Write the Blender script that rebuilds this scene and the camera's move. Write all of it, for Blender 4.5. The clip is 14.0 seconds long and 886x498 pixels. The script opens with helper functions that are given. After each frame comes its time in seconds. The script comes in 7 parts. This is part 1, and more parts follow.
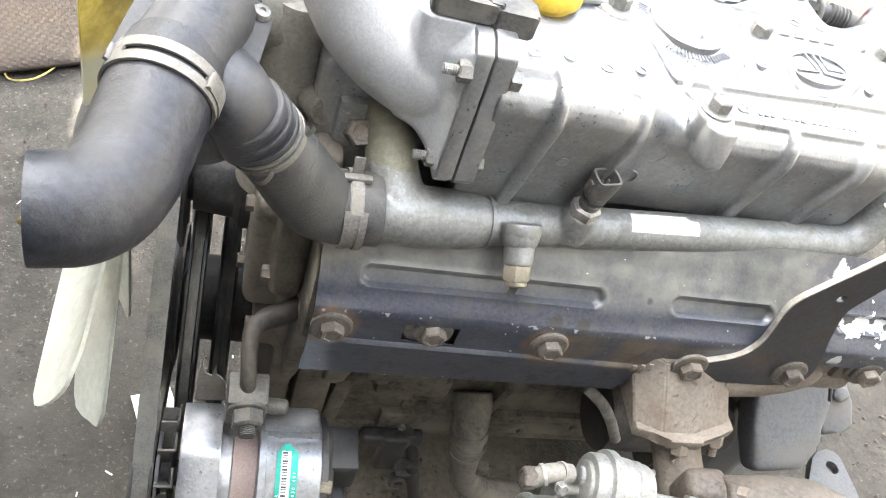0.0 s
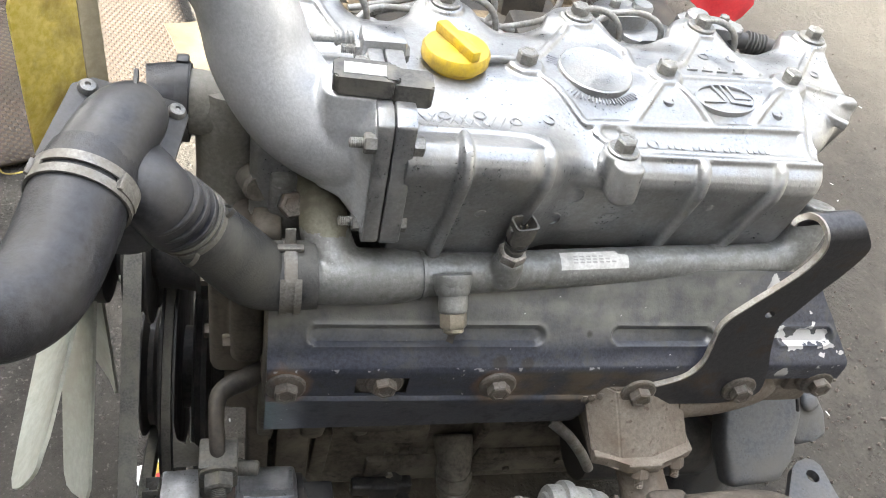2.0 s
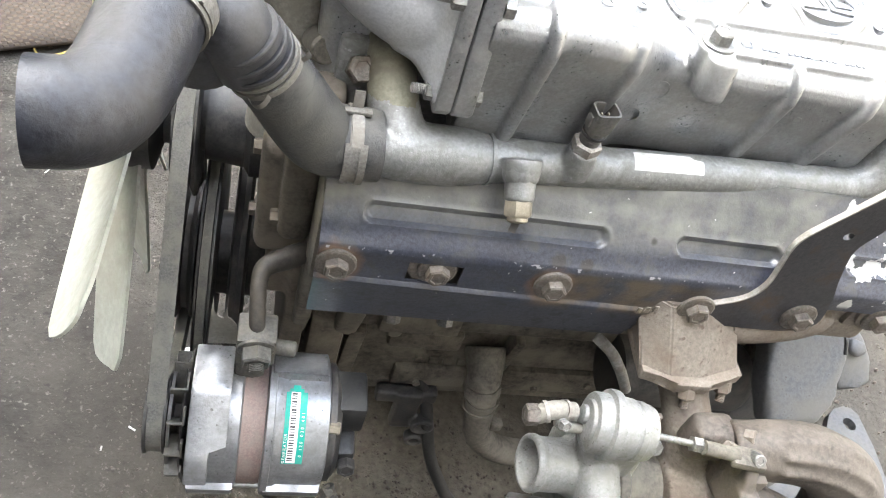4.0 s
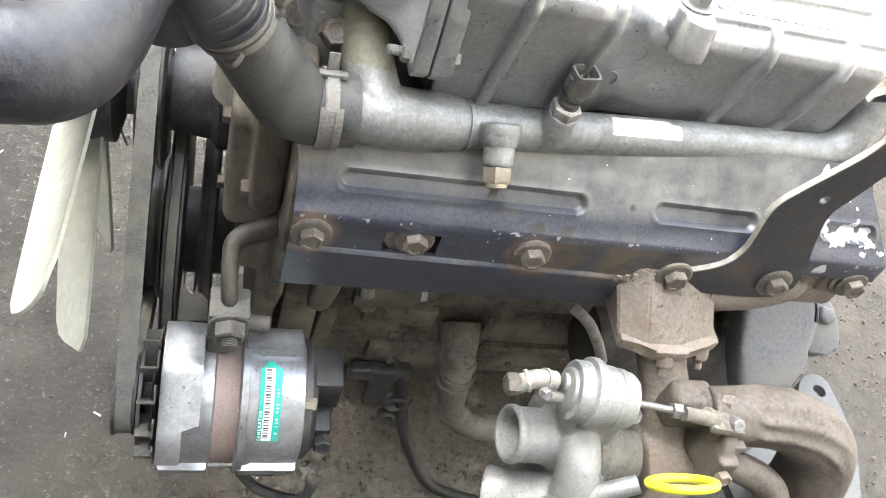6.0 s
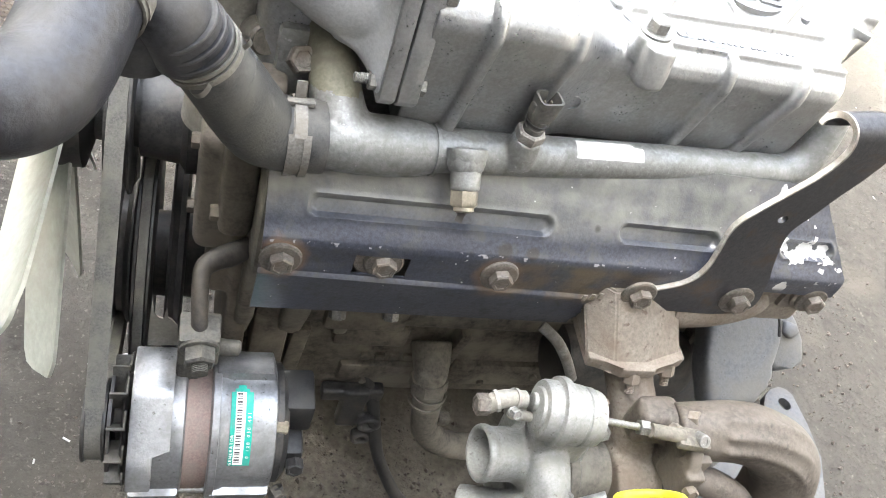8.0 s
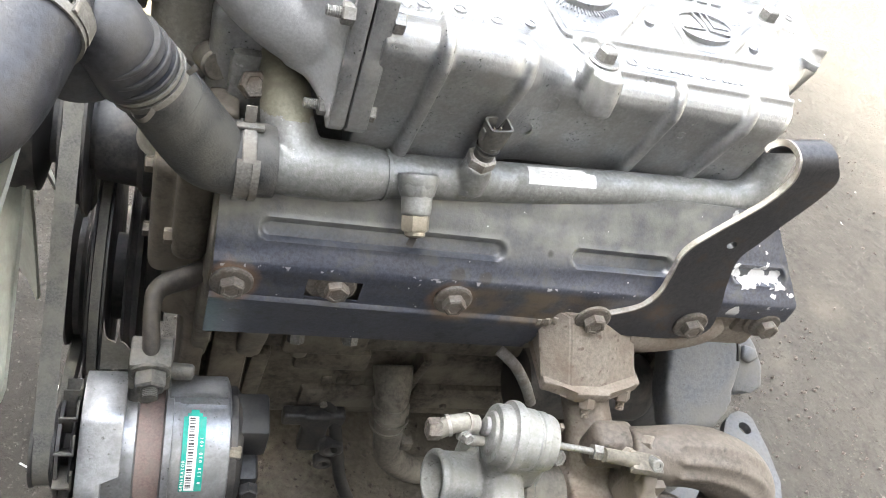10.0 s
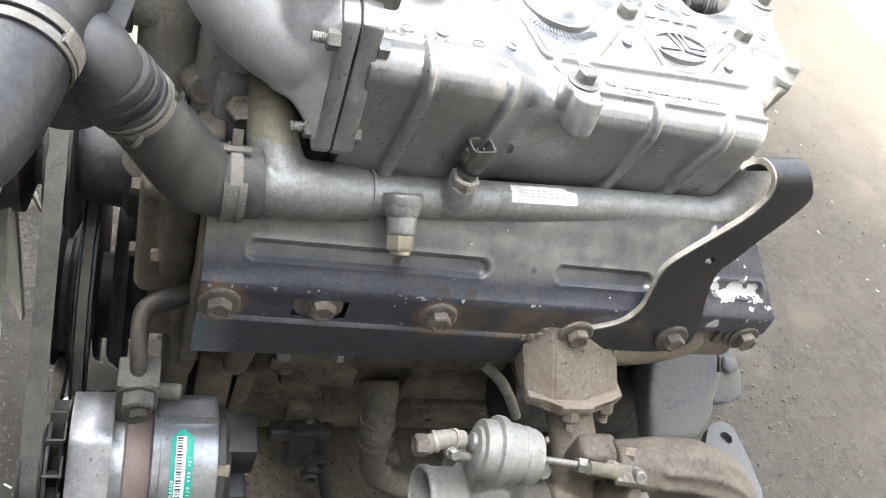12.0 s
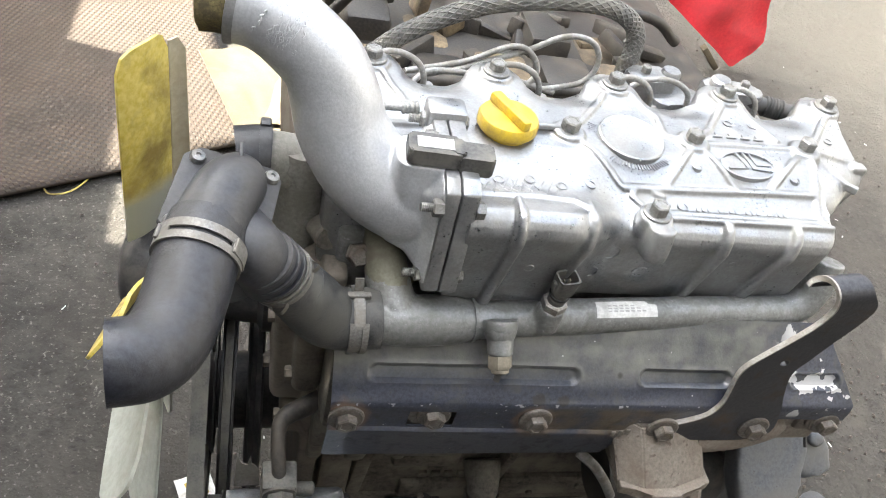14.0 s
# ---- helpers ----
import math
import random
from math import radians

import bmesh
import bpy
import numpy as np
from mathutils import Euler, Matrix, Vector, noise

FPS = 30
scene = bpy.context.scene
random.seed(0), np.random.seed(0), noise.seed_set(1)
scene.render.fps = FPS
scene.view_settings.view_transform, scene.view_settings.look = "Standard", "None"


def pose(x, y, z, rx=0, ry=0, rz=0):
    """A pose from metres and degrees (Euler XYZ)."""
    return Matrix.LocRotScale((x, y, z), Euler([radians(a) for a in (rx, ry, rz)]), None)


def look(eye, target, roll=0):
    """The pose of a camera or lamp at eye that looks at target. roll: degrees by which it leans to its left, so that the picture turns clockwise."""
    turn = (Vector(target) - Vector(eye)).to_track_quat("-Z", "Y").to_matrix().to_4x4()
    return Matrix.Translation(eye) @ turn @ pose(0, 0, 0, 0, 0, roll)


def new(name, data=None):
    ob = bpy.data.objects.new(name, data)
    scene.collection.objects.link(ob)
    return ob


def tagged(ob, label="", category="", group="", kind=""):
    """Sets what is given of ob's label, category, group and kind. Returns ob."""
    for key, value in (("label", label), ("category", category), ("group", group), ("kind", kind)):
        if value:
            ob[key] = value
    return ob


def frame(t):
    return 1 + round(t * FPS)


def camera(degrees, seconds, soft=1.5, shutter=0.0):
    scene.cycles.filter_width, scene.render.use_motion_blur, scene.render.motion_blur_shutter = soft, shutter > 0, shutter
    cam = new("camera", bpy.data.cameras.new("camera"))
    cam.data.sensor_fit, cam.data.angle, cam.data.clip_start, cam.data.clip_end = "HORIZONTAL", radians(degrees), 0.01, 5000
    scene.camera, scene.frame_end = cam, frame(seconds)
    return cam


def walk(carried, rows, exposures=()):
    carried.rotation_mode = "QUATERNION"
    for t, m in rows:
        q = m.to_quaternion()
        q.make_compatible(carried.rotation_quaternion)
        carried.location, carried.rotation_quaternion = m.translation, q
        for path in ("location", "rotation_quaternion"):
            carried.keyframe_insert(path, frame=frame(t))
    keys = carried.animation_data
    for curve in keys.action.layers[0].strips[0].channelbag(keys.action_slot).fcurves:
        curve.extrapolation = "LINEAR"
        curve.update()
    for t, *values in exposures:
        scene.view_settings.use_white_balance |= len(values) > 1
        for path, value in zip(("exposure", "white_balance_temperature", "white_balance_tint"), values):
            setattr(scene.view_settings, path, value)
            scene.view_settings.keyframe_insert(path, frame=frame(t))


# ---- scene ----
cam = camera(58.0, 14.0, soft=1.0)
PATH = [
    (0, -0.0753, -0.3780, 1.0757, 42.80, -15.70, -6.06),
    (0.5, -0.0633, -0.4091, 1.1615, 45.11, -14.23, -6.07),
    (1, -0.0356, -0.4053, 1.1729, 46.42, -11.88, -8.08),
    (1.5, -0.0329, -0.4041, 1.1723, 46.48, -11.06, -8.63),
    (2, -0.0173, -0.4050, 1.1283, 46.26, -10.62, -9.04),
    (2.5, -0.0292, -0.4091, 1.1048, 45.42, -11.02, -8.09),
    (3, -0.0376, -0.4207, 1.0794, 42.85, -12.32, -5.47),
    (3.5, -0.0434, -0.4217, 1.0750, 42.54, -13.45, -3.98),
    (4, -0.0494, -0.4184, 1.0581, 41.89, -13.86, -4.60),
    (4.2, -0.0514, -0.4143, 1.0562, 41.07, -14.22, -4.92),
    (6.3, -0.0573, -0.4208, 1.0349, 41.66, -15.64, -7.40),
    (6.5, -0.0559, -0.4210, 1.0356, 41.70, -15.92, -7.62),
    (7, -0.0540, -0.4210, 1.0401, 42.21, -16.18, -8.19),
    (7.5, -0.0574, -0.4198, 1.0453, 42.65, -16.03, -8.51),
    (8, -0.0558, -0.4216, 1.0477, 43.13, -16.24, -8.89),
    (8.5, -0.0569, -0.4264, 1.0519, 43.59, -16.37, -9.12),
    (9, -0.0507, -0.4267, 1.0592, 43.94, -16.72, -8.90),
    (9.2, -0.0391, -0.4266, 1.0616, 44.30, -16.79, -9.02),
    (11.3, -0.0307, -0.4272, 1.0506, 45.43, -18.32, -10.52),
    (11.5, -0.0314, -0.4242, 1.0540, 45.31, -18.47, -10.52),
    (12, -0.0384, -0.4283, 1.0694, 46.11, -17.69, -10.98),
    (12.5, -0.0323, -0.4309, 1.0654, 45.94, -17.68, -10.44),
    (13, -0.0783, -0.4226, 1.0798, 45.66, -18.24, -9.12),
    (13.5, -0.1140, -0.4285, 1.1336, 44.31, -17.65, -5.87),
    (14, -0.0811, -0.4265, 1.1942, 46.86, -11.71, -7.94),
]
KELVIN, TINT = 6500, 6
STOPS = [(0.0, 4.75), (0.5, 4.08), (1.0, 3.72), (1.5, 3.71), (2.0, 3.85), (3.0, 4.66), (4.0, 4.75), (6.5, 4.92), (9.0, 4.64), (11.5, 4.42), (12.5, 4.29), (13.0, 4.40), (13.5, 4.32), (14.0, 3.87)]
EXPOSURES = [(t, s, KELVIN, TINT) for t, s in STOPS]
walk(cam, [(t, pose(*row)) for t, *row in PATH], EXPOSURES)

# ---- light ----
SUN = Vector((-0.75, 0.25, 0.61)).normalized()
world = bpy.data.worlds.new("sky")
scene.world = world
world.use_nodes = True
wn = world.node_tree
sky = wn.nodes.new("ShaderNodeTexSky")
sky.sky_type, sky.sun_disc = "NISHITA", False
sky.sun_elevation, sky.sun_rotation = math.asin(SUN.z), math.atan2(SUN.x, SUN.y)
sky.dust_density, sky.air_density, sky.ozone_density = 8.0, 0.8, 0.6
wn.nodes["Background"].inputs["Strength"].default_value = 0.15
haze = wn.nodes.new("ShaderNodeHueSaturation")
haze.inputs["Saturation"].default_value = 0.5
wn.links.new(sky.outputs[0], haze.inputs["Color"])
wn.links.new(haze.outputs[0], wn.nodes["Background"].inputs[0])
sun = bpy.data.lights.new("sun", "SUN")
sun.energy, sun.angle, sun.color = 3.2, radians(0.5), (1.0, 0.93, 0.82)
new("sun", sun).matrix_world = look(SUN * 20, (0, 0, 0))

# ---- materials ----


def surf(name, c1, c2, rough, metal=0.0, grain=300.0, stain=18.0, dust=None, dust_amt=0.4, bump=0.15, coat=0.0, sharp=0.12, bump_d=0.001, speck=None):
    """A worn surface: fine grain between c1 and c2, larger patches of dust or stain over it, fine relief."""
    m = bpy.data.materials.new(name)
    m.use_nodes = True
    nt = m.node_tree
    N, L = nt.nodes, nt.links
    b = N["Principled BSDF"]
    geo = N.new("ShaderNodeNewGeometry")
    co = geo.outputs["Position"]
    fine = N.new("ShaderNodeTexNoise")
    fine.inputs["Scale"].default_value, fine.inputs["Detail"].default_value, fine.inputs["Roughness"].default_value = grain, 6, 0.65
    L.new(co, fine.inputs["Vector"])
    mix = N.new("ShaderNodeMix")
    mix.data_type = "RGBA"
    ramp = N.new("ShaderNodeMapRange")
    ramp.inputs[1].default_value, ramp.inputs[2].default_value = 0.37, 0.63
    L.new(fine.outputs[0], ramp.inputs[0])
    L.new(ramp.outputs[0], mix.inputs[0])
    mix.inputs[6].default_value, mix.inputs[7].default_value = (*c1, 1), (*c2, 1)
    col = mix.outputs[2]
    if speck:
        scale, cut, tone = speck
        pits = N.new("ShaderNodeTexNoise")
        pits.inputs["Scale"].default_value, pits.inputs["Detail"].default_value = scale, 3
        L.new(co, pits.inputs["Vector"])
        pit = N.new("ShaderNodeMapRange")
        pit.inputs[1].default_value, pit.inputs[2].default_value = cut - 0.03, cut + 0.05
        L.new(pits.outputs[0], pit.inputs[0])
        dark = N.new("ShaderNodeMix")
        dark.data_type = "RGBA"
        L.new(pit.outputs[0], dark.inputs[0])
        L.new(col, dark.inputs[6])
        dark.inputs[7].default_value = (*tone, 1)
        col = dark.outputs[2]
    big = N.new("ShaderNodeTexNoise")
    big.inputs["Scale"].default_value, big.inputs["Detail"].default_value, big.inputs["Roughness"].default_value = stain, 7, 0.62
    big.inputs["Distortion"].default_value = 0.4
    L.new(co, big.inputs["Vector"])
    mask = N.new("ShaderNodeMapRange")
    edge = 0.72 - 0.45 * dust_amt
    mask.inputs[1].default_value, mask.inputs[2].default_value = edge - sharp, edge + sharp
    L.new(big.outputs[0], mask.inputs[0])
    rmap = N.new("ShaderNodeMapRange")
    rmap.inputs[3].default_value, rmap.inputs[4].default_value = max(0.05, rough - 0.1), min(1.0, rough + 0.12)
    L.new(fine.outputs[0], rmap.inputs[0])
    rough_out = rmap.outputs[0]
    if dust:
        mix2 = N.new("ShaderNodeMix")
        mix2.data_type = "RGBA"
        amount = N.new("ShaderNodeMath")
        amount.operation = "MULTIPLY"
        amount.inputs[1].default_value = 0.85
        L.new(mask.outputs[0], amount.inputs[0])
        L.new(amount.outputs[0], mix2.inputs[0])
        L.new(col, mix2.inputs[6])
        mix2.inputs[7].default_value = (*dust, 1)
        col = mix2.outputs[2]
        mr = N.new("ShaderNodeMix")
        L.new(amount.outputs[0], mr.inputs[0])
        L.new(rough_out, mr.inputs[2])
        mr.inputs[3].default_value = 0.85
        rough_out = mr.outputs[0]
        if metal:
            mm = N.new("ShaderNodeMix")
            L.new(amount.outputs[0], mm.inputs[0])
            mm.inputs[2].default_value, mm.inputs[3].default_value = metal, metal * 0.25
            L.new(mm.outputs[0], b.inputs["Metallic"])
    if metal and not dust:
        b.inputs["Metallic"].default_value = metal
    L.new(col, b.inputs["Base Color"])
    L.new(rough_out, b.inputs["Roughness"])
    b.inputs["Coat Weight"].default_value, b.inputs["Coat Roughness"].default_value = coat, 0.22
    bp = N.new("ShaderNodeBump")
    bp.inputs["Strength"].default_value, bp.inputs["Distance"].default_value = bump, bump_d
    L.new(fine.outputs[0], bp.inputs["Height"])
    L.new(bp.outputs[0], b.inputs["Normal"])
    return m


SILVER = surf("silver_paint_on_casting", (0.285, 0.290, 0.297), (0.365, 0.370, 0.377), 0.29, 0.86, 330, 38, (0.255, 0.248, 0.230), 0.30, 0.40, bump_d=0.0009, sharp=0.16, speck=(300, 0.73, (0.19, 0.187, 0.178)))
SILVER_DIRTY = surf("dusty_silver_paint", (0.190, 0.193, 0.189), (0.265, 0.268, 0.263), 0.44, 0.6, 300, 60, (0.140, 0.137, 0.122), 0.32, 0.35, sharp=0.12, speck=(260, 0.69, (0.38, 0.38, 0.38)))
ALU = surf("raw_cast_aluminium", (0.215, 0.218, 0.212), (0.300, 0.303, 0.295), 0.46, 0.5, 380, 50, (0.205, 0.20, 0.178), 0.40, 0.35, sharp=0.12, speck=(240, 0.67, (0.13, 0.126, 0.114)))
SHELL_ALU = surf("greasy_cast_aluminium", (0.265, 0.270, 0.282), (0.340, 0.346, 0.360), 0.30, 0.82, 300, 26, (0.175, 0.170, 0.160), 0.28, 0.30, sharp=0.14, speck=(180, 0.70, (0.12, 0.118, 0.115)))
IRON = surf("dusty_cast_iron", (0.050, 0.045, 0.037), (0.118, 0.107, 0.089), 0.72, 0.0, 220, 20, (0.195, 0.178, 0.148), 0.44, 0.6)
# brown grime plus the shade between parts, both put into the block's colour
BLOCK_IRON = surf("grimy_shaded_block_iron", (0.034, 0.029, 0.022), (0.095, 0.083, 0.066), 0.62, 0.0, 150, 16, (0.190, 0.170, 0.137), 0.42, 0.8, sharp=0.10, speck=(70, 0.62, (0.018, 0.015, 0.012)))
IRON_OILY = surf("oily_cast_iron", (0.040, 0.034, 0.028), (0.095, 0.083, 0.068), 0.62, 0.0, 260, 26, (0.150, 0.130, 0.104), 0.46, 0.6)
RUST = surf("heat_rusted_iron", (0.135, 0.117, 0.098), (0.205, 0.182, 0.156), 0.78, 0.0, 240, 17, (0.120, 0.092, 0.068), 0.42, 0.6, sharp=0.14, speck=(160, 0.66, (0.085, 0.066, 0.050)))
SCALE = surf("flaking_exhaust_scale", (0.048, 0.039, 0.032), (0.098, 0.083, 0.070), 0.56, 0.0, 200, 16, (0.118, 0.101, 0.084), 0.40, 0.7, sharp=0.10, speck=(120, 0.64, (0.032, 0.026, 0.021)))
LEMON = surf("lemon_plastic", (0.60, 0.56, 0.02), (0.68, 0.64, 0.05), 0.4, 0.0, 160, 60, (0.40, 0.36, 0.10), 0.25, 0.1)

RUBBER = surf("dusty_black_rubber", (0.005, 0.006, 0.010), (0.024, 0.026, 0.034), 0.34, 0.0, 170, 14, (0.058, 0.054, 0.048), 0.28, 0.7, sharp=0.18)
HOSE_DUSTY = surf("dust_greyed_rubber", (0.015, 0.016, 0.019), (0.040, 0.041, 0.044), 0.38, 0.0, 420, 20, (0.115, 0.112, 0.100), 0.42, 0.5, sharp=0.14, speck=(120, 0.66, (0.010, 0.011, 0.014)))
RUBBER_DARK = surf("black_rubber", (0.006, 0.006, 0.007), (0.018, 0.018, 0.018), 0.5, 0.0, 300, 25, (0.045, 0.043, 0.039), 0.3, 0.2)
PLASTIC = surf("grey_black_plastic", (0.014, 0.015, 0.019), (0.036, 0.037, 0.044), 0.36, 0.0, 260, 22, (0.095, 0.090, 0.080), 0.34, 0.2, sharp=0.2)
SENSOR_GREY = surf("dusty_grey_plastic", (0.046, 0.045, 0.043), (0.095, 0.093, 0.088), 0.5, 0.0, 300, 50, (0.165, 0.155, 0.135), 0.40, 0.2)
STEEL = surf("zinc_bolt_steel", (0.18, 0.18, 0.176), (0.31, 0.31, 0.302), 0.38, 0.8, 500, 90, (0.19, 0.178, 0.158), 0.4, 0.25)
BOLT_BROWN = surf("dirty_bolt_steel", (0.095, 0.086, 0.076), (0.185, 0.169, 0.152), 0.42, 0.5, 420, 70, (0.105, 0.084, 0.066), 0.42, 0.35)
ALLOY_GREY = surf("grey_dusty_alloy", (0.070, 0.073, 0.081), (0.112, 0.116, 0.125), 0.50, 0.35, 200, 14, (0.125, 0.118, 0.106), 0.40, 0.45, speck=(200, 0.67, (0.055, 0.054, 0.054)))
ADJUSTER = surf("greasy_grey_steel", (0.055, 0.054, 0.050), (0.105, 0.103, 0.096), 0.55, 0.3, 300, 40, (0.125, 0.113, 0.090), 0.42, 0.45)
STEEL_WORN = surf("worn_bare_steel", (0.26, 0.25, 0.23), (0.40, 0.385, 0.36), 0.5, 0.4, 500, 60, (0.20, 0.17, 0.145), 0.4, 0.3)
CLAMP = surf("spring_clamp_steel", (0.135, 0.13, 0.12), (0.235, 0.228, 0.214), 0.42, 0.5, 400, 60, (0.17, 0.155, 0.13), 0.45, 0.2)
BELT = surf("worn_belt_rubber", (0.065, 0.064, 0.058), (0.135, 0.132, 0.120), 0.75, 0.0, 500, 40, (0.17, 0.16, 0.135), 0.5, 0.4)
BLACK = surf("black_painted_steel", (0.012, 0.012, 0.013), (0.035, 0.034, 0.034), 0.45, 0.0, 300, 30, (0.11, 0.10, 0.088), 0.3, 0.2)
STRAP = surf("worn_blue_black_strap", (0.012, 0.013, 0.017), (0.034, 0.034, 0.038), 0.40, 0.0, 260, 24, (0.082, 0.059, 0.043), 0.27, 0.3, sharp=0.06)
NYLON = surf("pale_nylon", (0.33, 0.35, 0.31), (0.43, 0.45, 0.40), 0.5, 0.0, 120, 11, (0.27, 0.255, 0.205), 0.45, 0.1, sharp=0.22)
DUSTY_ALLOY = surf("brown_dusted_alloy", (0.195, 0.187, 0.165), (0.290, 0.280, 0.252), 0.6, 0.2, 260, 24, (0.175, 0.160, 0.130), 0.42, 0.5, sharp=0.16)
SILVER_PEBBLED = surf("silver_paint_on_rough_sand_casting", (0.45, 0.46, 0.475), (0.56, 0.57, 0.585), 0.36, 0.5, 420, 24, (0.36, 0.36, 0.36), 0.26, 0.30, bump_d=0.0009, sharp=0.16)
NYLON_TAN = surf("brown_stained_nylon", (0.43, 0.39, 0.285), (0.54, 0.50, 0.38), 0.5, 0.0, 140, 16, (0.29, 0.235, 0.15), 0.36, 0.1, sharp=0.2)
NYLON_YELLOW = surf("oil_stained_yellow_nylon", (0.60, 0.47, 0.07), (0.74, 0.62, 0.20), 0.45, 0.0, 160, 11, (0.20, 0.14, 0.04), 0.42, 0.15, sharp=0.1)


def stained_blade():
    """Pale nylon whose outer two thirds an oil spill has turned yellow and brown."""
    m = surf("oil_stained_yellow_nylon", (0.60, 0.47, 0.07), (0.74, 0.62, 0.20), 0.45, 0.0, 160, 11, (0.20, 0.14, 0.04), 0.42, 0.15, sharp=0.1)
    N, L = m.node_tree.nodes, m.node_tree.links
    b = N["Principled BSDF"]
    spill = b.inputs["Base Color"].links[0].from_socket
    geo = N.new("ShaderNodeNewGeometry")
    sep = N.new("ShaderNodeSeparateXYZ")
    L.new(geo.outputs["Position"], sep.inputs[0])
    n = N.new("ShaderNodeTexNoise")
    n.inputs["Scale"].default_value, n.inputs["Detail"].default_value = 30.0, 4
    L.new(geo.outputs["Position"], n.inputs["Vector"])
    add = N.new("ShaderNodeMath")
    add.operation = "MULTIPLY_ADD"
    add.inputs[1].default_value = 0.03
    L.new(n.outputs[0], add.inputs[0])
    L.new(sep.outputs["Z"], add.inputs[2])
    g = N.new("ShaderNodeMapRange")
    g.inputs[1].default_value, g.inputs[2].default_value = 0.640, 0.662
    L.new(add.outputs[0], g.inputs[0])
    x = N.new("ShaderNodeMix")
    x.data_type = "RGBA"
    L.new(g.outputs[0], x.inputs[0])
    x.inputs[6].default_value = (0.39, 0.40, 0.345, 1)
    L.new(spill, x.inputs[7])
    L.new(x.outputs[2], b.inputs["Base Color"])
    return m


BLADE_STAINED = stained_blade()
YELLOW = surf("yellow_plastic", (0.52, 0.355, 0.02), (0.63, 0.45, 0.035), 0.38, 0.0, 160, 45, (0.26, 0.19, 0.08), 0.40, 0.1)
BRASS = surf("brass", (0.26, 0.235, 0.185), (0.37, 0.34, 0.275), 0.4, 0.8, 400, 80, (0.26, 0.225, 0.175), 0.4, 0.2)
LAMINATION = surf("stator_laminations", (0.17, 0.12, 0.105), (0.27, 0.20, 0.18), 0.6, 0.3, 500, 60, (0.20, 0.17, 0.15), 0.4, 0.3)
WHITE = surf("white_paper", (0.68, 0.68, 0.66), (0.78, 0.78, 0.76), 0.6, 0.0, 300, 60, (0.45, 0.43, 0.40), 0.2, 0.05)
PAPER = surf("grimy_white_paper", (0.48, 0.48, 0.465), (0.62, 0.62, 0.605), 0.6, 0.0, 300, 60, (0.34, 0.335, 0.32), 0.35, 0.05)
TEAL = surf("teal_print", (0.0, 0.30, 0.23), (0.01, 0.36, 0.28), 0.5, 0.0, 300, 60, (0.12, 0.30, 0.25), 0.2, 0.05)
FADED_INK = surf("faded_grey_print", (0.30, 0.30, 0.29), (0.40, 0.40, 0.39), 0.6, 0.0, 300, 60)
INK = surf("black_print", (0.03, 0.03, 0.03), (0.06, 0.06, 0.06), 0.6, 0.0, 300, 60)
FUEL_PIPE = surf("grey_steel_pipe", (0.22, 0.22, 0.215), (0.38, 0.38, 0.37), 0.45, 0.4, 300, 50, (0.20, 0.18, 0.155), 0.45, 0.2)
OLIVE = surf("dusty_olive_paint", (0.150, 0.145, 0.105), (0.215, 0.208, 0.155), 0.55, 0.2, 260, 30, (0.125, 0.112, 0.082), 0.42, 0.4)
BRAID = surf("grey_braided_hose", (0.085, 0.083, 0.078), (0.165, 0.161, 0.150), 0.6, 0.0, 300, 24, (0.20, 0.188, 0.16), 0.35, 0.4)
FOAM = surf("oily_foam", (0.14, 0.11, 0.045), (0.30, 0.24, 0.10), 0.9, 0.0, 500, 60, (0.06, 0.05, 0.03), 0.5, 0.8)
OLD_PAINT = surf("brown_oily_iron", (0.120, 0.086, 0.045), (0.215, 0.160, 0.090), 0.6, 0.0, 200, 14, (0.04, 0.032, 0.026), 0.55, 0.4)
DARK_IRON = surf("black_oily_iron", (0.014, 0.013, 0.012), (0.042, 0.037, 0.032), 0.5, 0.0, 200, 14, (0.080, 0.066, 0.050), 0.32, 0.4)
CARD = surf("cream_cardboard", (0.082, 0.066, 0.040), (0.110, 0.090, 0.057), 0.8, 0.0, 200, 12, (0.068, 0.053, 0.034), 0.35, 0.1)
RED = surf("red_plastic_sheet", (0.58, 0.02, 0.035), (0.68, 0.04, 0.05), 0.45, 0.0, 100, 14, (0.50, 0.05, 0.06), 0.3, 0.05)
WOOD = surf("weathered_wood", (0.24, 0.18, 0.12), (0.38, 0.29, 0.19), 0.8, 0.0, 250, 20, (0.18, 0.14, 0.1), 0.4, 0.3)
# dark grey of the unseen added walls, kept low to cut bounce light
WALL_GREY = surf("low_bounce_grey", (0.090, 0.088, 0.085), (0.125, 0.123, 0.119), 0.9, 0.0, 60, 3, (0.072, 0.070, 0.067), 0.4, 0.3)


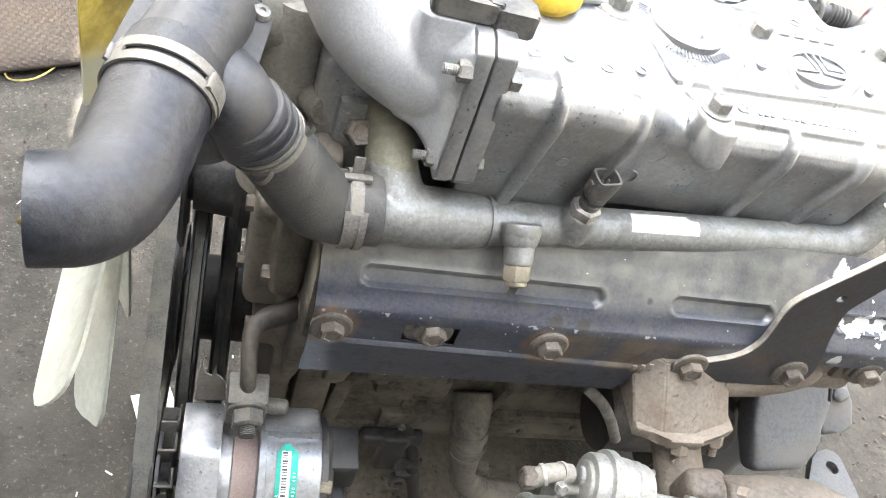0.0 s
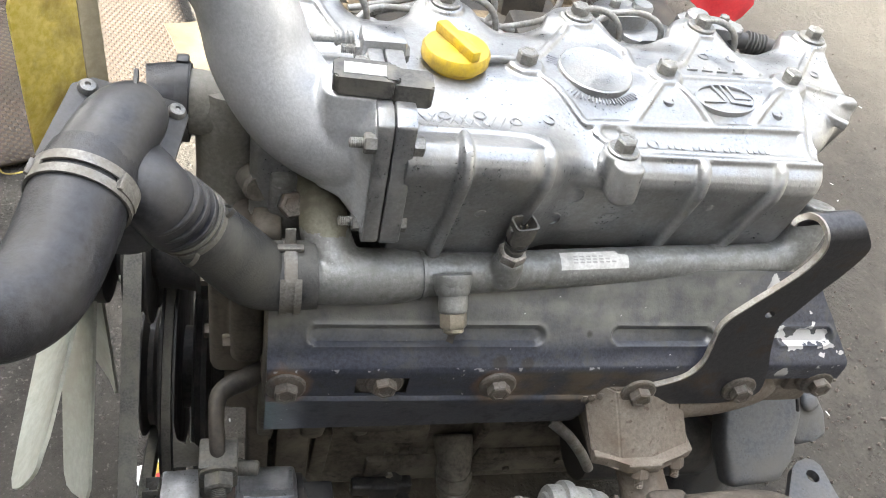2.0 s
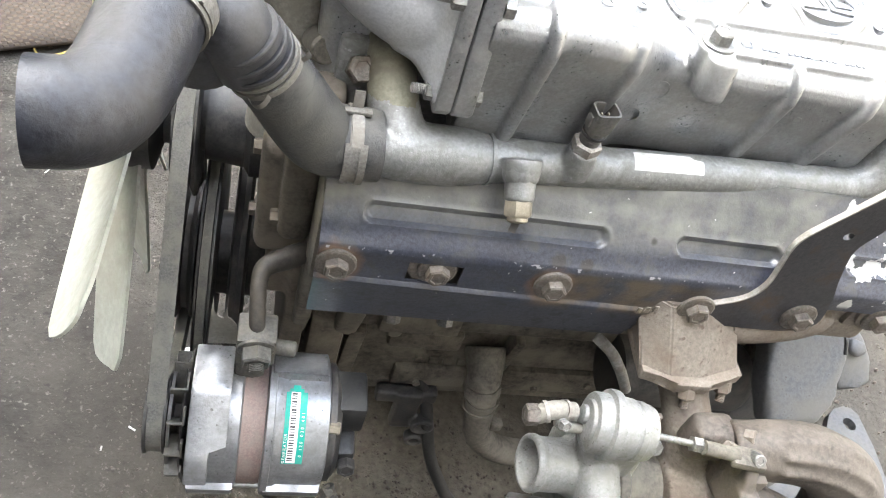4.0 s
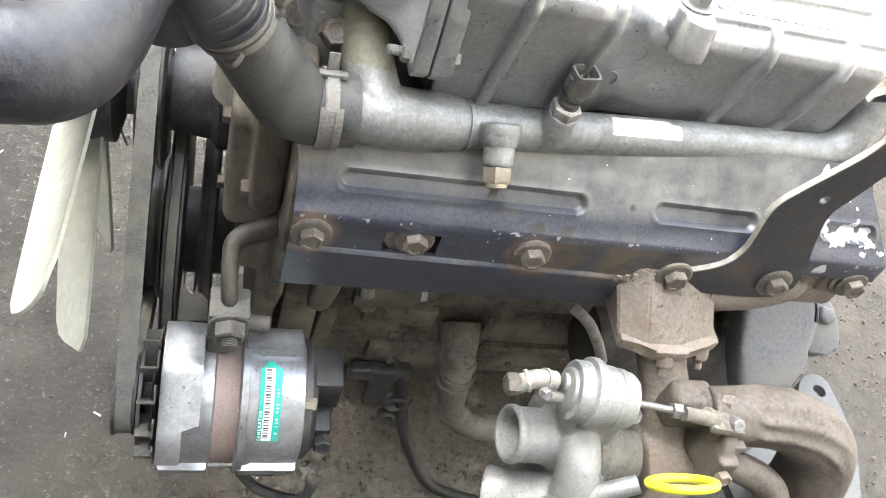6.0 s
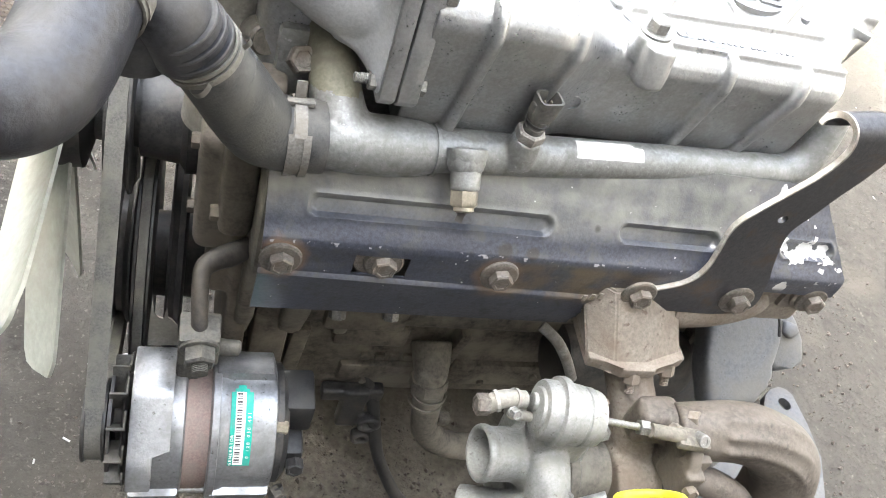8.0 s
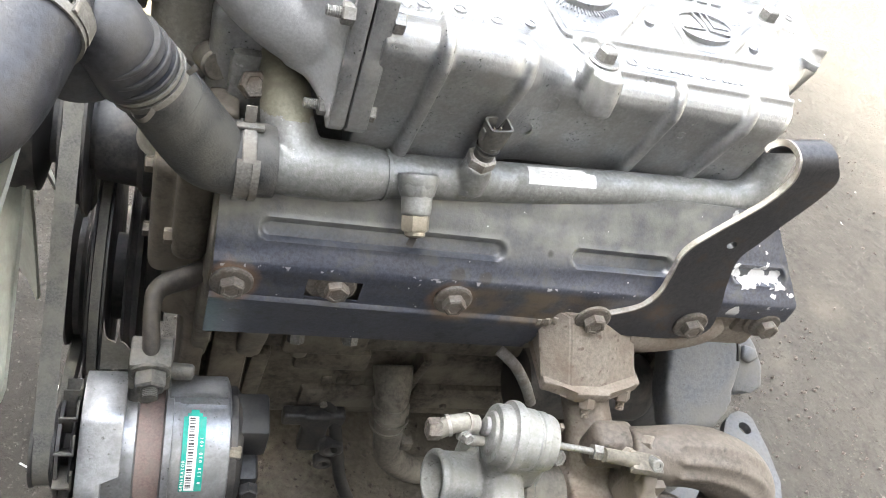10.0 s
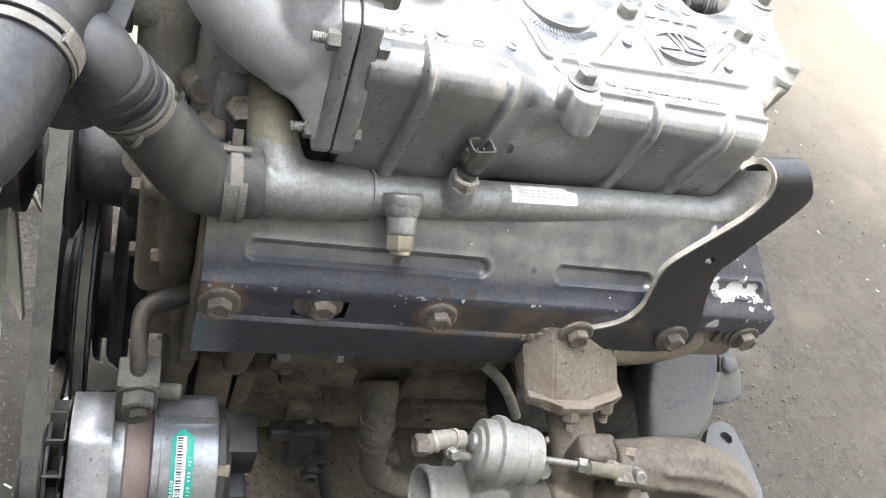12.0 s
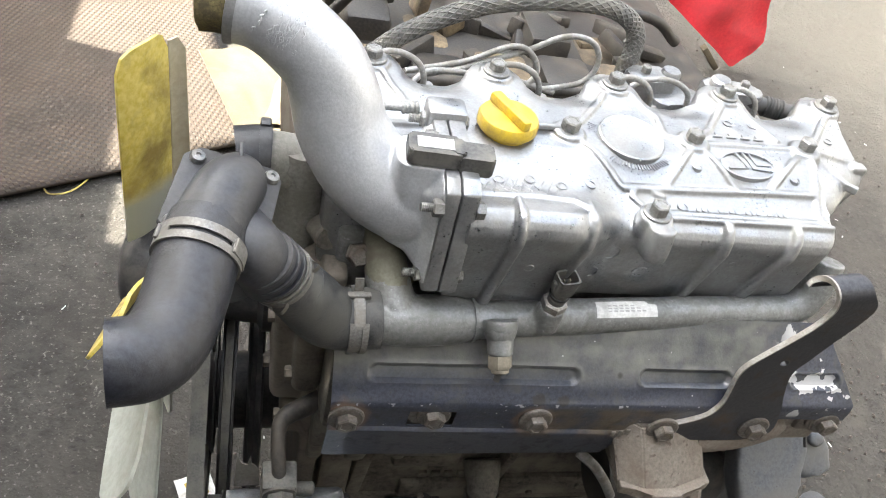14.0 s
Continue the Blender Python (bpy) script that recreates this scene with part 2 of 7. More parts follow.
def shield_material():
    """Blue-black paint, dusty towards the pipe, flaked to white at the rear end, rusted round the middle bolts."""
    m = surf("blue_black_chipped_paint", (0.016, 0.019, 0.030), (0.038, 0.043, 0.062), 0.34, 0.0, 320, 60, (0.062, 0.063, 0.060), 0.26, 0.3, coat=0.5, sharp=0.08)
    nt = m.node_tree
    N, L = nt.nodes, nt.links
    b = N["Principled BSDF"]
    base = b.inputs["Base Color"].links[0].from_socket
    geo = N.new("ShaderNodeNewGeometry")
    sep = N.new("ShaderNodeSeparateXYZ")
    # the bend climbs gently towards the rear: heights are taken from it
    tilt = N.new("ShaderNodeMapping")
    tilt.inputs["Rotation"].default_value = (0, math.atan(0.018), 0)
    L.new(geo.outputs["Position"], tilt.inputs["Vector"])
    L.new(tilt.outputs[0], sep.inputs[0])

    def band(axis, lo, hi):
        n = N.new("ShaderNodeMapRange")
        n.interpolation_type = "SMOOTHSTEP"
        n.inputs[1].default_value, n.inputs[2].default_value = lo, hi
        L.new(sep.outputs[axis], n.inputs[0])
        return n.outputs[0]

    def math_node(op, a, c):
        n = N.new("ShaderNodeMath")
        n.operation = op
        for k, v in enumerate((a, c)):
            if isinstance(v, (int, float)):
                n.inputs[k].default_value = v
            else:
                L.new(v, n.inputs[k])
        return n.outputs[0]

    def noise_node(scale, detail=5):
        n = N.new("ShaderNodeTexNoise")
        n.inputs["Scale"].default_value, n.inputs["Detail"].default_value = scale, detail
        L.new(geo.outputs["Position"], n.inputs["Vector"])
        return n.outputs[0]

    def over(col, mask, paint):
        n = N.new("ShaderNodeMix")
        n.data_type = "RGBA"
        L.new(mask, n.inputs[0])
        L.new(col, n.inputs[6])
        n.inputs[7].default_value = (*paint, 1)
        return n.outputs[2]

    # brown oily film on the upper slope at mid length
    film = math_node("MULTIPLY", band("Z", 0.586, 0.612), band("X", 0.50, 0.44))
    streak = N.new("ShaderNodeMapRange")
    streak.inputs[1].default_value, streak.inputs[2].default_value = 0.10, 0.72
    L.new(noise_node(55, 8), streak.inputs[0])
    base = over(base, math_node("MULTIPLY", math_node("MULTIPLY", film, streak.outputs[0]), 0.8), (0.185, 0.182, 0.158))
    # rust round the middle bolts
    rust = math_node("MULTIPLY", math_node("MULTIPLY", band("X", 0.19, 0.215), band("X", 0.40, 0.34)), math_node("MULTIPLY", band("Z", 0.578, 0.566), band("Z", 0.520, 0.532)))
    edge = N.new("ShaderNodeMapRange")
    edge.inputs[1].default_value, edge.inputs[2].default_value = 0.38, 0.52
    L.new(noise_node(40), edge.inputs[0])
    rust = math_node("MULTIPLY", rust, edge.outputs[0])
    base = over(base, math_node("MULTIPLY", rust, 0.85), (0.085, 0.064, 0.043))
    # dark splashes, and brown rings under the worst bolts
    def spot(at, r, soft, scale=150):
        d = N.new("ShaderNodeVectorMath")
        d.operation = "DISTANCE"
        L.new(geo.outputs["Position"], d.inputs[0])
        d.inputs[1].default_value = at
        wob = math_node("MULTIPLY", noise_node(scale), r * 0.9)
        n = N.new("ShaderNodeMapRange")
        n.inputs[1].default_value, n.inputs[2].default_value = r + soft + r * 0.45, r - soft + r * 0.45
        L.new(math_node("ADD", d.outputs["Value"], wob), n.inputs[0])
        return n.outputs[0]

    for at, r in (((0.2035, 0.0068, 0.5855), 0.0065), ((0.2290, 0.0060, 0.5850), 0.0060), ((0.2860, 0.0220, 0.6065), 0.003)):
        base = over(base, math_node("MULTIPLY", spot(at, r, 0.0012), 0.9), (0.022, 0.020, 0.018))
    for at in ((0.2065, 0.003, 0.5575), (0.0185, 0.006, 0.5575)):
        base = over(base, math_node("MULTIPLY", spot(at, 0.021, 0.004, 60), 0.85), (0.150, 0.095, 0.060))
    # flaked white primer
    flake = math_node("MULTIPLY", band("X", 0.462, 0.486), math_node("GREATER_THAN", noise_node(42, 5), 0.565))
    flake = math_node("MULTIPLY", flake, band("Z", 0.560, 0.566))
    base = over(base, flake, (0.44, 0.44, 0.44))
    # bare bright scuffs along the upper bend
    worn = math_node("MULTIPLY", math_node("MULTIPLY", band("Z", 0.5735, 0.5750), band("Z", 0.5785, 0.5770)), math_node("GREATER_THAN", noise_node(160, 3), 0.63))
    base = over(base, worn, (0.30, 0.30, 0.31))
    # scattered small chips
    chip = math_node("GREATER_THAN", noise_node(170, 3), 0.745)
    base = over(base, chip, (0.55, 0.55, 0.54))
    L.new(base, b.inputs["Base Color"])
    return m


SHIELD = shield_material()


def ground_material():
    m = surf("dirty_earth_floor", (0.0180, 0.0168, 0.0146), (0.048, 0.0445, 0.0385), 0.88, 0.0, 46, 3.2, (0.042, 0.0380, 0.0320), 0.5, 1.0, sharp=0.15, bump_d=0.012)
    nt = m.node_tree
    N, L = nt.nodes, nt.links
    b = N["Principled BSDF"]
    base = b.inputs["Base Color"].links[0].from_socket
    geo = N.new("ShaderNodeNewGeometry")
    for scale, cut, paint in ((95, 0.76, (0.13, 0.120, 0.104)), (60, 0.66, (0.026, 0.023, 0.020)), (150, 0.74, (0.10, 0.092, 0.080)), (28, 0.63, (0.036, 0.032, 0.028)), (6, 0.70, (0.058, 0.052, 0.043))):
        n = N.new("ShaderNodeTexNoise")
        n.inputs["Scale"].default_value, n.inputs["Detail"].default_value = scale, 2
        L.new(geo.outputs["Position"], n.inputs["Vector"])
        g = N.new("ShaderNodeMapRange")
        g.inputs[1].default_value, g.inputs[2].default_value = cut - 0.10, cut + 0.07
        L.new(n.outputs[0], g.inputs[0])
        x = N.new("ShaderNodeMix")
        x.data_type = "RGBA"
        L.new(g.outputs[0], x.inputs[0])
        L.new(base, x.inputs[6])
        x.inputs[7].default_value = (*paint, 1)
        base = x.outputs[2]
    # mottled fan-side soil; its separate tone paints in the light level there
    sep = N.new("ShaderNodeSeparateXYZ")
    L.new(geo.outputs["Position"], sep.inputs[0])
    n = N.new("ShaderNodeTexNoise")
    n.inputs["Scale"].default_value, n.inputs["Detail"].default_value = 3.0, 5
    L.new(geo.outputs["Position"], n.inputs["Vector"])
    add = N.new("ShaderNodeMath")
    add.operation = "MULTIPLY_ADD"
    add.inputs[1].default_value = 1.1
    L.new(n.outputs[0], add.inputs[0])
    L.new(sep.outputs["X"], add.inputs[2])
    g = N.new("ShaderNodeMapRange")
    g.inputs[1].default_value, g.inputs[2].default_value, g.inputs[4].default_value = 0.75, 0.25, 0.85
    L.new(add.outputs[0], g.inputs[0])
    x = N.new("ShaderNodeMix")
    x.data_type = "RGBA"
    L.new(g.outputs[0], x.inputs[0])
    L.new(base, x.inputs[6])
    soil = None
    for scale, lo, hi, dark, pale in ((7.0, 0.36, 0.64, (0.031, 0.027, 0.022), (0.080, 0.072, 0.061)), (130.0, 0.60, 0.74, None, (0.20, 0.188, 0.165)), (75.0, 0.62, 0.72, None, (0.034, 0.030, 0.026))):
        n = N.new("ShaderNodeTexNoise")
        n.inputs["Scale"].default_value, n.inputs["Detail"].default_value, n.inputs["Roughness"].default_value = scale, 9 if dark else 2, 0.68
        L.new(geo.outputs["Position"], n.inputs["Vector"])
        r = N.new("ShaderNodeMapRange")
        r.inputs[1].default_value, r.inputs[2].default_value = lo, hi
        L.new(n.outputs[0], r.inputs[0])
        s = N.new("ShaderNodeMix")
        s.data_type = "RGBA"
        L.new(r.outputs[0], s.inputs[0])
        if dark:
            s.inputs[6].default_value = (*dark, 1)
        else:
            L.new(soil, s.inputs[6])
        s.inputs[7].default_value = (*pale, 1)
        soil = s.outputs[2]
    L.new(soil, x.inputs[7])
    # heap of loose crumbs below the block's side, paled in colour to offset shade
    far = N.new("ShaderNodeVectorMath")
    far.operation = "DISTANCE"
    L.new(geo.outputs["Position"], far.inputs[0])
    far.inputs[1].default_value = (0.20, 0.10, 0.0)
    wob = N.new("ShaderNodeMath")
    wob.operation = "MULTIPLY_ADD"
    wob.inputs[1].default_value = 0.25
    ragged = N.new("ShaderNodeTexNoise")
    ragged.inputs["Scale"].default_value, ragged.inputs["Detail"].default_value = 9.0, 5
    L.new(geo.outputs["Position"], ragged.inputs["Vector"])
    L.new(ragged.outputs[0], wob.inputs[0])
    L.new(far.outputs["Value"], wob.inputs[2])
    heap = N.new("ShaderNodeMapRange")
    heap.inputs[1].default_value, heap.inputs[2].default_value, heap.inputs[4].default_value = 0.42, 0.30, 0.8
    L.new(wob.outputs[0], heap.inputs[0])
    crumb = N.new("ShaderNodeTexNoise")
    crumb.inputs["Scale"].default_value, crumb.inputs["Detail"].default_value = 110, 4
    L.new(geo.outputs["Position"], crumb.inputs["Vector"])
    earth = N.new("ShaderNodeMix")
    earth.data_type = "RGBA"
    L.new(crumb.outputs[0], earth.inputs[0])
    earth.inputs[6].default_value, earth.inputs[7].default_value = (0.075, 0.066, 0.053, 1), (0.24, 0.215, 0.178, 1)
    paled = N.new("ShaderNodeMix")
    paled.data_type = "RGBA"
    L.new(heap.outputs[0], paled.inputs[0])
    L.new(x.outputs[2], paled.inputs[6])
    L.new(earth.outputs[2], paled.inputs[7])
    # paler ground away from the engine, behind its rear end
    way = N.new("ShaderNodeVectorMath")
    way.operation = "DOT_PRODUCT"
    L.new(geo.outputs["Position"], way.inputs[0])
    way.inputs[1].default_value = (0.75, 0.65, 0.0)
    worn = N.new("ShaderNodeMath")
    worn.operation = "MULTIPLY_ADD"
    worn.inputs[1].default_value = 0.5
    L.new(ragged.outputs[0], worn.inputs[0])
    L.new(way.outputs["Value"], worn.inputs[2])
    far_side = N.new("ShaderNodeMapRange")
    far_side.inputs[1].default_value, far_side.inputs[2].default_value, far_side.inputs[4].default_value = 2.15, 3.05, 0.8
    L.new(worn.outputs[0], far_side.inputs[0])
    far_tone = N.new("ShaderNodeMix")
    far_tone.data_type = "RGBA"
    L.new(crumb.outputs[0], far_tone.inputs[0])
    far_tone.inputs[6].default_value, far_tone.inputs[7].default_value = (0.100, 0.091, 0.076, 1), (0.146, 0.133, 0.113, 1)
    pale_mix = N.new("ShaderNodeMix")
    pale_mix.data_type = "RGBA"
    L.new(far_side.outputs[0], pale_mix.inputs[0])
    L.new(paled.outputs[2], pale_mix.inputs[6])
    L.new(far_tone.outputs[2], pale_mix.inputs[7])
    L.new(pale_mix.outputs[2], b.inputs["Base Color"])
    return m


GROUND = ground_material()


def mat_material():
    """A dark woven floor mat: rows of small raised knots."""
    m = surf("brown_woven_mat", (0.038, 0.027, 0.020), (0.060, 0.043, 0.032), 0.85, 0.0, 200, 6, (0.045, 0.038, 0.032), 0.4, 0.2)
    nt = m.node_tree
    N, L = nt.nodes, nt.links
    b = N["Principled BSDF"]
    base = b.inputs["Base Color"].links[0].from_socket
    tc = N.new("ShaderNodeTexCoord")
    sep = N.new("ShaderNodeSeparateXYZ")
    L.new(tc.outputs["Object"], sep.inputs[0])
    waves = []
    for axis in ("X", "Y"):
        k = N.new("ShaderNodeMath")
        k.operation = "MULTIPLY"
        k.inputs[1].default_value = 2 * math.pi / 0.019
        L.new(sep.outputs[axis], k.inputs[0])
        s = N.new("ShaderNodeMath")
        s.operation = "SINE"
        L.new(k.outputs[0], s.inputs[0])
        waves.append(s.outputs[0])
    p = N.new("ShaderNodeMath")
    p.operation = "MULTIPLY"
    L.new(waves[0], p.inputs[0])
    L.new(waves[1], p.inputs[1])
    g = N.new("ShaderNodeMapRange")
    g.inputs[1].default_value, g.inputs[2].default_value = -0.1, 0.35
    L.new(p.outputs[0], g.inputs[0])
    x = N.new("ShaderNodeMix")
    x.data_type = "RGBA"
    L.new(g.outputs[0], x.inputs[0])
    L.new(base, x.inputs[6])
    x.inputs[7].default_value = (0.070, 0.050, 0.034, 1)
    # trodden-in dirt evens out the weave in patches
    dirt = N.new("ShaderNodeTexNoise")
    dirt.inputs["Scale"].default_value, dirt.inputs["Detail"].default_value = 7.0, 6
    L.new(tc.outputs["Object"], dirt.inputs["Vector"])
    patch = N.new("ShaderNodeMapRange")
    patch.inputs[1].default_value, patch.inputs[2].default_value, patch.inputs[4].default_value = 0.45, 0.68, 0.7
    L.new(dirt.outputs[0], patch.inputs[0])
    over = N.new("ShaderNodeMix")
    over.data_type = "RGBA"
    L.new(patch.outputs[0], over.inputs[0])
    L.new(x.outputs[2], over.inputs[6])
    over.inputs[7].default_value = (0.036, 0.028, 0.021, 1)
    L.new(over.outputs[2], b.inputs["Base Color"])
    bump = b.inputs["Normal"].links[0].from_node
    L.new(g.outputs[0], bump.inputs["Height"])
    bump.inputs["Distance"].default_value, bump.inputs["Strength"].default_value = 0.003, 0.7
    return m


MAT = mat_material()

# ---- building tools ----
PLACE = {}


def thing(name, base, label, category, group="", kind=""):
    ob = new(name)
    ob.location = base
    PLACE[ob] = Vector(base)
    return tagged(ob, label, category, group, kind)


def finish(name, bm, material, smooth=True, angle=38.0, move=True):
    """A mesh from a bmesh in world coordinates, brought to its own middle; gives mesh and middle."""
    bmesh.ops.recalc_face_normals(bm, faces=bm.faces)
    mid = Vector()
    if move and bm.verts:
        lo = Vector([min(v.co[k] for v in bm.verts) for k in range(3)])
        hi = Vector([max(v.co[k] for v in bm.verts) for k in range(3)])
        mid = (lo + hi) / 2
        bmesh.ops.translate(bm, verts=bm.verts, vec=-mid)
    me = bpy.data.meshes.new(name)
    bm.to_mesh(me)
    bm.free()
    me.materials.append(material)
    if smooth:
        me.shade_smooth()
        me.set_sharp_from_angle(angle=radians(angle))
    return me, mid


def part(name, bm, material, parent, label="", smooth=True, angle=38.0):
    me, mid = finish(name, bm, material, smooth, angle)
    ob = new(name, me)
    ob.parent = parent
    ob.location = mid - PLACE[parent]
    PLACE[ob] = mid
    return tagged(ob, label)


def solo(name, bm, material, label, category, group="", kind="", smooth=True, angle=38.0):
    me, mid = finish(name, bm, material, smooth, angle)
    ob = new(name, me)
    ob.location = mid
    PLACE[ob] = mid
    return tagged(ob, label, category, group, kind)


def placed(name, me, m, parent, label=""):
    """A piece on a shared mesh, at the world pose m."""
    ob = new(name, me)
    ob.parent = parent
    ob.matrix_basis = Matrix.Translation(-PLACE[parent]) @ m
    return tagged(ob, label)


def along(axis):
    return Vector(axis).to_track_quat("Z", "Y").to_matrix().to_4x4()


def grid(bm, P, close_u=False, close_v=False, caps=False):
    """Faces over a table of points P[u][v]."""
    V = [[bm.verts.new(p) for p in row] for row in P]
    nu, nv = len(V), len(V[0])
    for i in range(nu if close_u else nu - 1):
        for j in range(nv if close_v else nv - 1):
            bm.faces.new((V[i][j], V[(i + 1) % nu][j], V[(i + 1) % nu][(j + 1) % nv], V[i][(j + 1) % nv]))
    if caps:
        bm.faces.new(V[0])
        bm.faces.new(V[-1][::-1])
    return V


def smooth_path(pts, n=6):
    """Catmull-Rom points through pts (any number of values each)."""
    p = [np.array(q, float) for q in pts]
    p = [2 * p[0] - p[1]] + p + [2 * p[-1] - p[-2]]
    out = []
    for a, b, c, d in zip(p, p[1:], p[2:], p[3:]):
        for k in range(n):
            t = k / n
            out.append(0.5 * (2 * b + (c - a) * t + (2 * a - 5 * b + 4 * c - d) * t * t + (3 * b - a - 3 * c + d) * t ** 3))
    return out + [p[-2]]


def tube(bm, pts, radius=None, seg=20, n=6, wall=0.0, wob=0.0, flat=1.0):
    """A round pipe along pts: (x, y, z) with one radius, or (x, y, z, r). wall: an open end with that thickness."""
    rows = smooth_path([(*p, radius) if len(p) == 3 else p for p in pts], n)
    P = [Vector(r[:3]) for r in rows]
    R = [r[3] for r in rows]
    t0 = (P[1] - P[0]).normalized()
    side = t0.orthogonal().normalized()
    rings = []
    for i, p in enumerate(P):
        t = (P[min(i + 1, len(P) - 1)] - P[max(i - 1, 0)]).normalized()
        side = (side - side.dot(t) * t).normalized()
        up = t.cross(side)
        rings.append([p + (side * math.cos(a) + up * math.sin(a) * flat) * R[i] * (1 + wob * noise.noise(p * 30 + Vector((math.cos(a), math.sin(a), 0)) * 2))
                      for a in (2 * math.pi * k / seg for k in range(seg))])
    if wall:
        inner = []
        for i in range(len(P) - 1, max(-1, len(P) - 9), -1):
            inner.append([P[i] + (q - P[i]) * (1 - wall / R[i]) for q in rings[i]])
        rings += inner
    grid(bm, rings, close_v=True, caps=True)
    return P


def lathe(bm, profile, origin, axis, seg=32):
    """Turns (radius, height) pairs about an axis through origin."""
    m = Matrix.Translation(origin) @ along(axis)
    rings = [[m @ Vector((r * math.cos(a), r * math.sin(a), h)) for a in (2 * math.pi * k / seg for k in range(seg))] for r, h in profile]
    grid(bm, rings, close_v=True, caps=True)


def prism(bm, outline, depth, m=None, bevel=0.0, segs=2):
    """An outline of (x, y) pairs drawn out along z by depth, set at the pose m."""
    m = m or Matrix()
    low = [bm.verts.new(m @ Vector((x, y, 0))) for x, y in outline]
    top = [bm.verts.new(m @ Vector((x, y, depth))) for x, y in outline]
    n = len(low)
    fs = [bm.faces.new(low[::-1]), bm.faces.new(top)]
    fs += [bm.faces.new((low[i], low[(i + 1) % n], top[(i + 1) % n], top[i])) for i in range(n)]
    if bevel:
        edges = list({e for f in fs for e in f.edges})
        bmesh.ops.bevel(bm, geom=edges, offset=bevel, segments=segs, affect="EDGES", profile=0.5)


def block(bm, lo, hi, bevel=0.004, segs=2, m=None):
    """A bevelled box between two corners."""
    (a, b, c), (d, e, f) = lo, hi
    mm = (m or Matrix()) @ Matrix.Translation((0, 0, c))
    prism(bm, [(a, b), (d, b), (d, e), (a, e)], f - c, mm, bevel, segs)


def rounded(w, h, r, n=5):
    """A rounded rectangle's outline about its middle."""
    out = []
    for cx, cy, a0 in ((w / 2 - r, h / 2 - r, 0), (-w / 2 + r, h / 2 - r, 90), (-w / 2 + r, -h / 2 + r, 180), (w / 2 - r, -h / 2 + r, 270)):
        out += [(cx + r * math.cos(radians(a0 + 90 * k / n)), cy + r * math.sin(radians(a0 + 90 * k / n))) for k in range(n + 1)]
    return out


def cast(ob, voxel=0.0016, smooth=6):
    """Melts the overlapping forms of a part into one skin with soft fillets, as in a casting or a weld."""
    m = ob.modifiers.new("skin", "REMESH")
    m.mode, m.voxel_size, m.use_smooth_shade = "VOXEL", voxel, True
    m = ob.modifiers.new("fillet", "SMOOTH")
    m.factor, m.iterations = 0.5, smooth
    return ob


BOLTS = {}


def bolt(parent, at, axis, af=0.017, head=0.009, washer=0.0, material=STEEL, name="bolt", stud=0.0, turn=None, label=""):
    """A hexagon bolt whose head stands at `at`, pointing along axis, on an optional washer."""
    key = (af, head, washer, material.name, stud)
    if key not in BOLTS:
        bm = bmesh.new()
        r = af / math.sqrt(3)
        z = 0.0
        if washer:
            lathe(bm, [(washer * 0.55, -0.001), (washer, -0.001), (washer, 0.0018), (washer * 0.9, 0.0028), (washer * 0.5, 0.003)], (0, 0, 0), (0, 0, 1), 28)
            z = 0.0026
        rings = []
        for k, h in ((1.0, z - 0.001), (1.0, z + head * 0.86), (0.86, z + head), (0.62, z + head), (0.55, z + head * 0.93)):
            rings.append([Vector((k * r * math.cos(a), k * r * math.sin(a), h)) for a in (math.pi / 3 * i for i in range(6))])
        grid(bm, rings, close_v=True, caps=True)
        if stud:
            prof, h = [], z + head * 0.9
            while h < z + head + stud:
                prof += [(af * 0.27, h), (af * 0.30, h + 0.0008)]
                h += 0.0016
            lathe(bm, prof + [(af * 0.2, h)], (0, 0, 0), (0, 0, 1), 12)
        BOLTS[key] = finish("bolt", bm, material, True, 25, move=False)[0]
    spin = pose(0, 0, 0, 0, 0, random.uniform(0, 60) if turn is None else turn)
    return placed(name, BOLTS[key], Matrix.Translation(at) @ along(axis) @ spin, parent, label)


def band(bm, centre, axis, r, width, thick=0.0012, seg=40, start=0, sweep=360):
    """A flat band bent round a pipe."""
    m = Matrix.Translation(centre) @ along(axis)
    rows = []
    n = max(6, int(seg * sweep / 360))
    for k in range(n + (sweep < 360)):
        a = radians(start + sweep * k / n)
        rows.append([m @ Vector((q * math.cos(a), q * math.sin(a), h)) for q, h in ((r, -width / 2), (r + thick, -width / 2), (r + thick, width / 2), (r, width / 2))])
    if sweep < 360:
        grid(bm, rows, close_v=True, caps=True)
    else:
        grid(bm, rows, close_u=True, close_v=True)


def lettering(name, text, size, m, material, parent, depth=0.0003):
    """Words in the built-in font as a thin mesh, at the pose m (x along the line, z out)."""
    cu = bpy.data.curves.new(name, "FONT")
    cu.body, cu.size, cu.extrude = text, size, depth
    cu.align_x, cu.align_y = "CENTER", "CENTER"
    tmp = bpy.data.objects.new(name, cu)
    scene.collection.objects.link(tmp)
    me = bpy.data.meshes.new_from_object(tmp.evaluated_get(bpy.context.evaluated_depsgraph_get()))
    bpy.data.objects.remove(tmp)
    me.materials.clear()
    me.materials.append(material)
    return placed(name, me, m, parent)


def near_line(x, y, seg):
    """Distance of (x, y) arrays from a segment."""
    a, b, c, d = seg
    vx, vy = c - a, d - b
    t = np.clip(((x - a) * vx + (y - b) * vy) / (vx * vx + vy * vy), 0, 1)
    return np.hypot(x - a - t * vx, y - b - t * vy)


def step(e0, e1, x):
    t = np.clip((x - e0) / (e1 - e0), 0, 1)
    return t * t * (3 - 2 * t)

# ---- the yard ----


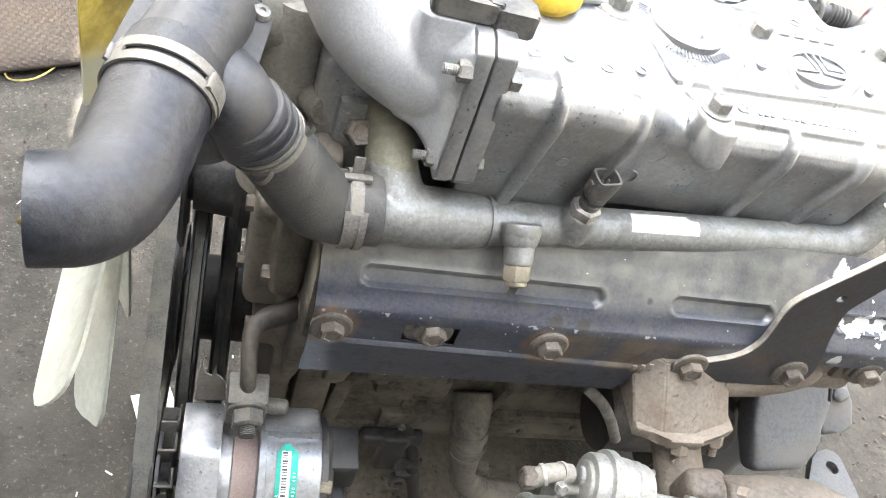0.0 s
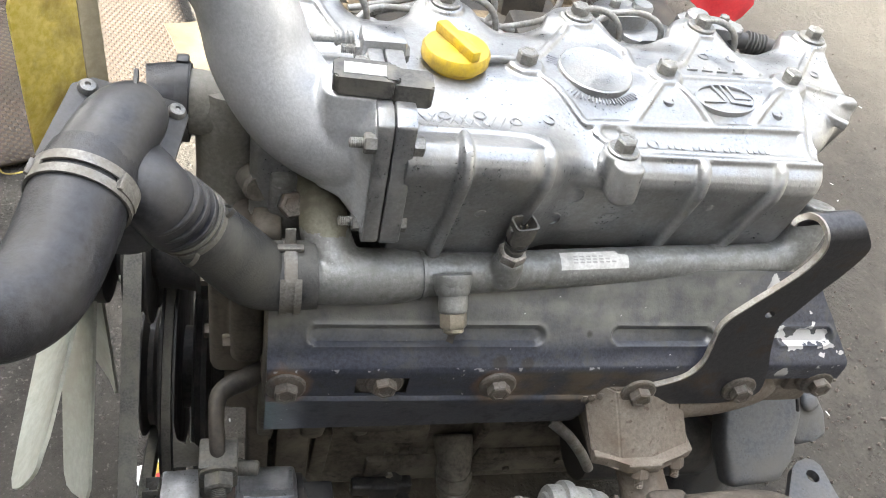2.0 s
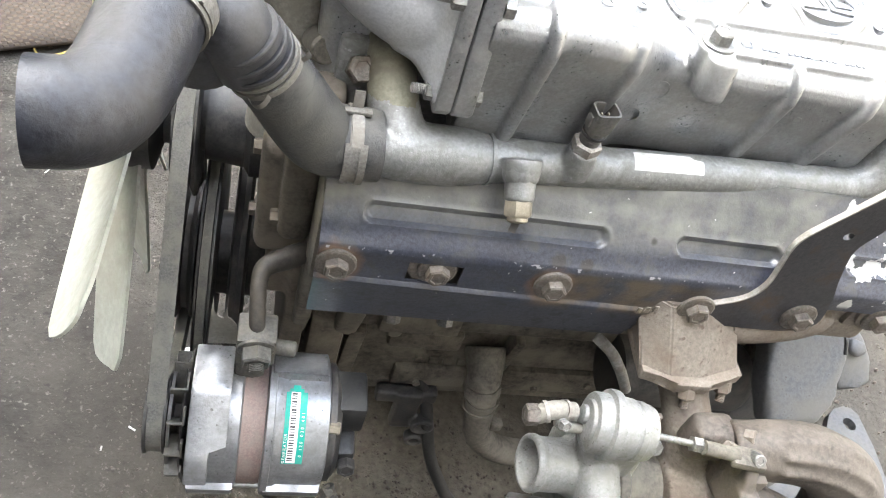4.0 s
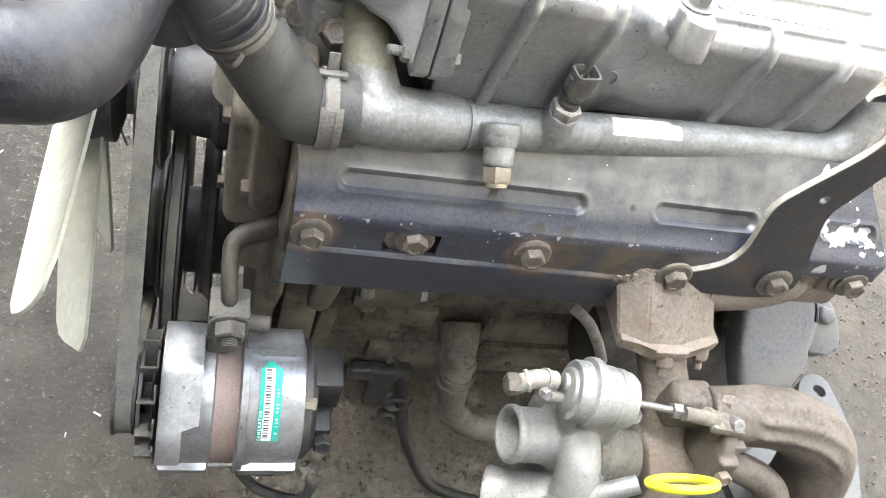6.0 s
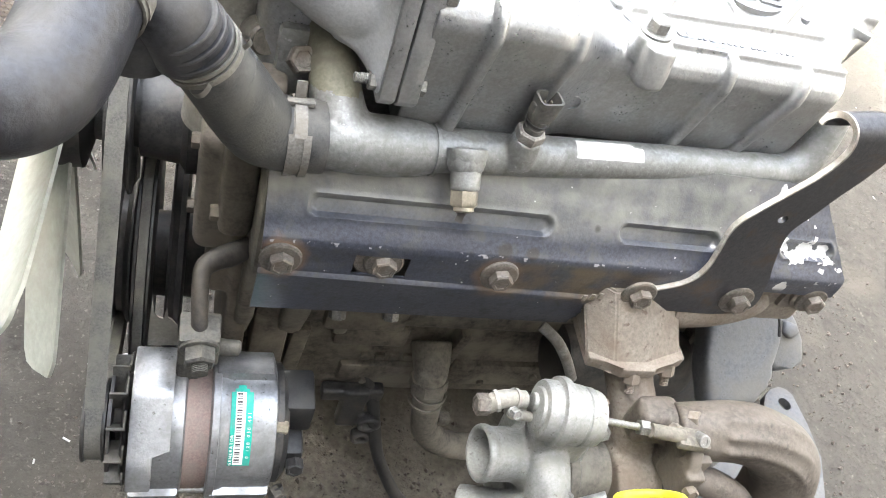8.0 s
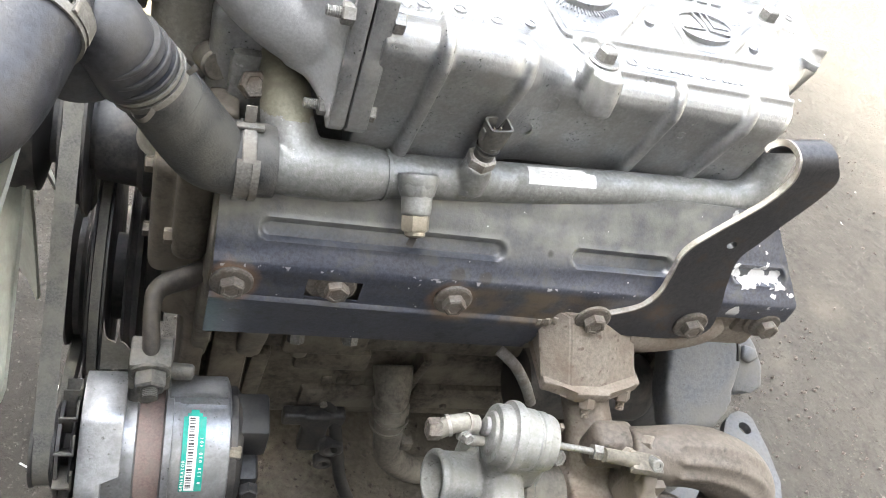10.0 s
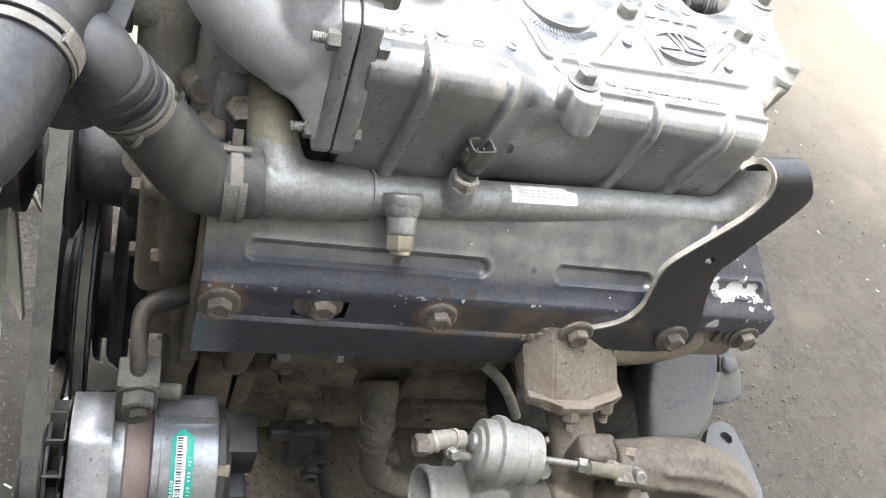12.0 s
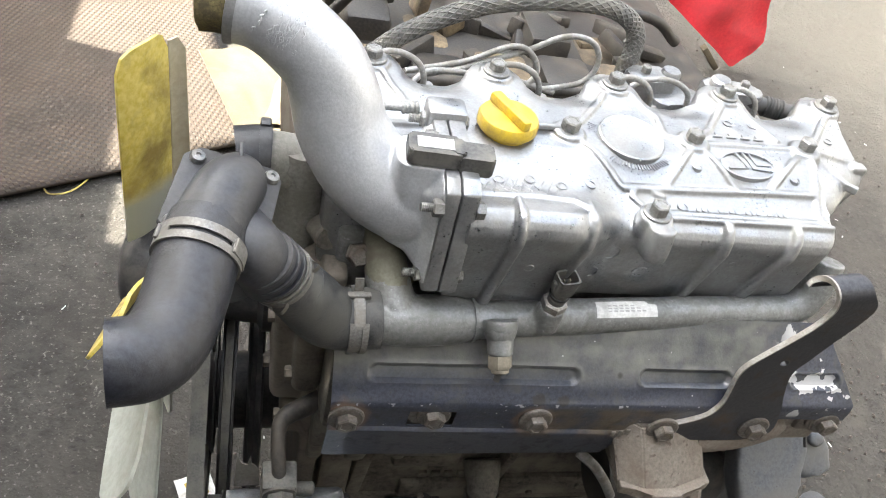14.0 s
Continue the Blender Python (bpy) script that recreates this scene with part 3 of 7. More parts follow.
def build_ground():
    """One sheet to the horizon, finely rough near the engine."""
    bm = bmesh.new()
    xs = np.unique(np.concatenate([np.linspace(-1.6, 2.6, 150), [-400, -80, -20, -6, -3, 3.5, 6, 20, 80, 400]]))
    ys = np.unique(np.concatenate([np.linspace(-1.0, 2.6, 130), [-400, -80, -20, -6, -3, 3.5, 6, 20, 80, 400]]))
    P = []
    for x in xs:
        row = []
        for y in ys:
            z = 0.0
            if -1.7 < x < 2.7 and -1.1 < y < 2.7:
                z = 0.006 * noise.noise(Vector((x * 3, y * 3, 0))) + 0.0045 * noise.noise(Vector((x * 14, y * 14, 3))) + 0.003 * noise.noise(Vector((x * 45, y * 45, 7)))
            row.append((x, y, z - 0.008))
        P.append(row)
    grid(bm, P)
    ob = solo("ground", bm, GROUND, "grey-brown trodden earth floor with grit and dark stains", "ground", kind="structure")
    return ob


def build_wall():
    """An added unseen wall that shades the engine; its opening shapes the sun patch."""
    x0, x1, top = -2.0, -1.8, 3.75
    hole = (1.29, 2.9, 1.165, 1.70)
    pieces = [((-5, 0), (hole[0], top)), ((hole[1], 0), (5, top)), ((hole[0], 0), (1.93, hole[2])), ((1.93, 0), (hole[1], 1.03)), ((hole[0], hole[3]), (hole[1], top))]
    bm = bmesh.new()
    for (a, b), (c, d) in pieces:
        block(bm, (x0, a, b), (x1, c, d), 0)
    solo("shade_wall_west", bm, WALL_GREY, "unseen added wall that shades the engine, with an opening for the sun patch", "wall", kind="structure", smooth=False)


def build_east_wall():
    """Plain unseen wall added to block low sky light from the east."""
    bm = bmesh.new()
    block(bm, (4.6, -2.0, 0.0), (4.8, 5.0, 4.6), 0)
    solo("blocker_east", bm, WALL_GREY, "plain unseen wall added to block low sky light", "wall", kind="structure", smooth=False)


def build_south_wall():
    """Plain unseen wall added behind the camera to darken the engine's front faces."""
    bm = bmesh.new()
    block(bm, (-1.8, -2.2, 0.0), (4.6, -2.0, 4.4), 0)
    solo("blocker_south", bm, WALL_GREY, "plain unseen wall added to block low sky light", "wall", kind="structure", smooth=False)


def build_north_wall():
    """Plain unseen wall added beyond the second engine so light falls mostly from above."""
    bm = bmesh.new()
    block(bm, (-2.0, 5.0, 0.0), (4.8, 5.2, 4.4), 0)
    solo("blocker_north", bm, WALL_GREY, "plain unseen wall added to block low sky light", "wall", kind="structure", smooth=False)


build_ground()
build_wall()
build_north_wall()
build_south_wall()
build_east_wall()

# ---- the engine ----
engine = thing("diesel_engine", (0.26, 0.24, 0.0), "four-cylinder diesel engine in dusty silver paint standing on the ground", "engine")

C_BOLTS = [(0.030, 0.267), (0.157, 0.267), (0.289, 0.268), (0.422, 0.269), (0.550, 0.268)]
M_BOLTS = [(0.216, 0.182), (0.351, 0.184), (0.484, 0.187)]
# the raised web on the cover's top, as runs of (x, y)
WEBS = [[(0.217, 0.180), (0.261, 0.125), (0.306, 0.127), (0.323, 0.146), (0.344, 0.171)], [(0.358, 0.170), (0.386, 0.129)],
        [(0.261, 0.124), (0.311, 0.1255), (0.376, 0.128), (0.425, 0.130), (0.478, 0.131)], [(0.480, 0.185), (0.426, 0.134)],
        [(0.485, 0.178), (0.4715, 0.097)], [(0.493, 0.181), (0.532, 0.142)], [(0.500, 0.190), (0.556, 0.190)],
        [(0.362, 0.184), (0.463, 0.1885), (0.480, 0.188)], [(0.274, 0.254), (0.240, 0.209), (0.222, 0.188)],
        [(0.303, 0.262), (0.325, 0.223), (0.323, 0.193), (0.345, 0.187)], [(0.418, 0.262), (0.380, 0.210), (0.362, 0.194)],
        [(0.432, 0.262), (0.458, 0.198)], [(0.551, 0.262), (0.514, 0.216), (0.494, 0.194)], [(0.272, 0.121), (0.270, 0.116), (0.280, 0.105)],
        [(0.293, 0.122), (0.304, 0.116)], [(0.106, 0.085), (0.165, 0.087), (0.198, 0.083), (0.207, 0.070)], [(0.034, 0.262), (0.066, 0.190)], [(0.010, 0.178), (0.075, 0.180)]]


def cover_front(x):
    """How far forward the valve cover reaches at x."""
    y = 0.046 + 0.036 * step(0.185, 0.255, x)
    y = np.where(x < 0.094, 0.150, y)
    return np.where(x > 0.4865, 0.125 + 0.05 * step(0.487, 0.560, x), y)


def cover_edge_height(x):
    z = 0.786 - 0.032 * step(0.185, 0.262, x)
    z = np.where(x < 0.094, 0.772, z)
    return np.where(x > 0.4865, 0.768, z)


def cover_rear(x):
    """The scalloped rear edge: a lobe round each rear bolt."""
    y = np.full_like(x, 0.268)
    for cx, cy in C_BOLTS:
        y = np.maximum(y, cy + 0.036 - 0.55 * np.abs(x - cx) ** 2 / 0.03 * 1.6)
    return y


def cover_height(x, y):
    yf, ze = cover_front(x), cover_edge_height(x)
    plate = 0.7605 + 0.019 * step(0.085, 0.165, y)
    t = step(0.0, 1.0, np.clip((y - yf) / 0.085, 0, 1))
    z = ze * (1 - t) + plate * t
    for cx, cy in C_BOLTS:
        d = np.hypot(x - cx, y - cy)
        z = z + 0.0055 * (1 - step(0.008, 0.040, d))
    # smooth valleys between the rear lobes
    for mx in (0.0935, 0.223, 0.353, 0.4815):
        z = z - 0.013 * step(0.226, 0.266, y) * (1 - step(0.010, 0.040, np.abs(x - mx)))
    # front ledge of the top plate
    led = (x > 0.30) & (x < 0.484)
    z = np.where(led, z + 0.003 * (1 - step(0.0015, 0.004, np.abs(y - 0.100))) * (y < 0.104), z)
    return z


def cover_profile(x):
    """The undercut front face and its rounded shoulder, from the foot up, as (y, z)."""
    xa = np.array([x])
    yf, ze = float(cover_front(xa)[0]), float(cover_edge_height(xa)[0])
    low = 0.652 if 0.094 <= x <= 0.4865 else 0.70
    inset = 0.014 * (1 - float(step(0.185, 0.255, xa)[0])) + 0.014
    corner = max(0.0, (x - 0.4725) / 0.0145) if x <= 0.4865 else 0.0
    back = 0.012 * (1 - math.sqrt(max(0.0, 1 - min(1.0, corner) ** 2)))
    rows = [(yf - 0.006 + back + inset * f, low + (ze - 0.0205 - low) * t) for t, f in ((0, 1.0), (0.2, 0.8), (0.4, 0.6), (0.6, 0.4), (0.8, 0.2), (0.95, 0.05), (1.0, 0.0))]
    return rows + [(yf + dy + back * (1 - k / 5), ze + dz) for k, (dy, dz) in enumerate(((-0.0056, -0.0165), (-0.0038, -0.0110), (0.0, -0.0060), (0.0055, -0.0022), (0.009, -0.0008)))]


def ridge(bm, pts, half, height):
    """A low flat-topped bar on a surface, along pts."""
    P = [Vector(p) for p in smooth_path(pts, 3)] if len(pts) > 2 else [Vector(pts[0]).lerp(Vector(pts[1]), k / 6) for k in range(7)]
    rows = []
    for i, p in enumerate(P):
        run = P[min(i + 1, len(P) - 1)] - P[max(i - 1, 0)]
        side = Vector((run.y, -run.x, 0)).normalized()
        rows.append([p + side * a + Vector((0, 0, h)) for a, h in ((-half - 0.001, -0.005), (-half, height * 0.8), (-half * 0.6, height), (half * 0.6, height), (half, height * 0.8), (half + 0.001, -0.005))])
    grid(bm, rows, close_v=True, caps=True)


def build_cover():
    bm = bmesh.new()
    xs = np.unique(np.concatenate([np.linspace(-0.006, 0.560, 210), [0.0935, 0.0945, 0.4858, 0.4872]]))
    nv_top = 96
    P = []
    for x in xs:
        xa = np.array([x])
        yf, yr = float(cover_front(xa)[0]), float(cover_rear(xa)[0])
        row = [(x, y, z) for y, z in cover_profile(x)]
        ys = np.linspace(yf + 0.0122, yr - 0.008, nv_top)
        zs = cover_height(np.full(nv_top, x), ys)
        row += [(x, float(y), float(z)) for y, z in zip(ys, zs)]
        zr = float(zs[-1])
        for k in range(1, 6):
            a = math.pi / 2 * k / 5
            row.append((x, yr - 0.008 + 0.008 * math.sin(a), zr - 0.008 * (1 - math.cos(a))))
        row += [(x, yr, 0.70), (x, yr - 0.02, row[0][2])]
        P.append(row)
    grid(bm, P, close_v=True, caps=True)

    def on_top(x, y, lift=0.0):
        return (x, y, float(cover_height(np.array([x]), np.array([y]))[0]) + lift)

    # raised web over the top, and the rim of the front ledge
    for run in WEBS:
        dense = [(a[0] + (b[0] - a[0]) * k / 8, a[1] + (b[1] - a[1]) * k / 8) for a, b in zip(run, run[1:]) for k in range(8)] + [run[-1]]
        ridge(bm, [on_top(*p) for p in dense], 0.0032, 0.0036)
    ridge(bm, [on_top(0.300, 0.0925), on_top(0.484, 0.0935)], 0.0026, 0.0040)
    for x, y, z, r in [(*p, 0.7885, 0.0175) for p in C_BOLTS] + [(*p, 0.7850, 0.0165) for p in M_BOLTS]:
        lathe(bm, [(r + 0.006, 0.768), (r + 0.0015, 0.7785), (r, z - 0.002), (r - 0.0018, z - 0.0003), (0.001, z - 0.0003)], (x, y, 0), (0, 0, 1), 30)
    # ribs down the front
    for xt, xb in ((0.139, 0.135), (0.209, 0.195), (0.364, 0.352), (0.440, 0.417)):
        prof = cover_profile(xt)
        zt, zb = prof[-1][1], prof[0][1]
        pts = []
        for k, (y, z) in enumerate([prof[0], prof[1], prof[2], prof[4], prof[5], prof[6], prof[8], prof[9], prof[10]]):
            f = min(1.0, (zt - z) / (zt - zb))
            pts.append((xt + (xb - xt) * f, y - 0.0030 * (1 if k < 6 else 0.6), z + (0.0 if k < 6 else 0.0014), 0.0054 + 0.0010 * f))
        y, z = prof[-1]
        pts.append((xt + 0.001, y + 0.016, z - 0.0012, 0.0046))
        tube(bm, pts, seg=14, n=3)
    # lug for the front bolt
    m = Matrix.Translation((0.2825, 0.066, 0.731)) @ pose(0, 0, 0, -9, 0, 0)
    rings = [[m @ Vector((x * k, y * k - sink, h)) for x, y in rounded(0.0245, 0.034, 0.010)] for k, sink, h in ((0.62, -0.002, -0.001), (0.80, 0.0, 0.0), (0.92, 0.001, 0.003), (1.0, 0.0, 0.014), (1.06, -0.003, 0.034))]
    grid(bm, rings, close_v=True, caps=True)
    lathe(bm, [(0.0165, 0.745), (0.0165, 0.766), (0.015, 0.7675), (0.001, 0.7675)], (0.281, 0.083, 0), (0, 0, 1), 24)
    block(bm, (0.545, 0.176, 0.748), (0.565, 0.190, 0.772), 0.003)
    cover = cast(part("valve_cover", bm, SILVER, engine, "ribbed silver-painted cast aluminium valve cover with intake plenum"), 0.0015, 3)
    for x, y in C_BOLTS:
        bolt(cover, (x, y, 0.7885), (0, 0, 1), 0.0150, 0.009, 0.0140, STEEL)
    for x, y in M_BOLTS:
        bolt(cover, (x, y, 0.785), (0, 0, 1), 0.0160, 0.010, 0.0, STEEL)
    bolt(cover, (0.281, 0.083, 0.7675), (0, 0, 1), 0.0160, 0.010, 0.0135, STEEL)
    # round medallion with a fringe of short ticks
    bm = bmesh.new()
    lathe(bm, [(0.0345, -0.008), (0.0345, 0.0030), (0.0330, 0.0040), (0.031, 0.0032), (0.0, 0.0030)], (0.282, 0.181, 0.7800), (0, -0.06, 1), 48)
    part("medallion", bm, SILVER, cover, "plain raised cast disc")
    bm = bmesh.new()
    for k in range(54):
        a = radians(150 + 235 * k / 53)
        r0, r1 = 0.0365, 0.0425 + 0.0030 * random.random()
        p = Matrix.Translation((0.282, 0.181, 0.7785)) @ pose(0, 0, 0, 3.5, 0, 0) @ pose(0, 0, 0, 0, 0, math.degrees(a))
        block(bm, (r0, -0.0006, -0.001), (r1, 0.0004, 0.0007), 0, m=p)
    tagged(part("tick_fringe", bm, SILVER, cover), kind="stuff")
    # cast cross-hatching on the plenum top
    bm = bmesh.new()
    for k in range(9):
        x = 0.112 + 0.0085 * k
        for lean in (-0.016, 0.016):
            tube(bm, [on_top(x + lean * t, 0.088 + 0.030 * t, -0.0005) for t in (0, 0.5, 1)], 0.0008, 6, 1)
    tagged(part("cast_hatching", bm, SILVER, cover), kind="stuff")
    # oval badge of thin raised lines
    bm = bmesh.new()
    m = Matrix.Translation((0.4035, 0.1565, 0.7770)) @ pose(0, 0, 0, 13, 0, 0)

    def stroke(pts, closed=False):
        n = len(pts)
        rows = []
        for k, (x, y) in enumerate(pts):
            x0, y0 = pts[(k - 1) % n] if closed or k else pts[0]
            x1, y1 = pts[(k + 1) % n] if closed or k < n - 1 else pts[-1]
            d = Vector((y1 - y0, x0 - x1, 0)).normalized()
            rows.append([m @ (Vector((x, y, h)) + d * a) for a, h in ((-0.0013, -0.003), (-0.0009, 0.0022), (0.0009, 0.0022), (0.0013, -0.003))])
        grid(bm, rows, close_u=closed, close_v=True, caps=not closed)

    stroke([(0.0300 * math.cos(2 * math.pi * k / 40), 0.0170 * math.sin(2 * math.pi * k / 40)) for k in range(40)], True)
    stroke([(-0.0225, -0.0050), (-0.0010, -0.0040), (-0.0100, 0.0150)])
    stroke([(-0.0020, 0.0160), (0.0050, -0.0040), (0.0262, -0.0060)])
    stroke([(0.0050, 0.0155), (0.0100, 0.0010), (0.0265, 0.0015)])
    part("oval_badge", bm, SILVER, cover, "raised oval badge cast into the cover")
    # rows of raised characters, unreadable
    bm = bmesh.new()
    for k in range(17):
        if k in (3, 8, 12):
            continue
        x = 0.336 + 0.0060 * k
        z = on_top(x, 0.109)[2]
        block(bm, (x, 0.1050, z - 0.002), (x + 0.0034, 0.1060, z + 0.0003), 0)
        block(bm, (x, 0.1050, z - 0.002), (x + 0.0009, 0.1118, z + 0.0004), 0)
        if k % 3:
            block(bm, (x, 0.1106, z - 0.002), (x + 0.0034, 0.1118, z + 0.0004), 0)
    for k in range(4):
        x = 0.381 + 0.016 * k
        block(bm, (x, 0.1985, 0.778), (x + 0.011, 0.2005, 0.7815), 0.0004, 1)
        block(bm, (x + 0.004, 0.1985, 0.778), (x + 0.006, 0.2065, 0.7812), 0.0004, 1)
    for x, y in ((0.41, 0.226), (0.44, 0.226), (0.530, 0.215), (0.322, 0.109), (0.135, 0.115), (0.165, 0.118), (0.195, 0.112), (0.225, 0.118), (0.345, 0.150), (0.455, 0.145)):
        lathe(bm, [(0.0055, -0.006), (0.0055, 0.0012), (0.0042, 0.0012), (0.0042, 0.0002), (0.0, 0.0002)], on_top(x, y), (0, 0, 1), 16)
    tagged(part("cast_lettering", bm, SILVER, cover), kind="stuff")
    # round ejector marks on the front face
    for x, z, r in ((0.163, 0.722, 0.0050), (0.240, 0.693, 0.0080), (0.293, 0.693, 0.0080), (0.385, 0.712, 0.0042), (0.365, 0.676, 0.0050), (0.150, 0.668, 0.0045), (0.250, 0.722, 0.010)):
        face = cover_profile(x)[:7]
        y, y0, y1 = (float(np.interp(z + e, [q[1] for q in face], [q[0] for q in face])) for e in (0, -0.004, 0.004))
        bm = bmesh.new()
        lathe(bm, [(r, -0.001), (r - 0.0001, 0.0005), (r - 0.0008, 0.0005), (r - 0.0009, -0.001)], (x, y, z), (0, -0.008, y1 - y0), 24)
        part("ejector_mark", bm, SILVER, cover)
    # oil filler cap
    bm = bmesh.new()
    lathe(bm, [(0.024, 0.772), (0.0245, 0.783), (0.0285, 0.784), (0.0295, 0.7855), (0.0295, 0.7930), (0.0275, 0.7960), (0.0, 0.7975)], (0.151, 0.178, 0), (0, 0, 1), 40)
    part("oil_cap", bm, YELLOW, cover, "yellow plastic oil filler cap with grip bar")
    bm = bmesh.new()
    prism(bm, [(-0.0045, -0.0275), (0.0045, -0.0275), (0.0060, 0.0275), (-0.0060, 0.0275)], 0.0105, pose(0.151, 0.178, 0.7955, 0, 0, 24), 0.0025)
    part("cap_grip", bm, YELLOW, cover)
    # breather link beside the cap
    bm = bmesh.new()
    tube(bm, [(0.178, 0.182, 0.783), (0.19, 0.184, 0.784), (0.206, 0.184, 0.783)], 0.0035, 10)
    part("oil_cap_strap", bm, SILVER, cover)
    return cover


def build_intake():
    """Intake elbow with its flange, sensor and dirty sleeve."""
    bm = bmesh.new()
    tube(bm, [(0.078, 0.102, 0.746, 0.040), (0.048, 0.1036, 0.7526, 0.0412), (0.0157, 0.1135, 0.7705, 0.0405), (-0.0071, 0.126, 0.799, 0.0390), (-0.0173, 0.1343, 0.8273, 0.0375), (-0.0296, 0.1392, 0.8532, 0.0345), (-0.0532, 0.1458, 0.8738, 0.0325), (-0.0770, 0.1545, 0.8850, 0.032), (-0.0985, 0.1590, 0.8880, 0.032)], seg=40, n=8, wob=0.012)
    yz = Matrix(((0, 0, 1, 0), (1, 0, 0, 0), (0, 1, 0, 0), (0, 0, 0, 1)))
    shape = [(0.040, 0.699), (0.048, 0.690), (0.066, 0.688), (0.150, 0.705), (0.166, 0.720), (0.168, 0.795), (0.158, 0.808), (0.060, 0.810), (0.047, 0.803)]
    hub = [(0.102 + 0.041 * math.cos(a), 0.749 + 0.041 * math.sin(a)) for a in (math.atan2(z - 0.749, y - 0.102) for y, z in shape)]
    grid(bm, [[(x, hy + (y - hy) * f, hz + (z - hz) * f) for (y, z), (hy, hz) in zip(shape, hub)] for x, f in ((0.036, -0.10), (0.052, 0.10), (0.062, 0.42), (0.068, 0.75), (0.0715, 0.90))], close_v=True, caps=True)
    m = pose(0.062, 0.092, 0, 0, 0, -3)
    grid(bm, [[m @ Vector((x, y, z)) for x, y in rounded(w, h, r)] for w, h, r, z in ((0.066, 0.054, 0.020, 0.770), (0.064, 0.050, 0.018, 0.788), (0.062, 0.046, 0.015, 0.796), (0.060, 0.044, 0.013, 0.804), (0.059, 0.043, 0.012, 0.8100))], close_v=True, caps=True)
    elbow = cast(part("intake_elbow", bm, SILVER_PEBBLED, engine, "silver-painted cast intake elbow with rough skin"), 0.0018, 7)
    bm = bmesh.new()
    lathe(bm, [(0.0325, -0.004), (0.0340, -0.001), (0.0335, 0.003), (0.0290, 0.004), (0.0290, -0.004)], (-0.0985, 0.1590, 0.8880), (-0.98, 0.17, 0.10), 40)
    part("mouth_bead", bm, SILVER, elbow)
    bm = bmesh.new()
    tube(bm, [(-0.095, 0.1585, 0.8878), (-0.108, 0.1612, 0.8885), (-0.124, 0.164, 0.888)], 0.0270, 24, wob=0.14)
    part("foam_sleeve", bm, FOAM, elbow, "dirty yellow-brown foam plug in the elbow's mouth")
    # wrinkled patch where the casting core slipped, across the bend
    bm = bmesh.new()
    ax = Vector((-0.86, 0.26, 0.38)).normalized()
    face = Vector((-0.05, -0.80, 0.55))
    face = (face - face.dot(ax) * ax).normalized()
    up = ax.cross(face)
    for k in range(70):
        a0, h = random.uniform(-0.75, 0.85), random.gauss(0, 0.0075)
        c = Vector((-0.0600, 0.1484, 0.8775)) + ax * h
        tube(bm, [c + ax * random.uniform(-0.0012, 0.0012) + (face * math.cos(a0 + 0.06 * q) + up * math.sin(a0 + 0.06 * q)) * 0.0324 for q in range(random.randint(3, 7))], random.uniform(0.0004, 0.0008), 6, 2)
    tagged(part("casting_wrinkle", bm, SILVER_PEBBLED, elbow), kind="stuff")
    # raised foundry characters along the elbow
    bm = bmesh.new()
    strip = smooth_path([(-0.0065, 0.131, 0.8730, 0.75, -0.24, 0.61), (0.0028, 0.119, 0.8540, 0.76, -0.48, 0.43), (0.0090, 0.1125, 0.8325, 0.70, -0.56, 0.44), (0.0170, 0.1095, 0.8160, 0.77, -0.47, 0.43)], 5)
    for k in range(len(strip) - 1):
        p, out = Vector(strip[k][:3]), Vector(strip[k][3:]).normalized()
        run = (Vector(strip[k + 1][:3]) - p).normalized()
        side = out.cross(run).normalized()
        m = Matrix((side, run, out)).transposed().to_4x4()
        m.translation = p
        block(bm, (-0.0042, -0.0008, -0.001), (0.0042, 0.0004, 0.0006), 0.0003, 1, m=m)
        block(bm, (-0.0040 if k % 3 else 0.0026, -0.0006, -0.001), (-0.0026 if k % 3 else 0.0040, 0.0022, 0.0006), 0.0003, 1, m=m)
    tagged(part("cast_lettering", bm, SILVER, elbow), kind="stuff")
    bm = bmesh.new()
    prism(bm, shape, 0.0125, Matrix.Translation((0.0700, 0, 0)) @ yz, 0.002)
    part("elbow_flange", bm, SILVER, elbow)
    bm = bmesh.new()
    prism(bm, [(y - 0.001, z + 0.0005) for y, z in shape], 0.0155, Matrix.Translation((0.0835, 0, 0)) @ yz, 0.002)
    part("cover_flange", bm, SILVER, elbow)
    for y, z in ((0.050, 0.786), (0.056, 0.705), (0.156, 0.798), (0.158, 0.722)):
        bolt(elbow, (0.070, y, z), (-1, 0, 0), 0.0135, 0.008, 0.0, STEEL, "flange_nut", stud=0.009)
        bolt(elbow, (0.099, y, z), (1, 0, 0), 0.0135, 0.007, 0.0, STEEL, "flange_bolt")
    # flange boss at the back with long stud
    bm = bmesh.new()
    block(bm, (0.066, 0.142, 0.790), (0.102, 0.170, 0.815), 0.004)
    part("flange_boss", bm, SILVER, elbow)
    # pressure sensor
    bm = bmesh.new()
    prism(bm, rounded(0.044, 0.026, 0.004), 0.014, pose(0.0615, 0.083, 0.8115, 0, 0, -4), 0.0025)
    prism(bm, rounded(0.030, 0.023, 0.003), 0.017, pose(0.096, 0.080, 0.806, 0, 0, -4), 0.002)
    prism(bm, rounded(0.012, 0.020, 0.003), 0.016, pose(0.0805, 0.0815, 0.810, 0, 0, -4), 0.002)
    part("pressure_sensor", bm, SENSOR_GREY, elbow, "dusty dark grey plastic pressure sensor")
    bm = bmesh.new()
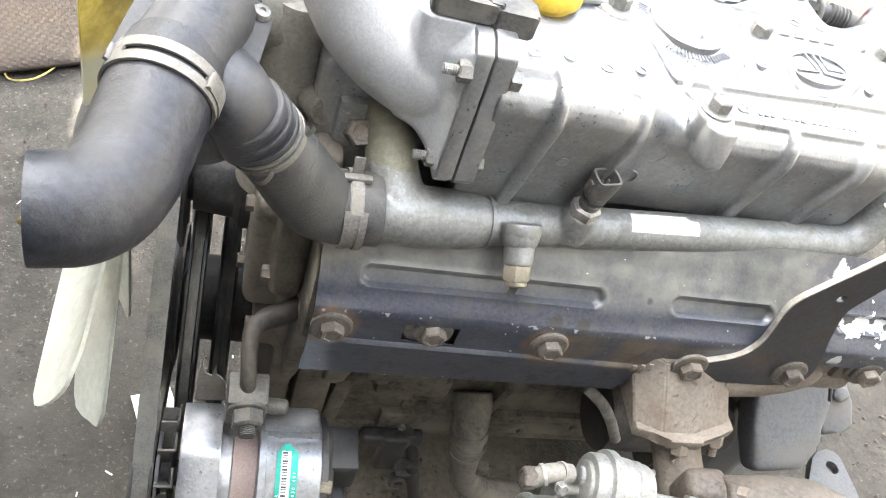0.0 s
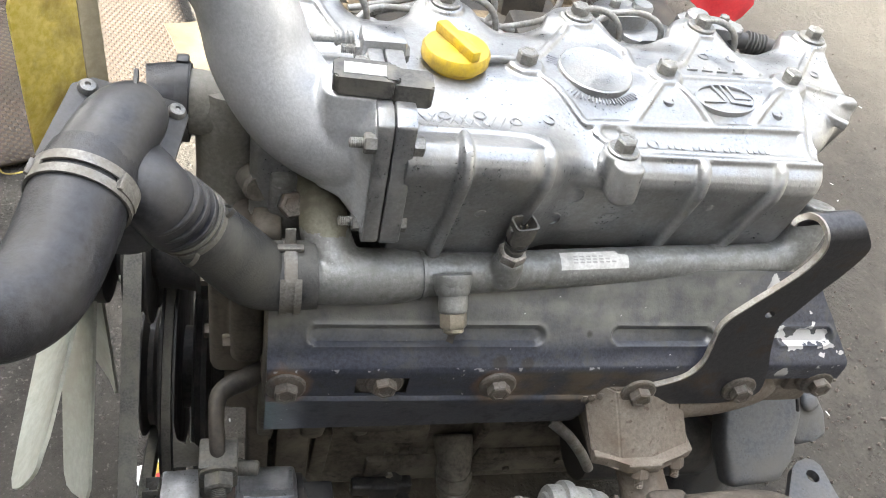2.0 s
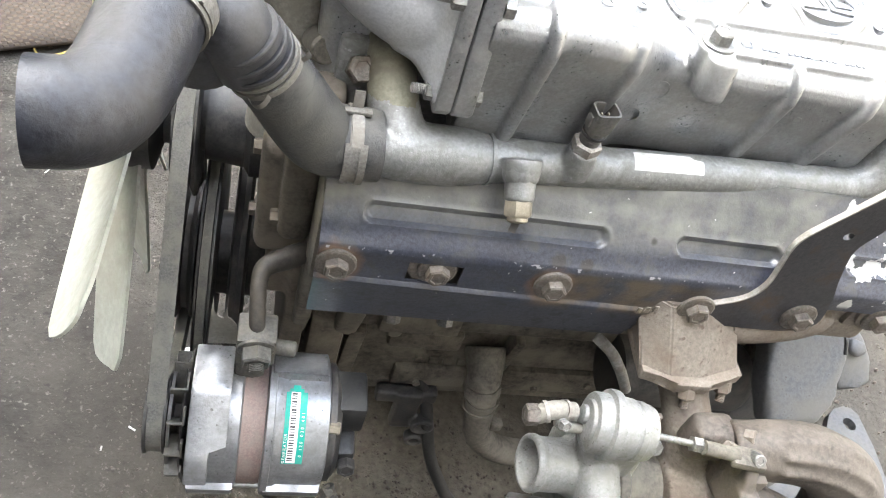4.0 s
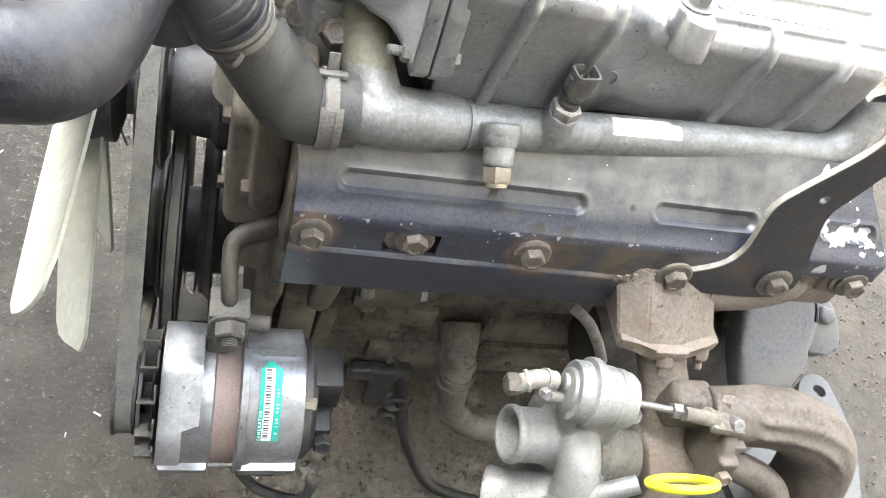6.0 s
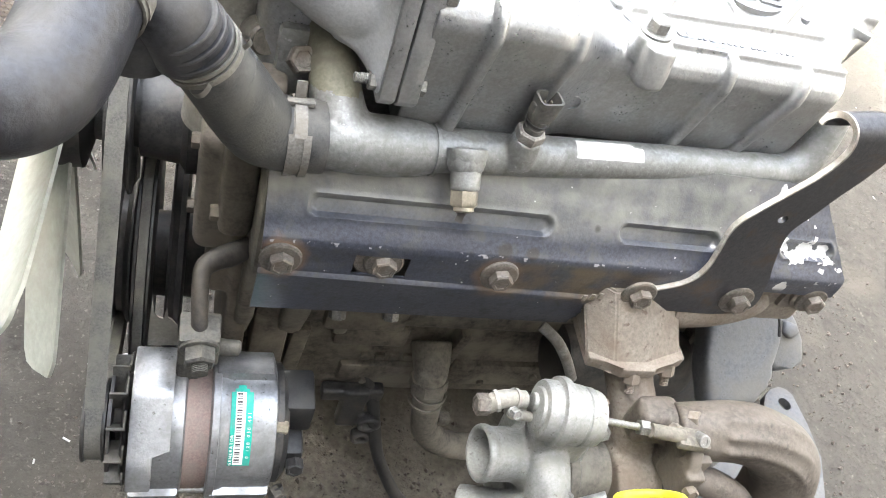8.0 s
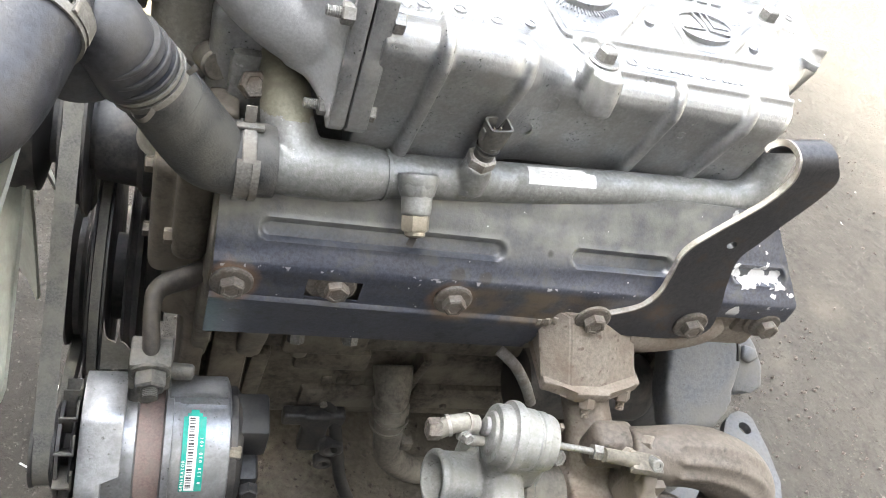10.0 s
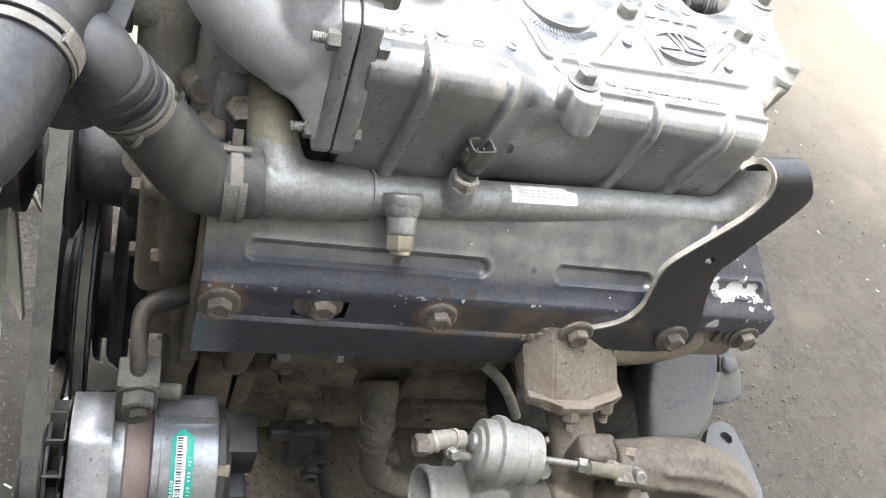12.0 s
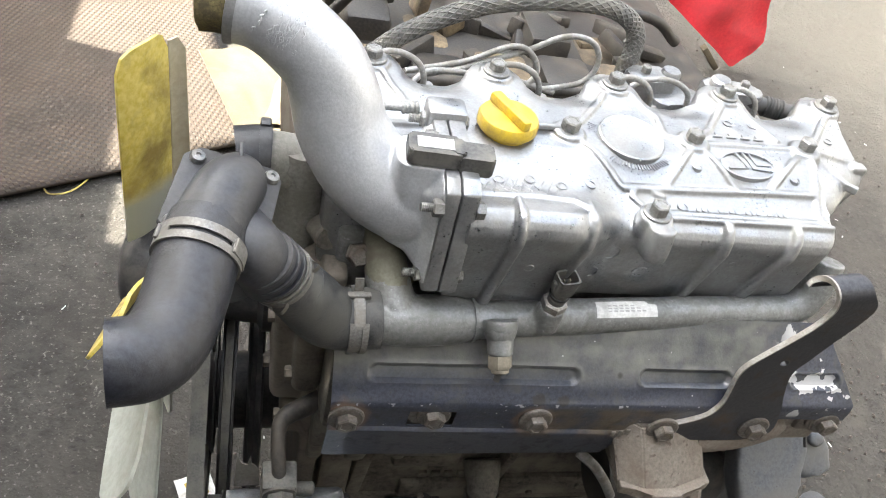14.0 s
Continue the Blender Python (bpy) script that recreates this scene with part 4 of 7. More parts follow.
    block(bm, (-0.015, -0.007, 0), (0.015, 0.007, 0.0006), 0, m=pose(0.0615, 0.083, 0.8256, 0, 0, -4))
    part("sensor_label", bm, PAPER, elbow, "small white paper label")
    bolt(elbow, (0.0615, 0.103, 0.812), (0, 0, 1), 0.011, 0.007, 0.008, STEEL, "sensor_bolt")
    bm = bmesh.new()
    tube(bm, [(0.000, 0.178, 0.790), (0.030, 0.178, 0.793), (0.052, 0.176, 0.795)], 0.004, 10)
    lathe(bm, [(0.0055 + 0.001 * (k % 2), 0.002 * k) for k in range(9)], (0.048, 0.176, 0.7948), (1, 0, 0.05), 14)
    part("threaded_stud", bm, FUEL_PIPE, elbow)
    return elbow


def build_water_pipe():
    bm = bmesh.new()
    rows = [(0.012, 0.0485, 0.6490, 0.0215), (0.040, 0.0490, 0.6488, 0.0225), (0.055, 0.0495, 0.6485, 0.0240), (0.080, 0.0505, 0.6480, 0.0243), (0.110, 0.052, 0.6478, 0.0232), (0.128, 0.053, 0.648, 0.0195), (0.150, 0.0545, 0.6485, 0.0185), (0.250, 0.062, 0.649, 0.0178), (0.350, 0.069, 0.650, 0.0175), (0.440, 0.0745, 0.6505, 0.0175), (0.476, 0.0775, 0.6510, 0.0175), (0.496, 0.082, 0.661, 0.0175), (0.506, 0.089, 0.682, 0.0175), (0.509, 0.098, 0.708, 0.0175)]
    tube(bm, rows, seg=32, n=5, wob=0.01)
    # branch up to the head, tee stub and sensor boss are one skin with the pipe
    tube(bm, [(0.056, 0.050, 0.649, 0.0225), (0.0525, 0.058, 0.657, 0.0225), (0.049, 0.066, 0.664, 0.0215), (0.045, 0.080, 0.676, 0.0203), (0.041, 0.105, 0.695, 0.0192), (0.038, 0.140, 0.715, 0.0190)], seg=30, n=7, wob=0.015)
    d = Vector((0.05, -0.68, -0.73)).normalized()
    o = Vector((0.1500, 0.044, 0.6655))
    lathe(bm, [(0.0170, 0.004), (0.0165, 0.0125), (0.0140, 0.017), (0.0127, 0.021), (0.0122, 0.036), (0.0112, 0.0375), (0.0, 0.0375)], o, d, 28)
    u = Vector((0.02, -0.10, 1.0)).normalized()
    lathe(bm, [(0.0150, -0.006), (0.0142, 0.010), (0.0128, 0.018), (0.0118, 0.022), (0, 0.022)], Vector((0.1985, 0.050, 0.655)), u, 28)
    pipe = cast(part("water_pipe", bm, SILVER_DIRTY, engine, "long dusty silver coolant pipe running beside the cylinder head"), 0.0015, 5)
    # the branch kept its old olive coat under the dust
    skin = bpy.data.meshes.new_from_object(pipe.evaluated_get(bpy.context.evaluated_depsgraph_get()))
    pipe.modifiers.clear()
    pipe.data = skin
    skin.materials.clear()
    skin.materials.append(SILVER_DIRTY)
    skin.materials.append(OLIVE)
    for face in skin.polygons:
        c = face.center + PLACE[pipe]
        if c.x < 0.085 and c.z + 0.4 * c.y > 0.708 + 0.004 * noise.noise(c * 120):
            face.material_index = 1
    bm = bmesh.new()
    band(bm, (0.127, 0.0530, 0.648), (1, 0.06, 0), 0.0195, 0.003, 0.0018, 32)
    part("weld_bead", bm, SILVER_DIRTY, pipe)
    # tee with brass switch
    d = Vector((0.05, -0.68, -0.73)).normalized()
    o = Vector((0.1500, 0.044, 0.6655))
    bm = bmesh.new()
    mt = Matrix.Translation(o) @ along(d)
    rings = []
    for k in range(36):
        a = 2 * math.pi * k / 36
        lump = 1 + 0.16 * noise.noise(Vector((math.cos(a) * 2.2, math.sin(a) * 2.2, 4.0)))
        rings.append([mt @ Vector((r * lump * math.cos(a), r * lump * math.sin(a), h)) for r, h in ((0.0123, 0.0225), (0.0136, 0.0210), (0.0150, 0.0165), (0.0158, 0.0120), (0.0150, 0.0080))])
    grid(bm, rings, close_u=True)
    part("weld_collar", bm, SILVER_DIRTY, pipe)
    bm = bmesh.new()
    m = Matrix.Translation(o) @ along(d)
    rings = [[m @ Vector((k * 0.0118 * math.cos(a), k * 0.0118 * math.sin(a), h)) for a in (math.pi / 3 * i for i in range(6))] for k, h in ((1, 0.037), (1, 0.048), (0.85, 0.050), (0.5, 0.050))]
    grid(bm, rings, close_v=True, caps=True)
    lathe(bm, [(0.0085, 0.049), (0.0085, 0.053), (0.006, 0.0545), (0, 0.0545)], o, d, 20)
    part("brass_plug", bm, BRASS, pipe, "brass hexagon switch with a blade terminal")
    bm = bmesh.new()
    block(bm, (-0.003, -0.0006, 0.0), (0.003, 0.0006, 0.011), 0, m=m @ pose(0, 0, 0.052, 14, -22, 20))
    part("blade_terminal", bm, BLACK, pipe)
    # temperature sensor
    u = Vector((0.02, -0.10, 1.0)).normalized()
    o = Vector((0.1985, 0.050, 0.655))
    m = Matrix.Translation(o) @ along(u)
    bm = bmesh.new()
    rings = [[m @ Vector((k * 0.0125 * math.cos(a), k * 0.0125 * math.sin(a), h)) for a in (math.pi / 3 * i + 0.3 for i in range(6))] for k, h in ((0.9, 0.021), (1, 0.0225), (1, 0.030), (0.85, 0.0315), (0.5, 0.0315))]
    grid(bm, rings, close_v=True, caps=True)
    part("sensor_hex", bm, STEEL_WORN, pipe)
    bm = bmesh.new()
    lathe(bm, [(0.0085, 0.030), (0.0088, 0.036), (0.0080, 0.037), (0.0080, 0.045)], o, u, 20)
    outer, inner = rounded(0.021, 0.017, 0.004, 3), rounded(0.0175, 0.0135, 0.003, 3)
    loops = [[m @ Vector((x * s, y * s, h)) for x, y in ring] for ring, s, h in ((outer, 0.75, 0.042), (outer, 0.95, 0.048), (outer, 1, 0.066), (inner, 1, 0.066), (inner, 1, 0.052))]
    grid(bm, loops, close_v=True, caps=True)
    block(bm, (-0.003, 0.008, 0.050), (0.003, 0.0115, 0.062), 0.0006, m=m)
    part("temperature_sensor", bm, SENSOR_GREY, pipe, "grey plastic temperature sensor with open socket")
    for dx in (-0.003, 0.003):
        bm = bmesh.new()
        block(bm, (dx - 0.0006, -0.0012, 0.050), (dx + 0.0006, 0.0012, 0.062), 0, m=m)
        part("pin", bm, BRASS, pipe)
    # black sheet laid in the socket to paint in its interior shade
    bm = bmesh.new()
    prism(bm, rounded(0.0172, 0.0132, 0.003, 3), 0.0008, m @ pose(0, 0, 0.0526), 0)
    part("socket_shade", bm, BLACK, pipe)
    for sx in (-1, 1):
        bm = bmesh.new()
        block(bm, (sx * 0.0106 - 0.0012, -0.0030, 0.050), (sx * 0.0106 + 0.0012, 0.0030, 0.0600), 0.0006, m=m)
        part("latch_tab", bm, SENSOR_GREY, pipe)
    bm = bmesh.new()
    band(bm, o + u * 0.041, u, 0.0088, 0.0024, 0.0012, 24)
    part("seal_ring", bm, BLACK, pipe)
    # paper sticker
    bm = bmesh.new()
    rows = []
    for k in range(13):
        t = k / 12
        x = 0.250 + 0.066 * t
        c = Vector((x, 0.062 + 0.07 * (x - 0.25), 0.649))
        edge = 0.004 * noise.noise(Vector((t * 9, 2, 0)))
        rows.append([c + Vector((edge if k in (0, 12) else 0, -math.cos(radians(a)), math.sin(radians(a)))) * 0.0181 for a in range(42, 100, 8)])
    grid(bm, rows)
    part("paper_sticker", bm, PAPER, pipe, "torn white paper sticker")
    bm = bmesh.new()
    for row, ang in enumerate((60, 69, 78)):
        for k in range(7 - row):
            x = 0.262 + 0.0062 * k
            c = Vector((x, 0.062 + 0.07 * (x - 0.25), 0.649))
            grid(bm, [[c + Vector((dx, -0.0183 * math.cos(radians(q)), 0.0183 * math.sin(radians(q)))) for q in (ang, ang + 2.5, ang + 5)] for dx in (0, 0.0042)])
    tagged(part("printed_bars", bm, FADED_INK, pipe), kind="stuff")
    return pipe


def clamp_on(parent, centre, axis, r, width, front, label="sprung steel hose clamp"):
    """A spring-band hose clamp with a long slot facing front, a step at its end and two small lugs."""
    m = Matrix.Translation(centre) @ along(axis)
    v = m.to_3x3().inverted() @ Vector(front)
    mid = math.degrees(math.atan2(v.y, v.x))
    ax = Vector(axis).normalized()
    bm = bmesh.new()
    for off, w in ((-0.30, 0.40), (0.31, 0.38)):
        band(bm, Vector(centre) + ax * width * off, axis, r, width * w, 0.0017, 56)
    band(bm, Vector(centre), axis, r + 0.0002, width * 0.32, 0.0014, 56, start=mid + 44, sweep=272)
    c = part("hose_clamp", bm, CLAMP, parent, label)
    bm = bmesh.new()
    band(bm, Vector(centre) - ax * width * 0.06, axis, r + 0.0016, width * 0.74, 0.0012, 56, start=mid - 92, sweep=44)
    part("overlap", bm, CLAMP, c)
    for a in (mid + 62, mid - 48):
        bm = bmesh.new()
        q = m @ pose(0, 0, 0, 0, 0, a)
        block(bm, (r + 0.001, -0.0016, -width * 0.34), (r + 0.0042, 0.0016, width * 0.34), 0.0008, m=q)
        part("clamp_lug", bm, CLAMP, c)
    return c


def fork_clamp(parent, centre, axis, r, width, front):
    """A strap clamp whose tongue runs through a buckle and forks round a slot; front: the way the tongue faces."""
    m = Matrix.Translation(centre) @ along(axis)
    v = m.to_3x3().inverted() @ Vector(front)
    mid = math.degrees(math.atan2(v.y, v.x))
    up = m.to_3x3().inverted() @ Vector((0, 0, 1))
    turn = 1 if (math.degrees(math.atan2(up.y, up.x)) - mid) % 360 < 180 else -1
    bm = bmesh.new()
    band(bm, centre, axis, r, width * 0.62, 0.0012)
    c = part("hose_clamp", bm, CLAMP, parent, "strap hose clamp with slotted tongue and buckle")
    ax = Vector(axis).normalized()
    for off in (-0.34, 0.34):
        bm = bmesh.new()
        band(bm, Vector(centre) + ax * width * off, axis, r + 0.0012, width * 0.34, 0.0013, start=mid - turn * 75 if turn > 0 else mid - 10, sweep=85)
        part("tongue_fork", bm, CLAMP, c)
    bm = bmesh.new()
    band(bm, centre, axis, r + 0.0014, width * 0.52, 0.0013, start=mid + 5 if turn > 0 else mid - 75, sweep=70)
    part("tongue", bm, CLAMP, c)
    q = m @ pose(0, 0, 0, 0, 0, mid + turn * 58)
    bm = bmesh.new()
    block(bm, (r + 0.0005, -0.0028, -width * 0.62), (r + 0.0048, 0.0028, width * 0.62), 0.001, m=q)
    part("buckle", bm, CLAMP, c)
    bm = bmesh.new()
    block(bm, (r, -0.001, -width * 0.25), (r + 0.016, 0.001, width * 0.25), 0.0006, m=m @ pose(0, 0, 0, 0, 0, mid + turn * 70))
    part("strap_end", bm, CLAMP, c)
    return c


def build_hoses():
    # hose from the coolant pipe to the thermostat housing
    bm = bmesh.new()
    tube(bm, [(0.0370, 0.0482, 0.6515, 0.0285), (0.012, 0.0460, 0.6520, 0.0285), (-0.008, 0.043, 0.6585, 0.0286), (-0.022, 0.036, 0.679, 0.0281), (-0.037, 0.0258, 0.707, 0.0266), (-0.051, 0.0168, 0.7315, 0.0250), (-0.0585, 0.0125, 0.7445, 0.0246)], seg=40, n=9, wob=0.012)
    hose = part("bypass_hose", bm, HOSE_DUSTY, engine, "dusty black rubber elbow hose with steel clamps")
    fork_clamp(hose, (0.0165, 0.0466, 0.6518), (1, 0.03, 0), 0.0290, 0.0165, (0, -0.85, 0.5))
    lean = Vector((-0.47, -0.28, 0.84)).normalized()
    top = Vector((-0.0540, 0.0152, 0.7365))
    # faint moulded creases on the inside of the bend
    for k in range(7):
        bm = bmesh.new()
        band(bm, Vector((-0.0235, 0.0352, 0.6815)).lerp(Vector((-0.043, 0.0222, 0.7175)), k / 6), lean, 0.0268 - 0.0002 * k, 0.0014, 0.0007, 40, start=0, sweep=150)
        part("hose_crease", bm, HOSE_DUSTY, hose)
    # wire clamp with its ear and end tab at the top
    bm = bmesh.new()
    band(bm, top, lean, 0.0251, 0.0050, 0.0016, 44)
    band(bm, top + lean * 0.0062, lean, 0.0250, 0.0026, 0.0014, 44)
    wire = part("hose_clamp", bm, CLAMP, hose, "dark sprung hose clamp with a crimped ear")
    mw = Matrix.Translation(top) @ along(lean)
    vf = mw.to_3x3().inverted() @ Vector((-0.25, -0.8, 0.2))
    at = math.degrees(math.atan2(vf.y, vf.x))
    for off, span, lift in ((0, 16, 0.0068), (96, 10, 0.0055)):
        bm = bmesh.new()
        loop = []
        for k in range(9):
            a = at + off + span * (k / 8 - 0.5) * 2
            rr = 0.0264 + lift * math.sin(math.pi * k / 8)
            loop.append((mw @ Vector((rr * math.cos(radians(a)), rr * math.sin(radians(a)), 0)),))
        rows = [[p - lean * 0.0024, p + lean * 0.0024] for (p,) in loop]
        grid(bm, rows)
        bmesh.ops.solidify(bm, geom=list(bm.faces), thickness=0.0012)
        part("crimp_ear", bm, CLAMP, wire)
    bm = bmesh.new()
    loop = [Vector((x, -0.012, z)) for x, z in ((-0.0805, 0.7620), (-0.0800, 0.7718), (-0.0690, 0.7733), (-0.0695, 0.7628))]
    for a, b in zip(loop, loop[1:] + loop[:1]):
        d = (b - a).normalized() * 0.0012
        tube(bm, [a - d, (a + b) / 2, b + d], 0.0016, 8, 2)
    part("clamp_loop", bm, STEEL_WORN, hose, "bare steel clamp loop")
    # open radiator hose
    bm = bmesh.new()
    tube(bm, [(-0.1085, 0.008, 0.7915, 0.0278), (-0.1125, -0.010, 0.7880, 0.0290), (-0.1165, -0.034, 0.7830, 0.0290), (-0.1200, -0.055, 0.7790, 0.0283), (-0.1245, -0.074, 0.7760, 0.0279), (-0.1310, -0.089, 0.7745, 0.0278), (-0.1400, -0.099, 0.7752, 0.0277), (-0.1500, -0.103, 0.7768, 0.0276), (-0.1605, -0.1045, 0.7770, 0.0276)], seg=44, n=9, wall=0.0045, wob=0.015)
    hose = part("radiator_hose", bm, RUBBER, engine, "open-ended dusty black rubber radiator hose")
    clamp_on(hose, (-0.1133, -0.016, 0.7868), (-0.19, -0.95, -0.22), 0.0296, 0.0165, (0.1, -0.15, 0.95))
    return hose


def build_thermostat():
    up = Vector((0.25, -0.25, 0.93)).normalized()
    m = Matrix.Translation((-0.098, 0.028, 0.780)) @ along(up)
    pts = [(-0.119, 0.0655, 0.8105), (-0.066, 0.0675, 0.788), (-0.134, 0.0075, 0.7925), (-0.076, -0.004, 0.7805)]
    inv = m.inverted()
    bm = bmesh.new()
    loc = [inv @ Vector(p) for p in pts]
    hull = [loc[k] for k in (0, 1, 3, 2)]
    outline = []
    for k, p in enumerate(hull):
        q, r = hull[k - 1], hull[(k + 1) % 4]
        for other in (q, r):
            d = (other - p).normalized()
            c = p - (hull[0] + hull[1] + hull[2] + hull[3]) / 4
            outline.append(tuple((p + c.normalized() * 0.014 + d * 0.010)[:2]))
    zmid = sum(p.z for p in loc) / 4
    prism(bm, outline, 0.007, m @ Matrix.Translation((0, 0, zmid - 0.009)), 0.0015)
    prism(bm, [(x * 0.95, y * 0.95) for x, y in outline], 0.020, m @ Matrix.Translation((0, 0, zmid - 0.0285)), 0.002)
    cover = part("thermostat_cover", bm, PLASTIC, engine, "grey-black plastic thermostat cover with four screws")
    bm = bmesh.new()
    lathe(bm, [(0.034, 0), (0.034, 0.03), (0.030, 0.045), (0.0, 0.045)], (-0.100, 0.026, 0.735), up, 36)
    part("thermostat_body", bm, PLASTIC, cover)
    bm = bmesh.new()
    tube(bm, [(-0.089, 0.060, 0.790, 0.010), (-0.0895, 0.057, 0.795, 0.018), (-0.091, 0.050, 0.798, 0.0235), (-0.0985, 0.034, 0.798, 0.0256), (-0.1060, 0.012, 0.7935, 0.0264), (-0.1125, -0.012, 0.788, 0.0272)], seg=36, n=7)
    part("outlet_spout", bm, PLASTIC, cover)
    bm = bmesh.new()
    block(bm, (-0.0015, -0.012, -0.002), (0.0015, 0.012, 0.004), 0.0008, m=Matrix.Translation((-0.0885, 0.055, 0.817)) @ pose(0, 0, 0, 25, 0, 0))
    part("spout_fin", bm, PLASTIC, cover)
    for p in pts:
        key_up = m.to_3x3() @ Vector((0, 0, 1))
        b = bmesh.new()
        o = m @ Vector((*(inv @ Vector(p))[:2], zmid - 0.002))
        lathe(b, [(0.0062, -0.001), (0.0062, 0.002), (0.005, 0.004), (0.002, 0.0045), (0.0015, 0.003), (0, 0.003)], o, key_up, 18)
        part("screw", b, STEEL, cover, "cross-head steel screw")
    # dark throat from the cover towards the lower hose
    bm = bmesh.new()
    tube(bm, [(-0.092, 0.030, 0.765, 0.027), (-0.080, 0.008, 0.772, 0.0255), (-0.070, 0.0075, 0.757, 0.0245), (-0.062, 0.0125, 0.740, 0.024)], seg=28)
    part("lower_spout", bm, PLASTIC, cover)
    lean = Vector((-0.47, -0.28, 0.84)).normalized()
    for k, r in enumerate((0.0236, 0.0262, 0.0232, 0.0258, 0.0236, 0.0250)):
        bm = bmesh.new()
        c = Vector((-0.0575, 0.0130, 0.7425)) + lean * 0.0048 * k
        lathe(bm, [(0.018, -0.0016), (r - 0.0006, -0.0016), (r, -0.0008), (r, 0.0008), (r - 0.0006, 0.0016), (0.018, 0.0016)] if r > 0.0245 else [(0.018, -0.0026), (r, -0.0026), (r, 0.0026), (0.018, 0.0026)], c, lean, 40)
        part("neck_ring", bm, PLASTIC, cover)
    bm = bmesh.new()
    block(bm, (-0.0010, -0.002, -0.012), (0.0010, 0.004, 0.012), 0.0005, m=Matrix.Translation(Vector((-0.0660, -0.0135, 0.7600))) @ along(lean))
    part("neck_key", bm, PLASTIC, cover)
    # aluminium housing behind
    bm = bmesh.new()
    lathe(bm, [(0.034, 0.56), (0.030, 0.60), (0.0275, 0.66), (0.0275, 0.715), (0.029, 0.735), (0.022, 0.748), (0.0, 0.751)], (-0.034, 0.168, 0), (0, 0, 1), 32)
    tube(bm, [(-0.034, 0.168, 0.725, 0.027), (-0.055, 0.170, 0.728, 0.027), (-0.072, 0.170, 0.728, 0.027)], seg=28)
    housing = part("water_outlet", bm, DUSTY_ALLOY, engine, "dusty cast aluminium coolant outlet housing")
    bm = bmesh.new()
    tube(bm, [(-0.064, 0.170, 0.728), (-0.075, 0.170, 0.728), (-0.094, 0.168, 0.726)], 0.0315, 30)
    part("outlet_hose_stub", bm, RUBBER, housing, "short black rubber hose stub")
    bm = bmesh.new()
    band(bm, (-0.070, 0.170, 0.728), (1, 0, 0), 0.0318, 0.010, 0.0014)
    block(bm, (-0.075, 0.176, 0.758), (-0.065, 0.188, 0.763), 0.002)
    part("worm_clamp", bm, PLASTIC, housing, "dark worm-drive hose clamp")
    bm = bmesh.new()
    lathe(bm, [(0.012, -0.02), (0.0125, 0.012), (0.0105, 0.014), (0.0105, 0.0165), (0.0, 0.017)], (-0.012, 0.130, 0.678), (0.25, -0.9, 0.3), 24)
    part("blanking_plug", bm, IRON, housing)
    bolt(housing, (0.0178, 0.098, 0.6825), (0.1, -0.75, 0.65), 0.020, 0.014, 0.0, BOLT_BROWN, "drain_plug")
    bm = bmesh.new()
    lathe(bm, [(0.0165, -0.03), (0.0165, 0.0), (0.014, 0.004), (0.0, 0.005)], (0.020, 0.150, 0.648), (0.0, -0.75, 0.66), 24)
    lathe(bm, [(0.005, -0.005), (0.005, 0.02), (0, 0.02)], (0.018, 0.120, 0.640), (0, -0.6, -0.5), 12)
    part("heater_stub", bm, SILVER_DIRTY, housing)


